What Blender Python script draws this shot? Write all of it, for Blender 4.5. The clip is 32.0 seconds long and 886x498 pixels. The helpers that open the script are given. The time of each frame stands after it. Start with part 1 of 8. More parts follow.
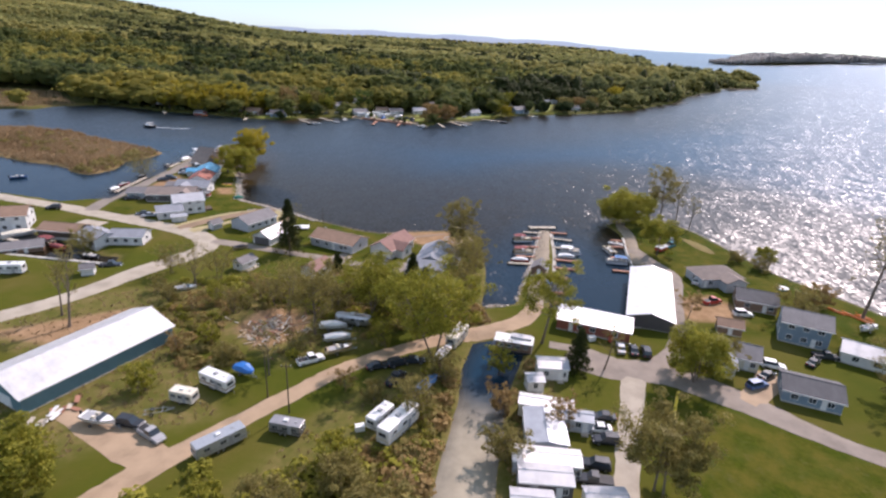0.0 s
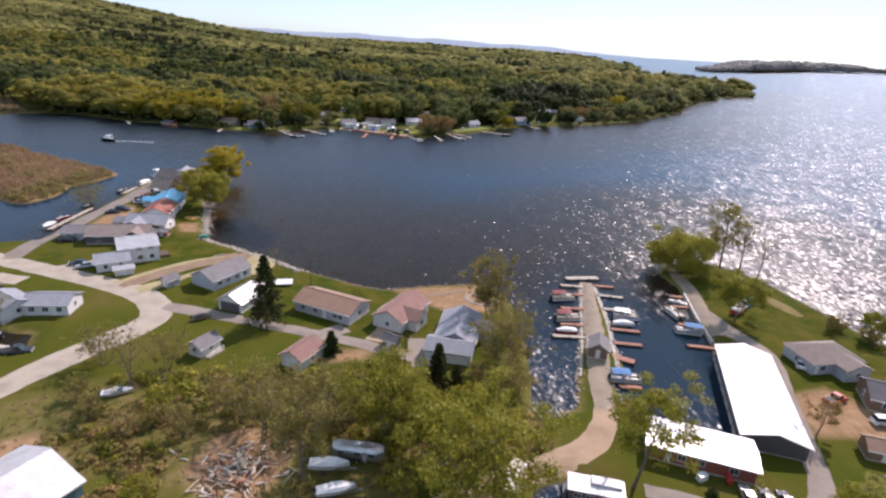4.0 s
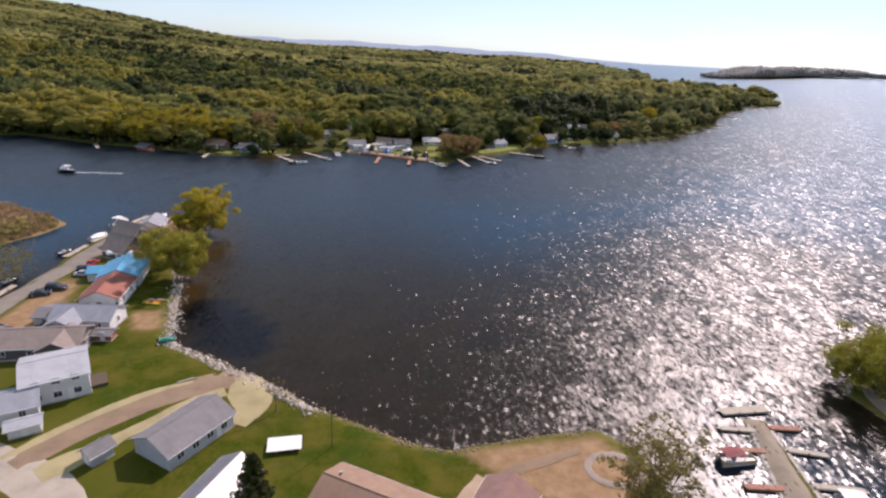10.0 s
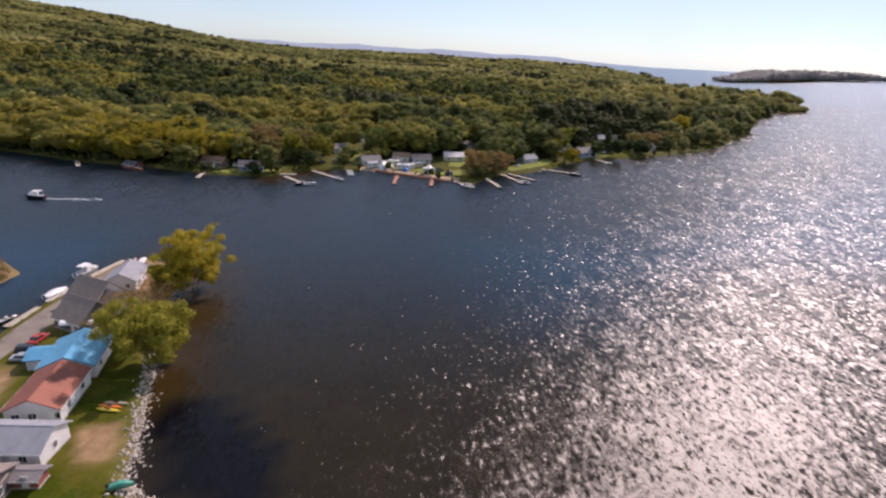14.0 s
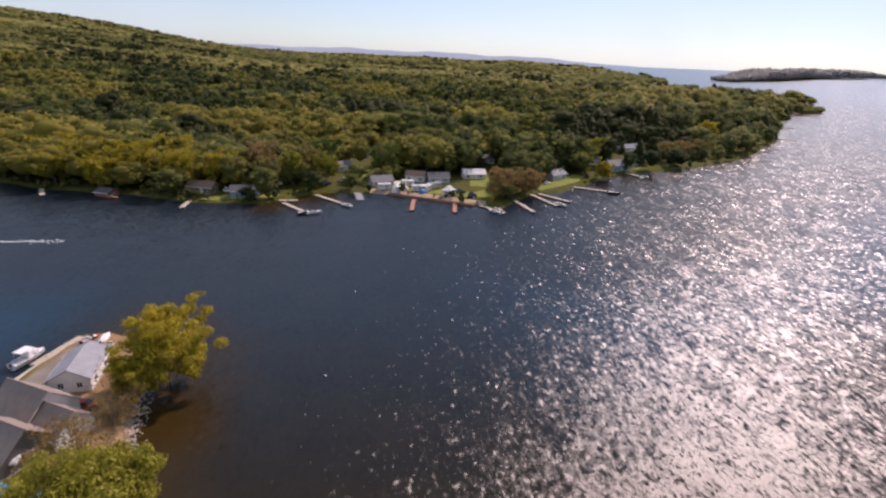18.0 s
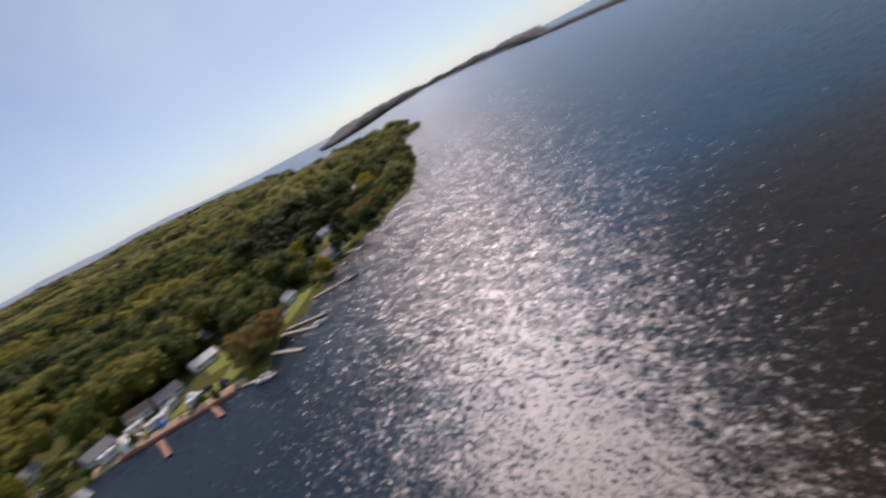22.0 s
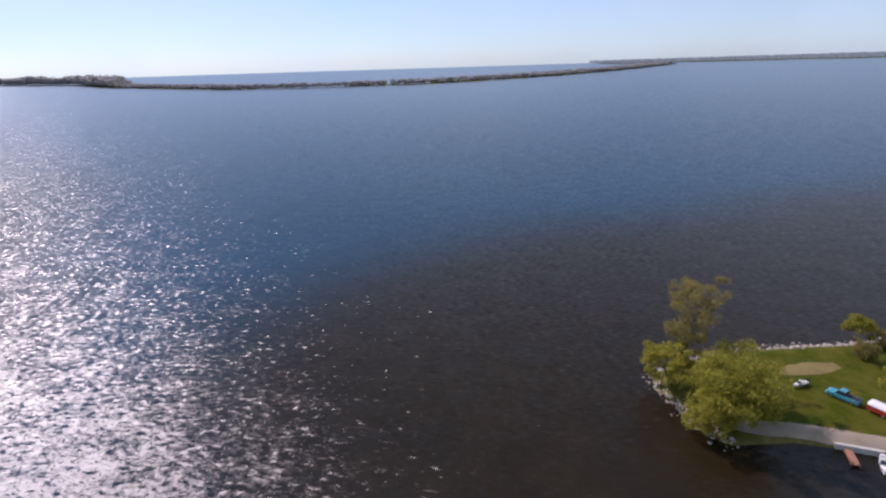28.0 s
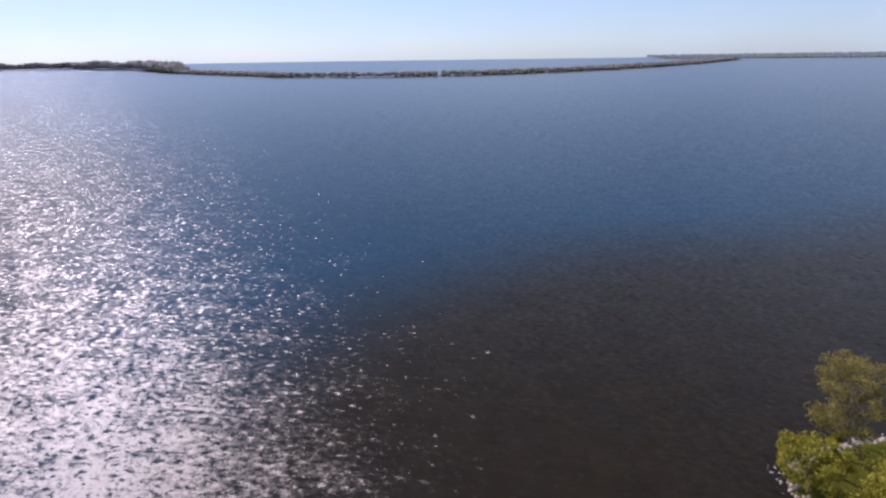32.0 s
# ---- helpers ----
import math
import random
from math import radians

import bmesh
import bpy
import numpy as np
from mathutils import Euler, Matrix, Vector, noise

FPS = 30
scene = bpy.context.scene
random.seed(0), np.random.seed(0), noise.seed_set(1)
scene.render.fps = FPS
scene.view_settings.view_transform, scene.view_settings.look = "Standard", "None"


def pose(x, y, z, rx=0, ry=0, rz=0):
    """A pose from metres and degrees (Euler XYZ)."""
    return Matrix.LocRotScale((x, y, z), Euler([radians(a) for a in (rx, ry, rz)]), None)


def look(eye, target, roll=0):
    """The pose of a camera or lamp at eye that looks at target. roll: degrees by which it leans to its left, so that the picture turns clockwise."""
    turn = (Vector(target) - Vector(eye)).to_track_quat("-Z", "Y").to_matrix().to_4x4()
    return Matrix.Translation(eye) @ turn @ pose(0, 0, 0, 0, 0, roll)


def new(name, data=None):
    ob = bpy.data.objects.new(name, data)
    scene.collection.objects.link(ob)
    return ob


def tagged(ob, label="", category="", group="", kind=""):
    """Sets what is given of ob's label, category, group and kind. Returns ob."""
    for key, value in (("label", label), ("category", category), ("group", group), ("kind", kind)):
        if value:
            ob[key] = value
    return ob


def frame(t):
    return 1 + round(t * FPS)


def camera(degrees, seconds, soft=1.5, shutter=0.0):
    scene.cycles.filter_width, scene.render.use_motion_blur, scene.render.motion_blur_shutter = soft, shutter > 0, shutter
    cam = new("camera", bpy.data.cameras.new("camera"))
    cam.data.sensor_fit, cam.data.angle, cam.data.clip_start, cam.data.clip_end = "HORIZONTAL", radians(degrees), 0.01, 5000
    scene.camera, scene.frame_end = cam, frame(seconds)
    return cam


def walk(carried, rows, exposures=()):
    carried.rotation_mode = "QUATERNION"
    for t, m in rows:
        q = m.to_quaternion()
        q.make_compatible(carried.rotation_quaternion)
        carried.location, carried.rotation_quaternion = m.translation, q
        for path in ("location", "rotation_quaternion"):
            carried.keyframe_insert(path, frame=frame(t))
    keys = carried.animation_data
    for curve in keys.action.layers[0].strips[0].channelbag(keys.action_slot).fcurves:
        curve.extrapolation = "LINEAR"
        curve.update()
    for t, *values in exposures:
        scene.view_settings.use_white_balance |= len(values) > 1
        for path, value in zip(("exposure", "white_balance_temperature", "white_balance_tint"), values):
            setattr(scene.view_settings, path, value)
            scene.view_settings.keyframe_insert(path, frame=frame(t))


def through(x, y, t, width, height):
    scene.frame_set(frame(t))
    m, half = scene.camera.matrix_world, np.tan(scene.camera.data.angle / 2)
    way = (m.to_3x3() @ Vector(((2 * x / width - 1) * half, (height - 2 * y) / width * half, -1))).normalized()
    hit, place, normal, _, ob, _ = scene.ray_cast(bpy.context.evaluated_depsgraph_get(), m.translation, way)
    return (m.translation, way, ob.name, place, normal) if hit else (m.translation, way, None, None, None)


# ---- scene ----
cam = camera(77.2, 32.0, soft=2.4, shutter=0.5)
PATH = [
    (0.0, (0.00, 0.00, 64.98), (1.90, 93.17, 28.70), 2.69),
    (0.5, (-1.14, 5.16, 64.94), (1.74, 98.46, 29.07), 2.95),
    (1.0, (-2.32, 10.34, 65.05), (0.67, 103.63, 29.14), 3.02),
    (1.5, (-3.53, 15.52, 65.25), (-0.21, 108.73, 29.19), 3.06),
    (2.0, (-4.62, 20.75, 65.30), (-0.99, 113.91, 29.14), 3.21),
    (2.5, (-5.67, 26.11, 65.14), (-0.83, 119.38, 29.40), 3.38),
    (3.0, (-6.84, 31.64, 64.86), (-2.34, 124.92, 29.09), 3.18),
    (3.5, (-8.21, 37.12, 64.65), (-3.47, 130.44, 29.02), 3.29),
    (5.5, (-14.62, 57.73, 64.27), (-8.26, 151.04, 28.88), 3.44),
    (6.0, (-16.03, 62.92, 64.18), (-8.33, 156.35, 29.35), 3.39),
    (6.5, (-17.27, 67.99, 64.20), (-10.92, 161.35, 28.93), 3.51),
    (7.0, (-18.55, 73.05, 64.25), (-11.54, 166.45, 29.22), 3.48),
    (7.5, (-19.86, 78.17, 64.37), (-12.81, 171.67, 29.62), 3.71),
    (8.0, (-21.15, 83.28, 64.35), (-14.10, 176.82, 29.70), 3.67),
    (8.5, (-22.42, 88.47, 64.22), (-16.88, 181.89, 28.99), 3.18),
    (9.0, (-23.44, 93.59, 64.00), (-17.02, 187.13, 29.22), 3.39),
    (9.5, (-24.35, 98.70, 63.82), (-18.43, 192.33, 29.20), 3.45),
    (10.0, (-25.22, 103.78, 63.54), (-19.68, 197.49, 29.09), 3.11),
    (10.5, (-26.18, 108.85, 63.44), (-21.71, 202.55, 28.81), 2.94),
    (11.0, (-27.28, 113.90, 63.40), (-22.81, 207.70, 29.02), 3.03),
    (11.5, (-28.57, 118.98, 63.41), (-24.95, 212.74, 28.83), 2.69),
    (12.0, (-30.02, 124.06, 63.42), (-25.69, 217.93, 29.25), 2.78),
    (12.5, (-31.48, 129.21, 63.46), (-27.40, 223.12, 29.33), 2.84),
    (13.0, (-32.92, 134.32, 63.45), (-29.40, 228.08, 28.86), 2.64),
    (13.5, (-34.16, 139.61, 63.45), (-30.44, 233.39, 28.93), 2.75),
    (14.0, (-35.38, 144.91, 63.43), (-30.44, 238.83, 29.44), 3.05),
    (14.5, (-36.69, 150.21, 63.48), (-31.68, 244.15, 29.57), 2.90),
    (16.5, (-42.88, 170.42, 63.78), (-37.02, 264.32, 29.90), 2.71),
    (17.0, (-44.41, 175.41, 63.81), (-38.95, 269.24, 29.66), 2.55),
    (17.5, (-45.92, 180.39, 63.78), (-39.94, 274.37, 30.12), 2.41),
    (18.0, (-47.38, 185.37, 63.66), (-41.42, 279.37, 30.05), 2.34),
    (18.5, (-48.77, 190.37, 63.53), (-43.12, 284.29, 29.66), 2.16),
    (19.0, (-50.04, 195.42, 63.44), (-43.53, 289.37, 29.81), 2.26),
    (19.5, (-51.08, 200.57, 63.37), (-44.89, 294.51, 29.65), 2.00),
    (20.0, (-51.81, 205.70, 63.34), (-44.77, 299.68, 29.88), 2.02),
    (20.5, (-52.16, 210.63, 63.32), (-44.71, 304.46, 29.53), -10.56),
    (21.0, (-52.23, 215.03, 63.26), (-48.13, 309.92, 31.97), -28.02),
    (21.5, (-51.98, 218.81, 63.18), (-20.69, 309.39, 34.62), -31.39),
    (22.0, (-51.33, 222.02, 63.09), (3.12, 301.24, 35.53), -27.58),
    (22.5, (-50.19, 224.73, 63.02), (23.80, 286.12, 35.54), -21.06),
    (23.0, (-48.60, 226.95, 63.05), (35.57, 271.40, 32.37), -17.24),
    (23.5, (-46.58, 228.75, 63.19), (41.52, 263.66, 31.26), -13.15),
    (24.0, (-44.14, 230.12, 63.42), (47.13, 255.18, 31.15), -9.45),
    (24.5, (-41.28, 231.11, 63.70), (52.25, 245.81, 31.51), -7.05),
    (25.0, (-38.17, 231.76, 63.91), (56.20, 239.16, 31.67), -4.60),
    (25.5, (-35.04, 232.13, 63.96), (59.57, 234.94, 31.70), -0.94),
    (27.5, (-22.75, 232.82, 63.66), (70.88, 245.98, 31.10), -1.54),
    (28.0, (-19.69, 233.10, 63.63), (73.70, 248.50, 31.36), -1.89),
    (28.5, (-16.64, 233.55, 63.66), (76.29, 251.24, 31.24), -1.58),
    (29.0, (-13.63, 234.21, 63.73), (78.84, 253.63, 30.97), -1.55),
    (29.5, (-10.64, 235.12, 63.80), (81.32, 256.35, 30.73), -1.63),
    (30.0, (-7.67, 236.25, 63.85), (84.43, 257.57, 31.24), -2.11),
    (30.5, (-4.67, 237.56, 63.85), (87.02, 259.92, 30.77), -1.67),
    (31.0, (-1.61, 238.97, 63.77), (90.00, 261.53, 30.63), -1.48),
    (31.5, (1.48, 240.46, 63.63), (92.84, 263.56, 30.15), -1.02),
    (32.0, (4.59, 241.96, 63.44), (96.03, 264.79, 30.01), -0.93),
]
walk(cam, [(t, look(eye, target, roll)) for t, eye, target, roll in PATH],
     exposures=[(0.0, 0.18, 6250, 26), (6.0, 0.08, 6350, 28), (10.0, -0.02, 6500, 28), (13.0, -0.14, 6600, 30), (20.0, -0.18, 6750, 34), (21.3, -0.28, 6650, 28), (22.4, -0.58, 6450, 27), (24.0, -0.62, 6400, 30), (25.6, -0.22, 6100, 31), (32.0, -0.27, 6000, 33)])

# ---- light ----
SUN_AZ, SUN_EL = radians(37.0), radians(43.5)
world = bpy.data.worlds.new("world")
scene.world = world
world.use_nodes = True
wn = world.node_tree
sky = wn.nodes.new("ShaderNodeTexSky")
sky.sky_type = "NISHITA"
sky.sun_disc = False
sky.sun_elevation, sky.sun_rotation = SUN_EL, SUN_AZ
sky.altitude, sky.air_density, sky.dust_density, sky.ozone_density = 80.0, 0.8, 0.35, 2.0
tint = wn.nodes.new("ShaderNodeMix")
tint.data_type, tint.blend_type = "RGBA", "MULTIPLY"
tint.inputs[0].default_value = 1.0
tint.inputs[7].default_value = (0.84, 1.0, 1.03, 1.0)
pale = wn.nodes.new("ShaderNodeHueSaturation")
pale.inputs["Saturation"].default_value = 0.84
# thin high cloud over the whole sky
veil = wn.nodes.new("ShaderNodeTexNoise")
veil.inputs["Scale"].default_value, veil.inputs["Detail"].default_value, veil.inputs["Roughness"].default_value = 2.2, 5.0, 0.55
spread = wn.nodes.new("ShaderNodeMapRange")
spread.inputs["From Min"].default_value, spread.inputs["From Max"].default_value = 0.36, 0.66
spread.inputs["To Min"].default_value, spread.inputs["To Max"].default_value = 0.2, 0.62
wn.links.new(veil.outputs["Fac"], spread.inputs["Value"])
cloud = wn.nodes.new("ShaderNodeMix")
cloud.data_type = "RGBA"
cloud.inputs[7].default_value = (7.2, 7.9, 8.5, 1.0)
wn.links.new(spread.outputs[0], cloud.inputs[0])
wn.links.new(sky.outputs[0], cloud.inputs[6])
wn.links.new(cloud.outputs[2], pale.inputs["Color"])
wn.links.new(pale.outputs[0], tint.inputs[6])
wn.links.new(tint.outputs[2], wn.nodes["Background"].inputs[0])
wn.nodes["Background"].inputs[1].default_value = 0.122
sun_data = bpy.data.lights.new("sun", "SUN")
sun_data.energy, sun_data.angle, sun_data.color = 5.0, radians(0.6), (1.0, 0.90, 0.80)
sun = new("sun", sun_data)
sun.matrix_world = look((0, 0, 300), (-math.sin(SUN_AZ) * math.cos(SUN_EL), -math.cos(SUN_AZ) * math.cos(SUN_EL), 300 - math.sin(SUN_EL)))


# ---- materials ----
class Nodes:
    """Short hand for a node material."""

    def __init__(self, name, rough=0.8, metal=0.0, spec=0.5):
        self.mat = bpy.data.materials.new(name)
        self.mat.use_nodes = True
        self.t = self.mat.node_tree
        self.b = self.t.nodes["Principled BSDF"]
        self.b.inputs["Roughness"].default_value = rough
        self.b.inputs["Metallic"].default_value = metal
        self.b.inputs["Specular IOR Level"].default_value = spec
        self.place = self.t.nodes.new("ShaderNodeTexCoord").outputs["Object"]

    def node(self, kind, **values):
        n = self.t.nodes.new(kind)
        for k, v in values.items():
            n.inputs[k.replace("_", " ")].default_value = v
        return n

    def link(self, a, b):
        self.t.links.new(a, b)

    def noise(self, scale, detail=4.0, rough=0.6, where=None, stretch=None):
        n = self.node("ShaderNodeTexNoise", Scale=scale, Detail=detail, Roughness=rough)
        src = where or self.place
        if stretch:
            m = self.node("ShaderNodeMapping", Scale=stretch)
            self.link(src, m.inputs[0])
            src = m.outputs[0]
        self.link(src, n.inputs["Vector"])
        return n.outputs["Fac"]

    def ramp(self, fac, stops):
        r = self.t.nodes.new("ShaderNodeValToRGB")
        el = r.color_ramp.elements
        while len(el) < len(stops):
            el.new(0.5)
        for e, (p, c) in zip(el, stops):
            e.position, e.color = p, (*c, 1.0)
        self.link(fac, r.inputs[0])
        return r.outputs[0]

    def mix(self, fac, a, b, mode="MIX"):
        m = self.t.nodes.new("ShaderNodeMix")
        m.data_type, m.blend_type = "RGBA", mode
        for value, socket in ((fac, m.inputs[0]), (a, m.inputs[6]), (b, m.inputs[7])):
            if isinstance(value, (int, float)):
                socket.default_value = value
            elif isinstance(value, tuple):
                socket.default_value = (*value, 1.0)
            else:
                self.link(value, socket)
        return m.outputs[2]

    def math(self, op, a, b=0.0, clamp=False):
        m = self.t.nodes.new("ShaderNodeMath")
        m.operation, m.use_clamp = op, clamp
        for value, socket in ((a, m.inputs[0]), (b, m.inputs[1])):
            if isinstance(value, (int, float)):
                socket.default_value = value
            else:
                self.link(value, socket)
        return m.outputs[0]

    def attr(self, name):
        a = self.t.nodes.new("ShaderNodeAttribute")
        a.attribute_name = name
        return a.outputs["Fac"]

    def random(self):
        return self.t.nodes.new("ShaderNodeObjectInfo").outputs["Random"]

    def island(self):
        return self.t.nodes.new("ShaderNodeNewGeometry").outputs["Random Per Island"]

    def color(self, c):
        if isinstance(c, tuple):
            self.b.inputs["Base Color"].default_value = (*c, 1.0)
        else:
            self.link(c, self.b.inputs["Base Color"])
        return self

    def bump(self, height, strength, distance=0.05):
        n = self.node("ShaderNodeBump", Strength=strength, Distance=distance)
        self.link(height, n.inputs["Height"])
        self.link(n.outputs[0], self.b.inputs["Normal"])
        return self


def shade(c, k):
    return tuple(min(1.0, v * k) for v in c)


def plain(name, c, rough=0.6, metal=0.0, wear=0.18, scale=3.0, grain=40.0, spec=0.5):
    """A surface of one paint or stuff, with wear in patches and a fine grain."""
    n = Nodes(name, rough, metal, spec)
    big, fine = n.noise(scale, 5.0), n.noise(grain, 3.0)
    col = n.ramp(big, [(0.3, shade(c, 1 - wear)), (0.5, c), (0.75, shade(c, 1 + wear * 0.5))])
    n.color(n.mix(n.math("MULTIPLY", fine, 0.25), col, shade(c, 0.7)))
    return n.bump(fine, 0.15, 0.01).mat


def siding(name, c, pitch=0.2):
    """Lapped boards: fine level lines of relief."""
    n = Nodes(name, 0.6)
    w = n.t.nodes.new("ShaderNodeTexWave")
    w.wave_type, w.bands_direction, w.wave_profile = "BANDS", "Z", "SAW"
    w.inputs["Scale"].default_value = 0.314 / pitch
    n.link(n.place, w.inputs["Vector"])
    patch = n.noise(0.8, 5.0)
    col = n.ramp(patch, [(0.3, shade(c, 0.86)), (0.6, c), (0.8, shade(c, 1.04))])
    col = n.mix(n.math("MULTIPLY", n.noise(9.0, 4.0, stretch=(1, 1, 0.15)), 0.2), col, shade(c, 0.65))
    n.color(col)
    return n.bump(w.outputs["Fac"], 0.5, 0.02).mat


def shingle(name, c):
    n = Nodes(name, 0.9)
    v = n.t.nodes.new("ShaderNodeTexVoronoi")
    v.inputs["Scale"].default_value = 3.0
    m = n.node("ShaderNodeMapping", Scale=(0.6, 2.0, 2.0))
    n.link(n.place, m.inputs[0])
    n.link(m.outputs[0], v.inputs["Vector"])
    tab = n.mix(n.math("MULTIPLY", n.noise(14.0, 2.0), 0.35), n.ramp(n.noise(0.5, 4.0), [(0.3, shade(c, 0.82)), (0.7, shade(c, 1.12))]), shade(c, 0.62))
    streak = n.noise(1.6, 5.0, stretch=(1, 0.2, 0.2))
    n.color(n.mix(n.math("MULTIPLY", n.ramp(streak, [(0.45, (0, 0, 0)), (0.7, (1, 1, 1))]), 0.3), tab, shade(c, 0.6)))
    return n.bump(v.outputs["Distance"], 0.4, 0.02).mat


def sheet_metal(name, c, rough=0.35, rust=0.0, metal=0.2):
    """Ribbed roof sheets with dull patches."""
    n = Nodes(name, rough, metal)
    w = n.t.nodes.new("ShaderNodeTexWave")
    w.wave_type, w.bands_direction = "BANDS", "X"
    w.inputs["Scale"].default_value = 1.0
    n.link(n.place, w.inputs["Vector"])
    col = n.ramp(n.noise(0.35, 6.0), [(0.3, shade(c, 0.8)), (0.55, c), (0.8, shade(c, 1.05))])
    stain = n.ramp(n.noise(1.2, 6.0, stretch=(1, 0.25, 1)), [(0.52, (0, 0, 0)), (0.72, (1, 1, 1))])
    n.color(n.mix(n.math("MULTIPLY", stain, 0.15 + rust), col, (0.34, 0.22, 0.15) if rust else shade(c, 0.6)))
    return n.bump(w.outputs["Fac"], 0.35, 0.03).mat


def leaf_mat(name, low, mid, high, rough=0.55, through=0.25, own=0.5, extra=()):
    """Leaves: each clump its own tone, each tree its own."""
    n = Nodes(name, rough, spec=0.12)
    tone = n.math("ADD", n.math("MULTIPLY", n.island(), own), n.math("MULTIPLY", n.attr("tone"), 1 - own))
    n.color(n.ramp(tone, [(0.1, low), (0.5, mid), (0.9, high), *extra]))
    n.b.inputs["Transmission Weight"].default_value = 0.0
    n.b.inputs["Subsurface Weight"].default_value = 0.0
    tr = n.t.nodes.new("ShaderNodeBsdfTranslucent")
    n.link(n.b.inputs["Base Color"].links[0].from_socket, tr.inputs["Color"])
    ms = n.t.nodes.new("ShaderNodeMixShader")
    ms.inputs[0].default_value = through
    n.link(n.b.outputs[0], ms.inputs[1])
    n.link(tr.outputs[0], ms.inputs[2])
    n.link(ms.outputs[0], n.t.nodes["Material Output"].inputs["Surface"])
    return n.mat


def ground_mat():
    n = Nodes("ground_turf", 0.95, spec=0.04)
    g = n.ramp(n.noise(0.05, 6.0), [(0.3, (0.046, 0.066, 0.005)), (0.5, (0.082, 0.084, 0.010)), (0.72, (0.130, 0.100, 0.028))])
    fine = n.noise(1.3, 6.0, 0.7)
    g = n.mix(n.math("MULTIPLY", fine, 0.55), g, (0.06, 0.072, 0.0128))
    lush = n.ramp(fine, [(0.3, (0.028, 0.044, 0.003)), (0.7, (0.062, 0.074, 0.006))])
    lush = n.mix(n.ramp(n.noise(0.16, 5.0, 0.6), [(0.40, (0, 0, 0)), (0.62, (0.9, 0.9, 0.9))]), lush, (0.100, 0.088, 0.014))
    lush = n.mix(n.ramp(n.noise(0.11, 5.0, 0.65), [(0.5, (0, 0, 0)), (0.7, (0.8, 0.8, 0.8))]), lush, (0.0336, 0.06, 0.0064))
    lush = n.mix(n.ramp(n.noise(0.55, 5.0, 0.7), [(0.55, (0, 0, 0)), (0.72, (0.7, 0.7, 0.7))]), lush, (0.104, 0.092, 0.028))
    g = n.mix(n.attr("lawn"), g, lush)
    rough = n.ramp(n.noise(0.35, 6.0, 0.7), [(0.32, (0.08, 0.088, 0.0176)), (0.52, (0.144, 0.124, 0.04)), (0.72, (0.24, 0.168, 0.08))])
    g = n.mix(n.attr("scrub"), g, rough)
    reed = n.ramp(n.noise(0.25, 6.0, 0.65), [(0.35, (0.1672, 0.1144, 0.0572)), (0.55, (0.2816, 0.1848, 0.1012)), (0.75, (0.2112, 0.1936, 0.0704))])
    g = n.mix(n.attr("marsh"), g, reed)
    dirt = n.ramp(n.noise(0.5, 6.0), [(0.3, (0.22, 0.135, 0.07)), (0.7, (0.36, 0.235, 0.135))])
    g = n.mix(n.attr("dirt"), g, dirt)
    g = n.mix(n.attr("woods"), g, n.ramp(n.noise(0.4, 5.0), [(0.3, (0.048, 0.056, 0.016)), (0.7, (0.112, 0.104, 0.036))]))
    n.color(g)
    return n.bump(n.noise(2.2, 6.0, 0.7), 0.6, 0.12).mat


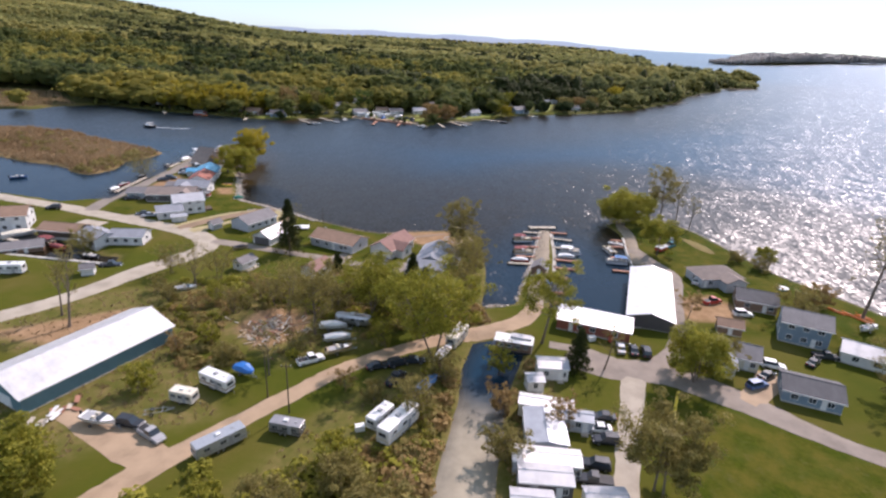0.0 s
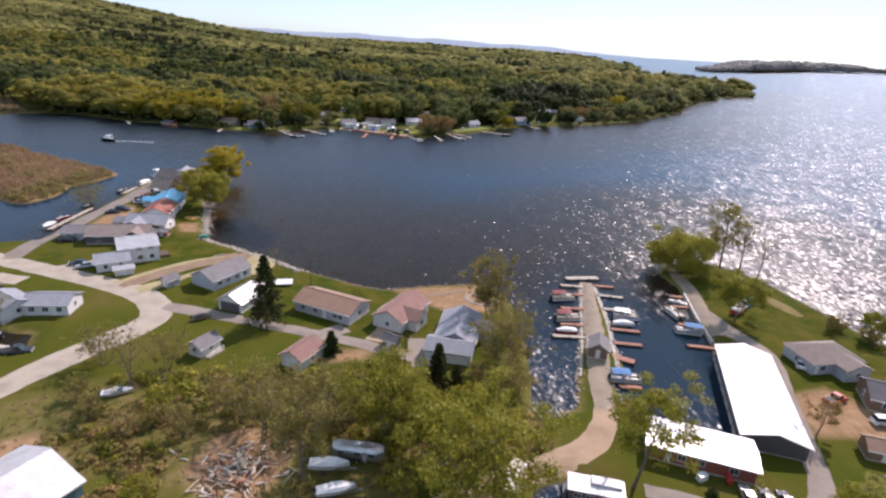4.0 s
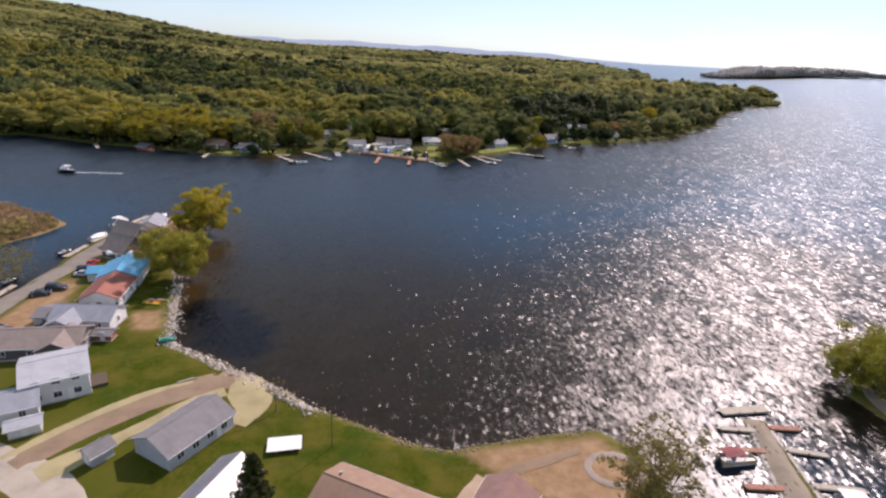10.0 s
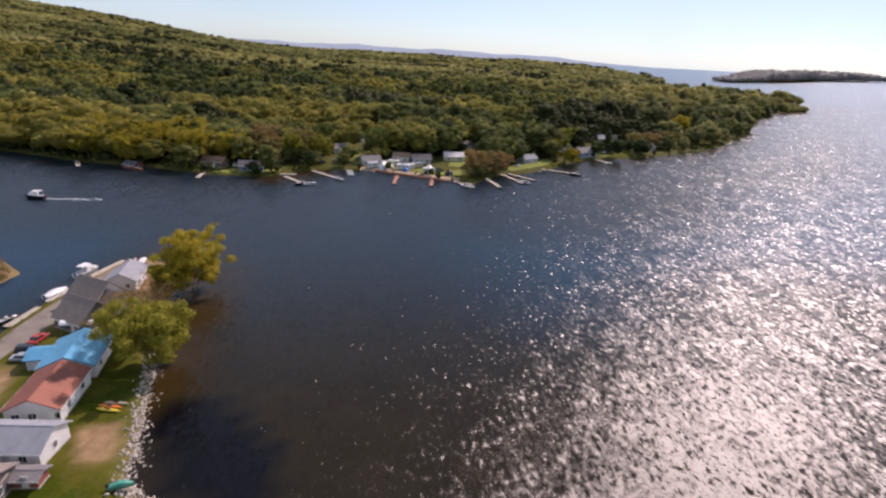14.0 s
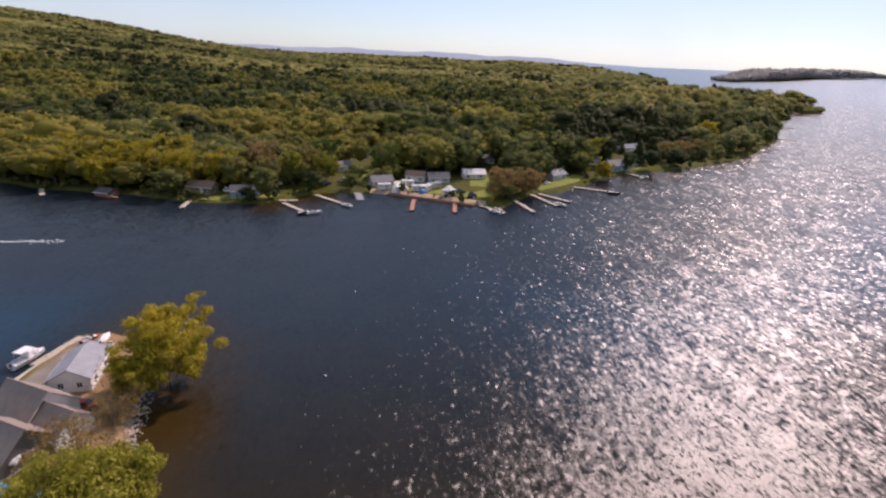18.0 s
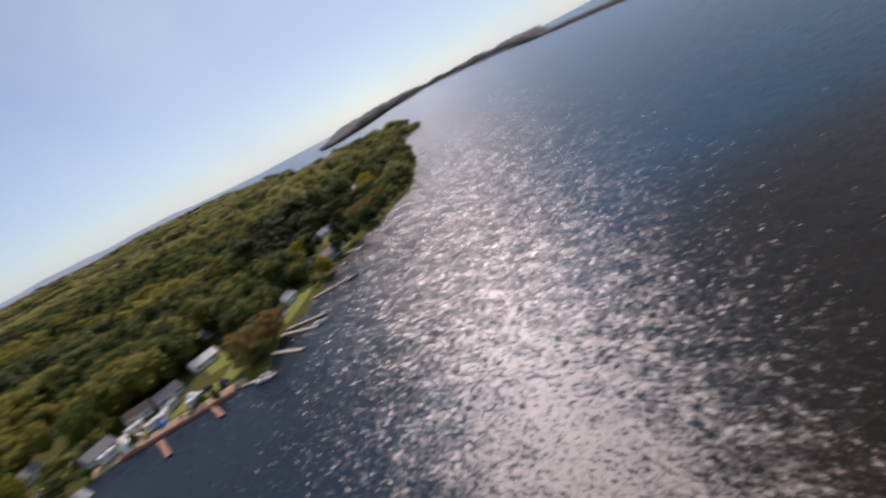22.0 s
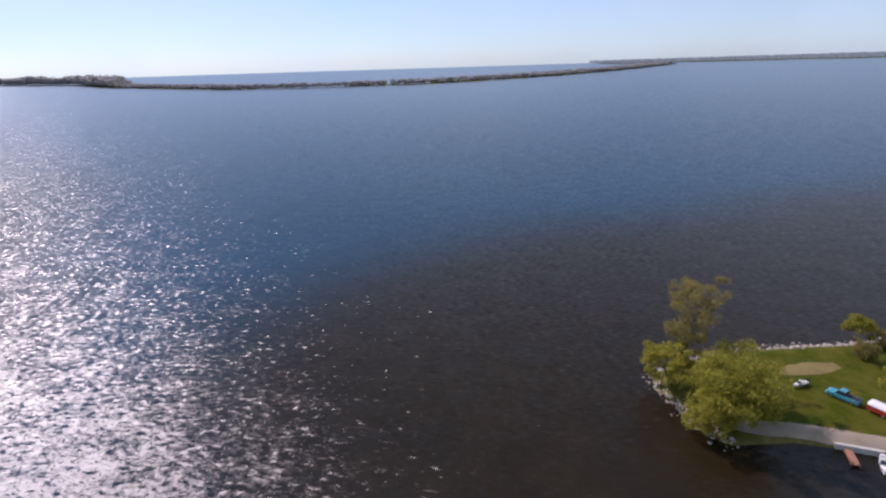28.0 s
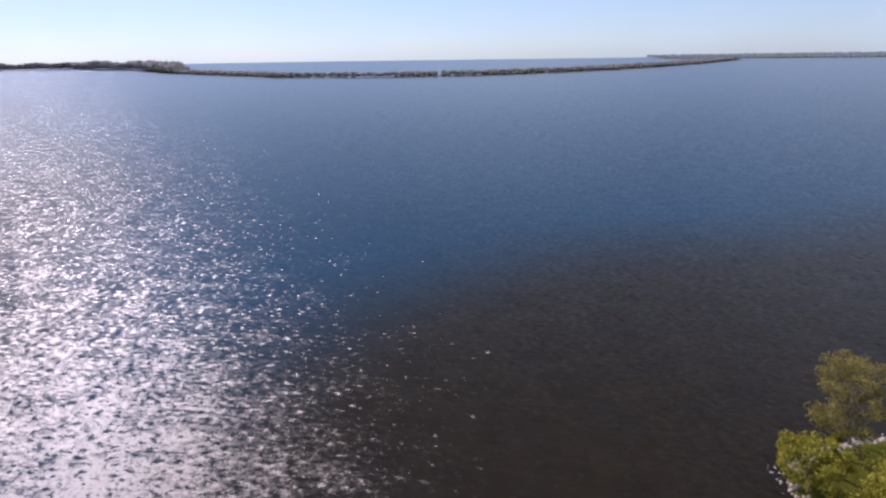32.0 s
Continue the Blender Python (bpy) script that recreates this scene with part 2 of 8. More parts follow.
def water_mat():
    n = Nodes("lake_water")
    # body blue also stands in for blue sky reflected at low angles
    deep = n.ramp(n.noise(0.012, 4.0), [(0.35, (0.004, 0.032, 0.066)), (0.65, (0.005, 0.038, 0.076))])
    shoal_brown = n.ramp(n.noise(0.09, 4.0), [(0.3, (0.0135, 0.0095, 0.0045)), (0.7, (0.020, 0.014, 0.006))])
    col = n.mix(n.attr("weed"), n.mix(n.attr("shallow"), n.mix(n.attr("shoal_brown"), deep, shoal_brown), (0.036, 0.021, 0.005)), (0.002, 0.002, 0.004))
    n.color(n.mix(n.attr("mud"), col, n.ramp(n.noise(0.3, 4.0), [(0.35, (0.30, 0.26, 0.19)), (0.7, (0.40, 0.35, 0.26))])))
    lull = n.math("MULTIPLY", n.ramp(n.noise(0.02, 3.0), [(0.3, (0.75, 0.75, 0.75)), (0.7, (1.0, 1.0, 1.0))]), n.math("SUBTRACT", 1.0, n.math("MULTIPLY", n.attr("calm"), 0.8)))
    slope = None
    # crests run about north to south: long swell, chop, ripples
    for scale, steep, stretch in ((0.22, (0.26, 0.16), (1.0, 0.45, 1.0)), (1.0, (0.74, 0.56), (1.0, 0.5, 1.0)), (2.6, (0.42, 0.36), (1.0, 0.65, 1.0))):
        m = n.node("ShaderNodeMapping", Scale=stretch, Rotation=(0, 0, -0.2))
        n.link(n.place, m.inputs[0])
        w = n.node("ShaderNodeTexNoise", Scale=scale, Detail=1.0, Roughness=0.4)
        n.link(m.outputs[0], w.inputs["Vector"])
        v = n.node("ShaderNodeVectorMath")
        v.operation = "MULTIPLY_ADD"
        v.inputs[1].default_value, v.inputs[2].default_value = (*steep, 0), (-steep[0] / 2, -steep[1] / 2, 0)
        n.link(w.outputs["Color"], v.inputs[0])
        wave = v.outputs[0]
        if scale > 0.5:
            # mostly flat water with few steep facets
            size = n.node("ShaderNodeVectorMath")
            size.operation = "LENGTH"
            n.link(wave, size.inputs[0])
            peaked = n.node("ShaderNodeVectorMath")
            peaked.operation = "SCALE"
            n.link(wave, peaked.inputs[0])
            n.link(n.math("MULTIPLY", size.outputs["Value"], 5.4 / steep[0]), peaked.inputs["Scale"])
            wave = peaked.outputs[0]
        if slope is None:
            slope = wave
        else:
            both = n.node("ShaderNodeVectorMath")
            n.link(slope, both.inputs[0])
            n.link(wave, both.inputs[1])
            slope = both.outputs[0]
    tilt = n.node("ShaderNodeVectorMath")
    tilt.operation = "SCALE"
    n.link(slope, tilt.inputs[0])
    n.link(lull, tilt.inputs["Scale"])
    up = n.node("ShaderNodeVectorMath")
    up.inputs[1].default_value = (0, 0, 1)
    n.link(tilt.outputs[0], up.inputs[0])
    unit = n.node("ShaderNodeVectorMath")
    unit.operation = "NORMALIZE"
    n.link(up.outputs[0], unit.inputs[0])
    gloss = n.t.nodes.new("ShaderNodeBsdfGlossy")
    gloss.distribution = "BECKMANN"
    n.link(n.math("SUBTRACT", 0.368, n.math("MULTIPLY", n.attr("calm"), 0.19)), gloss.inputs["Roughness"])
    depth = n.node("ShaderNodeBsdfDiffuse")
    n.link(n.b.inputs["Base Color"].links[0].from_socket, depth.inputs["Color"])
    fres = n.node("ShaderNodeFresnel", IOR=1.34)
    n.link(unit.outputs[0], gloss.inputs["Normal"])
    lean = n.node("ShaderNodeVectorMath")
    lean.operation = "MULTIPLY"
    lean.inputs[1].default_value = (0.35, 0.35, 1.0)
    n.link(unit.outputs[0], lean.inputs[0])
    flat = n.node("ShaderNodeVectorMath")
    flat.operation = "NORMALIZE"
    n.link(lean.outputs[0], flat.inputs[0])
    n.link(flat.outputs[0], fres.inputs["Normal"])
    both = n.t.nodes.new("ShaderNodeMixShader")
    n.link(n.math("MULTIPLY", fres.outputs[0], 0.81), both.inputs[0])
    n.link(depth.outputs[0], both.inputs[1])
    n.link(gloss.outputs[0], both.inputs[2])
    n.link(both.outputs[0], n.t.nodes["Material Output"].inputs["Surface"])
    n.t.nodes.remove(n.b)
    return n.mat


def gravel(name, c):
    n = Nodes(name, 0.95, spec=0.2)
    col = n.ramp(n.noise(0.25, 6.0), [(0.3, shade(c, 0.75)), (0.5, c), (0.72, shade(c, 1.15))])
    n.color(n.mix(n.math("MULTIPLY", n.noise(5.0, 5.0, 0.75), 0.4), col, shade(c, 0.5)))
    return n.bump(n.noise(7.0, 4.0), 0.5, 0.04).mat


M = {
    "turf": ground_mat(),
    "water": water_mat(),
    "road": gravel("pale_gravel", (0.42, 0.365, 0.29)),
    "track": gravel("dirt_track", (0.40, 0.29, 0.19)),
    "drive": gravel("worn_asphalt", (0.29, 0.245, 0.205)),
    "jetty": gravel("tan_jetty_gravel", (0.31, 0.255, 0.19)),
    "soil": gravel("brown_gravel", (0.27, 0.19, 0.125)),
    "lane": gravel("grey_tan_gravel", (0.25, 0.215, 0.18)),
    "kerbstone": gravel("pale_edging", (0.52, 0.48, 0.42)),
    "concrete_dust": gravel("grey_dust", (0.33, 0.27, 0.22)),
    "sand": gravel("bare_sand", (0.42, 0.31, 0.21)),
    "mown": gravel("sunlit_mown_grass", (0.20, 0.22, 0.045)),
    "dry": gravel("dry_grass", (0.21, 0.165, 0.06)),
    "straw": gravel("straw_mulch", (0.38, 0.32, 0.17)),
    "rock": plain("grey_rock", (0.44, 0.385, 0.325), 0.9, wear=0.35, scale=1.2),
    "brownrock": plain("brown_rock", (0.27, 0.20, 0.145), 0.9, wear=0.4, scale=1.2),
    "white_sid": siding("white_siding", (0.70, 0.69, 0.67)),
    "grey_sid": siding("grey_siding", (0.47, 0.49, 0.52)),
    "blue_sid": siding("blue_grey_siding", (0.20, 0.27, 0.33)),
    "cream_sid": siding("cream_siding", (0.72, 0.66, 0.52)),
    "brown_sid": siding("brown_siding", (0.24, 0.15, 0.10)),
    "dark_sid": siding("dark_siding", (0.11, 0.10, 0.10)),
    "red_sid": siding("red_siding", (0.30, 0.09, 0.06)),
    "teal_sid": siding("teal_sheet", (0.13, 0.24, 0.28), 0.35),
    "grey_shg": shingle("grey_shingle", (0.215, 0.20, 0.20)),
    "pale_shg": shingle("pale_grey_shingle", (0.30, 0.31, 0.34)),
    "brown_shg": shingle("brown_shingle", (0.30, 0.19, 0.13)),
    "pink_shg": shingle("rosy_shingle", (0.29, 0.165, 0.135)),
    "taupe_shg": shingle("taupe_shingle", (0.27, 0.215, 0.185)),
    "dark_shg": shingle("dark_shingle", (0.12, 0.115, 0.12)),
    "red_roof": sheet_metal("rust_red_roof", (0.28, 0.095, 0.062), 0.62),
    "blue_roof": sheet_metal("blue_roof", (0.10, 0.36, 0.56), 0.4),
    "white_roof": sheet_metal("white_roof", (0.46, 0.455, 0.47), 0.5),
    "shed_roof": sheet_metal("weathered_pale_roof", (0.74, 0.71, 0.70), 0.44, rust=0.10, metal=0.55),
    "bright_roof": sheet_metal("bright_white_roof", (0.76, 0.75, 0.76), 0.44, metal=0.5),
    "dark_metal": sheet_metal("dark_metal_roof", (0.34, 0.33, 0.34), 0.45, metal=0.6),
    "grey_roof": sheet_metal("grey_roof", (0.36, 0.38, 0.42), 0.4),
    "trim": plain("white_trim", (0.80, 0.79, 0.77), 0.5, wear=0.1),
    "white": plain("white_gelcoat", (0.80, 0.79, 0.77), 0.3, wear=0.08),
    "cream": plain("cream_paint", (0.70, 0.64, 0.52), 0.45),
    "black": plain("black_rubber", (0.02, 0.02, 0.022), 0.7),
    "darkpaint": plain("dark_paint", (0.03, 0.033, 0.04), 0.25, wear=0.1),
    "bluepaint": plain("blue_paint", (0.05, 0.12, 0.27), 0.3),
    "tealpaint": plain("teal_paint", (0.05, 0.27, 0.33), 0.3),
    "silver": plain("silver_paint", (0.48, 0.49, 0.51), 0.3, 0.5),
    "redpaint": plain("red_paint", (0.45, 0.04, 0.03), 0.35),
    "tan": plain("tan_paint", (0.45, 0.36, 0.24), 0.4),
    "grey": plain("grey_paint", (0.35, 0.35, 0.36), 0.5),
    "tarp": plain("blue_tarp", (0.02, 0.16, 0.50), 0.45, wear=0.3),
    "canvas": plain("maroon_canvas", (0.22, 0.05, 0.05), 0.8, wear=0.3),
    "bluecanvas": plain("blue_canvas", (0.08, 0.20, 0.40), 0.8, wear=0.3),
    "alu": plain("dull_aluminium", (0.62, 0.63, 0.65), 0.35, 0.9),
    "galv": plain("galvanised_steel", (0.40, 0.41, 0.42), 0.5, 0.7),
    "deck": plain("weathered_planks", (0.45, 0.39, 0.31), 0.85, wear=0.35, scale=1.5),
    "reddeck": plain("red_brown_planks", (0.34, 0.16, 0.10), 0.8, wear=0.3, scale=1.5),
    "darkwood": plain("dark_timber", (0.09, 0.065, 0.045), 0.85, wear=0.3),
    "concrete": plain("concrete", (0.50, 0.47, 0.42), 0.9, wear=0.25, scale=0.8),
    "orange": plain("orange_plastic", (0.75, 0.20, 0.03), 0.4),
    "yellow": plain("yellow_plastic", (0.80, 0.58, 0.05), 0.4),
    "green": plain("green_plastic", (0.05, 0.30, 0.22), 0.5),
    "bark": plain("grey_bark", (0.17, 0.13, 0.10), 0.95, wear=0.4, scale=2.0),
    "spring": leaf_mat("spring_leaves", (0.115, 0.125, 0.015), (0.265, 0.25, 0.033), (0.41, 0.37, 0.052), 0.55, 0.42),
    "deep": leaf_mat("deep_green_leaves", (0.035, 0.06, 0.012), (0.08, 0.12, 0.025), (0.15, 0.19, 0.04), 0.55, 0.45),
    "gold": leaf_mat("golden_catkins", (0.20, 0.16, 0.012), (0.40, 0.32, 0.03), (0.54, 0.44, 0.05), 0.55, 0.42),
    "olive": leaf_mat("olive_buds", (0.13, 0.11, 0.035), (0.24, 0.20, 0.06), (0.34, 0.28, 0.09), 0.6, 0.4),
    "bud": leaf_mat("russet_buds", (0.17, 0.11, 0.045), (0.30, 0.20, 0.075), (0.42, 0.29, 0.12), 0.6, 0.42),
    "needle": leaf_mat("spruce_needles", (0.024, 0.03, 0.009), (0.044, 0.052, 0.015), (0.075, 0.08, 0.022), 0.8, 0.15),
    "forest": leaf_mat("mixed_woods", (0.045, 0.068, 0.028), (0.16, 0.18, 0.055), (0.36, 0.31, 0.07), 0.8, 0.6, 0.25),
    # leaf colours lightened and greyed: distance haze put into the base colour
    "hazed_forest": leaf_mat("hazed_mixed_woods", (0.13, 0.148, 0.058), (0.285, 0.28, 0.098), (0.45, 0.40, 0.145), 0.8, 0.6, 0.1),
    # grey-brown of bare trees, raised to pale grey to carry the haze
    "grove": leaf_mat("hazed_bare_trees", (0.34, 0.33, 0.33), (0.43, 0.41, 0.39), (0.50, 0.47, 0.43), 0.9, 0.55),
    "reed": leaf_mat("dry_reeds", (0.17, 0.115, 0.06), (0.32, 0.22, 0.12), (0.43, 0.32, 0.19), 0.9, 0.35),
}
glass = Nodes("window_glass", 0.08, spec=0.6)
glass.color((0.03, 0.04, 0.05))
M["glass"] = glass.mat
# distance haze painted as a pale blue emission on the ridge
ridge_n = Nodes("haze_glow_ridge", 1.0, spec=0.0)
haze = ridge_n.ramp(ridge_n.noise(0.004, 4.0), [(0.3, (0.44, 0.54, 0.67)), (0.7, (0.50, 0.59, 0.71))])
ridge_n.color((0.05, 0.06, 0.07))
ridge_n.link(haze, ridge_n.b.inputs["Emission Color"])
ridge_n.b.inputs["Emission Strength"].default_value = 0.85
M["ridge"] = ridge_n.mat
# grey-blue emission gives the far trees their haze; nothing here is a lamp
haze_n = Nodes("haze_glow_south_shore", 1.0, spec=0.0)
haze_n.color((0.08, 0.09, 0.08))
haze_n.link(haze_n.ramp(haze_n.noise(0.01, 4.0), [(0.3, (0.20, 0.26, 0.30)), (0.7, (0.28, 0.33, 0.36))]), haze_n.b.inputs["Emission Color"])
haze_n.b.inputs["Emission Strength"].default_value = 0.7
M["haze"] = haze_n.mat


# ---- builders ----
def mesh_ob(name, bm, material, parent=None):
    me = bpy.data.meshes.new(name)
    bm.to_mesh(me)
    bm.free()
    me.materials.append(M[material])
    ob = new(name, me)
    if parent:
        ob.parent = parent
    return ob


def part(name, bm, material, parent, label=""):
    """One bmesh as ONE mesh object under a thing or a part."""
    return tagged(mesh_ob(name, bm, material, parent), label)


def thing(name, m, label, category, group="", kind=""):
    ob = new(name)
    ob.empty_display_size = 0.3
    ob.matrix_world = m
    return tagged(ob, label, category, group, kind)


def add_box(bm, x0, x1, y0, y1, z0, z1, m=None, taper=1.0):
    """A block; taper narrows its top."""
    cx, cy = (x0 + x1) / 2, (y0 + y1) / 2
    v = []
    for z, k in ((z0, 1.0), (z1, taper)):
        for x, y in ((x0, y0), (x1, y0), (x1, y1), (x0, y1)):
            p = Vector((cx + (x - cx) * k, cy + (y - cy) * k, z))
            v.append(bm.verts.new(m @ p if m else p))
    for f in ((3, 2, 1, 0), (4, 5, 6, 7), (0, 1, 5, 4), (1, 2, 6, 5), (2, 3, 7, 6), (3, 0, 4, 7)):
        bm.faces.new([v[i] for i in f])
    return v


def box(x0, x1, y0, y1, z0, z1, bevel=0.0, taper=1.0, m=None):
    bm = bmesh.new()
    add_box(bm, x0, x1, y0, y1, z0, z1, m, taper)
    if bevel:
        bmesh.ops.bevel(bm, geom=bm.edges[:], offset=bevel, segments=2, affect="EDGES", profile=0.6)
    return bm


def add_loft(bm, rings, caps=True):
    """Joins rings of equal count."""
    loops = [[bm.verts.new(p) for p in r] for r in rings]
    for a, b in zip(loops, loops[1:]):
        n = len(a)
        for i in range(n):
            bm.faces.new((a[i], a[(i + 1) % n], b[(i + 1) % n], b[i]))
    if caps:
        bm.faces.new(loops[0][::-1])
        bm.faces.new(loops[-1])


def add_tube(bm, points, radii, sides=6):
    """A tapered tube along points."""
    rings = []
    points = [Vector(p) for p in points]
    for i, p in enumerate(points):
        way = (points[min(i + 1, len(points) - 1)] - points[max(i - 1, 0)]).normalized()
        a = way.orthogonal().normalized()
        b = way.cross(a)
        rings.append([p + radii[i] * (math.cos(q) * a + math.sin(q) * b) for q in (2 * math.pi * k / sides for k in range(sides))])
    add_loft(bm, rings)


def tube(points, radii, sides=6):
    bm = bmesh.new()
    if isinstance(radii, (int, float)):
        radii = [radii] * len(points)
    add_tube(bm, points, radii, sides)
    return bm


def disc(r, depth, m, sides=14):
    """A short cylinder along local z, laid by m."""
    bm = bmesh.new()
    add_loft(bm, [[m @ Vector((r * k * math.cos(2 * math.pi * i / sides), r * k * math.sin(2 * math.pi * i / sides), z)) for i in range(sides)]
                  for z, k in ((-depth / 2, 0.92), (-depth / 2 + 0.03, 1.0), (depth / 2 - 0.03, 1.0), (depth / 2, 0.92))])
    return bm


def fast_mesh(name, verts, faces, material, tone=None):
    """A mesh from arrays: faces all of one count of corners."""
    me = bpy.data.meshes.new(name)
    verts, faces = np.asarray(verts, np.float32), np.asarray(faces, np.int32)
    k = faces.shape[1]
    me.vertices.add(len(verts))
    me.vertices.foreach_set("co", verts.ravel())
    me.loops.add(faces.size)
    me.loops.foreach_set("vertex_index", faces.ravel())
    me.polygons.add(len(faces))
    me.polygons.foreach_set("loop_start", np.arange(0, faces.size, k, dtype=np.int32))
    if tone is not None:
        me.attributes.new("tone", "FLOAT", "POINT").data.foreach_set("value", np.asarray(tone, np.float32))
    me.update(calc_edges=True)
    me.validate()
    me.materials.append(M[material])
    return me


# ---- plan: land, water ----
MAINLAND = [(137, 105), (130, 119), (120, 132), (112, 145), (105, 158), (103, 168), (101, 178), (98, 190), (94, 200), (88, 206), (82, 208),
            (76, 205), (69, 203), (65, 199), (67, 188), (66, 180), (63, 168), (61, 155), (56, 141), (52, 127), (49, 119), (43, 121), (36, 125), (31, 128),
            (32, 138), (36, 142), (37, 152), (40, 168), (42.6, 188.5), (38.2, 189), (33, 168), (29, 153), (25, 140), (22, 129), (13, 127), (15, 139), (16, 150), (16, 164), (16, 173), (14, 180), (9, 185)]
MAINLAND += [(-3, 183), (-11, 181), (-18, 179), (-27, 182), (-36, 187), (-45, 192), (-57, 200.5), (-67, 206.5), (-74.5, 209.5), (-77.5, 214), (-82, 227), (-86, 240),
             (-91, 252), (-94, 266), (-98, 280), (-103, 292), (-108, 299), (-115, 303), (-122, 301), (-125, 276), (-125, 246), (-125, 224), (-125, 206),
             (-139, 201), (-152, 204), (-167, 208), (-215, 222), (-400, 225), (-5000, 260), (-5000, -5000), (5000, -5000), (700, -5000), (520, -1500), (330, -400), (230, -80), (170, 50)]
CANAL = [(10, 109), (7, 98), (6, 87), (4, 78), (2, 70), (0, 60), (-2, 40), (-8, -20), (4, -20), (8, 40), (11, 64), (12, 71), (14, 80), (16, 91), (20, 102), (22, 109), (16, 111)]
SLIP = [(-128, 151), (-108, 146), (-90, 143), (-91, 150), (-104, 153), (-112, 160), (-124, 165), (-150, 172), (-150, 158)]
MARSH = [(-330, 350), (-262, 338), (-244, 341), (-216, 334), (-195, 320), (-174, 307), (-152, 296), (-142, 288), (-144, 276), (-150, 267), (-148, 257),
         (-148, 248), (-152, 238), (-161, 243), (-175, 254), (-190, 257), (-210, 266), (-260, 280), (-330, 285)]
FAR_LAND = [(-5000, 380), (-600, 395), (-315, 408), (-294, 414), (-284, 437), (-264, 452), (-237, 444), (-205, 430), (-180, 427), (-160, 422), (-138, 415), (-110, 416),
            (-90, 436), (-70, 437), (-58, 438), (-40, 430), (-22, 421), (-6, 419), (9, 441), (25, 448), (49, 473), (69, 495), (92, 504), (129, 522), (171, 551),
            (206, 585), (277, 667), (346, 778), (461, 918), (560, 1020), (604, 1075), (560, 1110), (500, 1180), (520, 1400), (640, 1800), (760, 2300), (800, 3000), (500, 5000), (-5000, 5000)]
BARRIER = [(1040, 2110), (1412, 2420), (1989, 3000), (2676, 3480), (2800, 3180), (2488, 2444), (1930, 1788), (1526, 1106), (1518, 764), (1605, 492), (1956, 155), (2546, -184), (3400, -560),
           (3500, -440), (2600, -60), (2030, 260), (1690, 560), (1600, 790), (1610, 1090), (2010, 1740), (2600, 2420), (2990, 3180), (2800, 3650), (2600, 3640), (1900, 3180), (1300, 2560), (1010, 2220)]
SOUTH_SHORE = [(3900, -300), (3950, -600), (3500, -1600), (3300, -2300), (3600, -2700), (4850, -2200), (4850, -200)]
LAND, HOLES = [MAINLAND, MARSH, FAR_LAND, BARRIER, SOUTH_SHORE], [CANAL, SLIP]


def signed(poly, x, y):
    """Distance to a polygon's edge: plus inside."""
    far = np.full(x.shape, 1e9)
    inside = np.zeros(x.shape, bool)
    for (ax, ay), (bx, by) in zip(poly, poly[1:] + poly[:1]):
        dx, dy = bx - ax, by - ay
        t = np.clip(((x - ax) * dx + (y - ay) * dy) / (dx * dx + dy * dy), 0, 1)
        far = np.minimum(far, (x - ax - t * dx) ** 2 + (y - ay - t * dy) ** 2)
        if dy:
            inside ^= ((ay > y) != (by > y)) & (x < dx * (y - ay) / dy + ax)
    return np.where(inside, 1, -1) * np.sqrt(far)


def smooth(a, b, v):
    t = np.clip((v - a) / (b - a), 0, 1)
    return t * t * (3 - 2 * t)


def ripple(x, y, s):
    return np.sin(x * s + 1.3 * np.sin(y * s * 0.7)) * np.cos(y * s * 1.1 + 0.8 * np.sin(x * s * 0.6))


def shore_distance(x, y):
    wob = 0.8 * ripple(x, y, 0.16) + 0.5 * ripple(x + 31, y, 0.43)
    d = np.max([signed(p, x, y) for p in LAND], axis=0)
    for p in HOLES:
        d = np.minimum(d, -signed(p, x, y))
    near = smooth(60, 110, np.abs(x - 40) + np.abs(y - 150) * 0.6)
    return d + wob * near


def terrain(x, y):
    """Height of the ground, with the lake bed below nought."""
    x, y = np.atleast_1d(np.asarray(x, float)), np.atleast_1d(np.asarray(y, float))
    d = shore_distance(x, y)
    h = np.clip(d * 0.35, -3, 1.0)
    inland = np.clip(d, 0, 4000)
    r, az = np.hypot(x, y), np.degrees(np.arctan2(-x, np.maximum(y, 1)))
    back = smooth(0, 150, inland) * (y > 380)
    h = h + back * (3 + 1.5 * ripple(x, y, 0.02)) + (y > 380) * 150 * smooth(9, 36, az) ** 1.15 * smooth(500, 3600, r) * smooth(100, 900, inland)
    h = h + (y > 380) * smooth(300, 1500, inland) * (4 + 6 * ripple(x, y, 0.004))
    h = h + np.where(d > 3, 0.12 * ripple(x, y, 0.11), 0)
    return h


def ground_z(x, y):
    return float(terrain(x, y)[0])


def lines(*spans):
    """Grid lines: (start, end, step) spans, the step growing outward from the middle ones."""
    out = []
    for a, b, s in spans:
        out += list(np.arange(a, b, s))
    return np.array(sorted(set(np.round(out, 2))))


def growing(start, end, step, ratio):
    out, v = [], start
    while abs(v) < abs(end):
        out.append(v)
        v += step
        step *= ratio
    return out + [end]


GX = np.array(sorted(set(growing(-172, -4900, -3, 1.09) + list(np.arange(-170, 132, 1.5)) + growing(134, 4900, 3, 1.08))))
GY = np.array(sorted(set(growing(18, -4900, -4, 1.16) + list(np.arange(20, 228, 1.5)) + list(np.arange(228, 406, 3)) + list(np.arange(406, 530, 2.0)) + growing(532, 4900, 4, 1.06))))


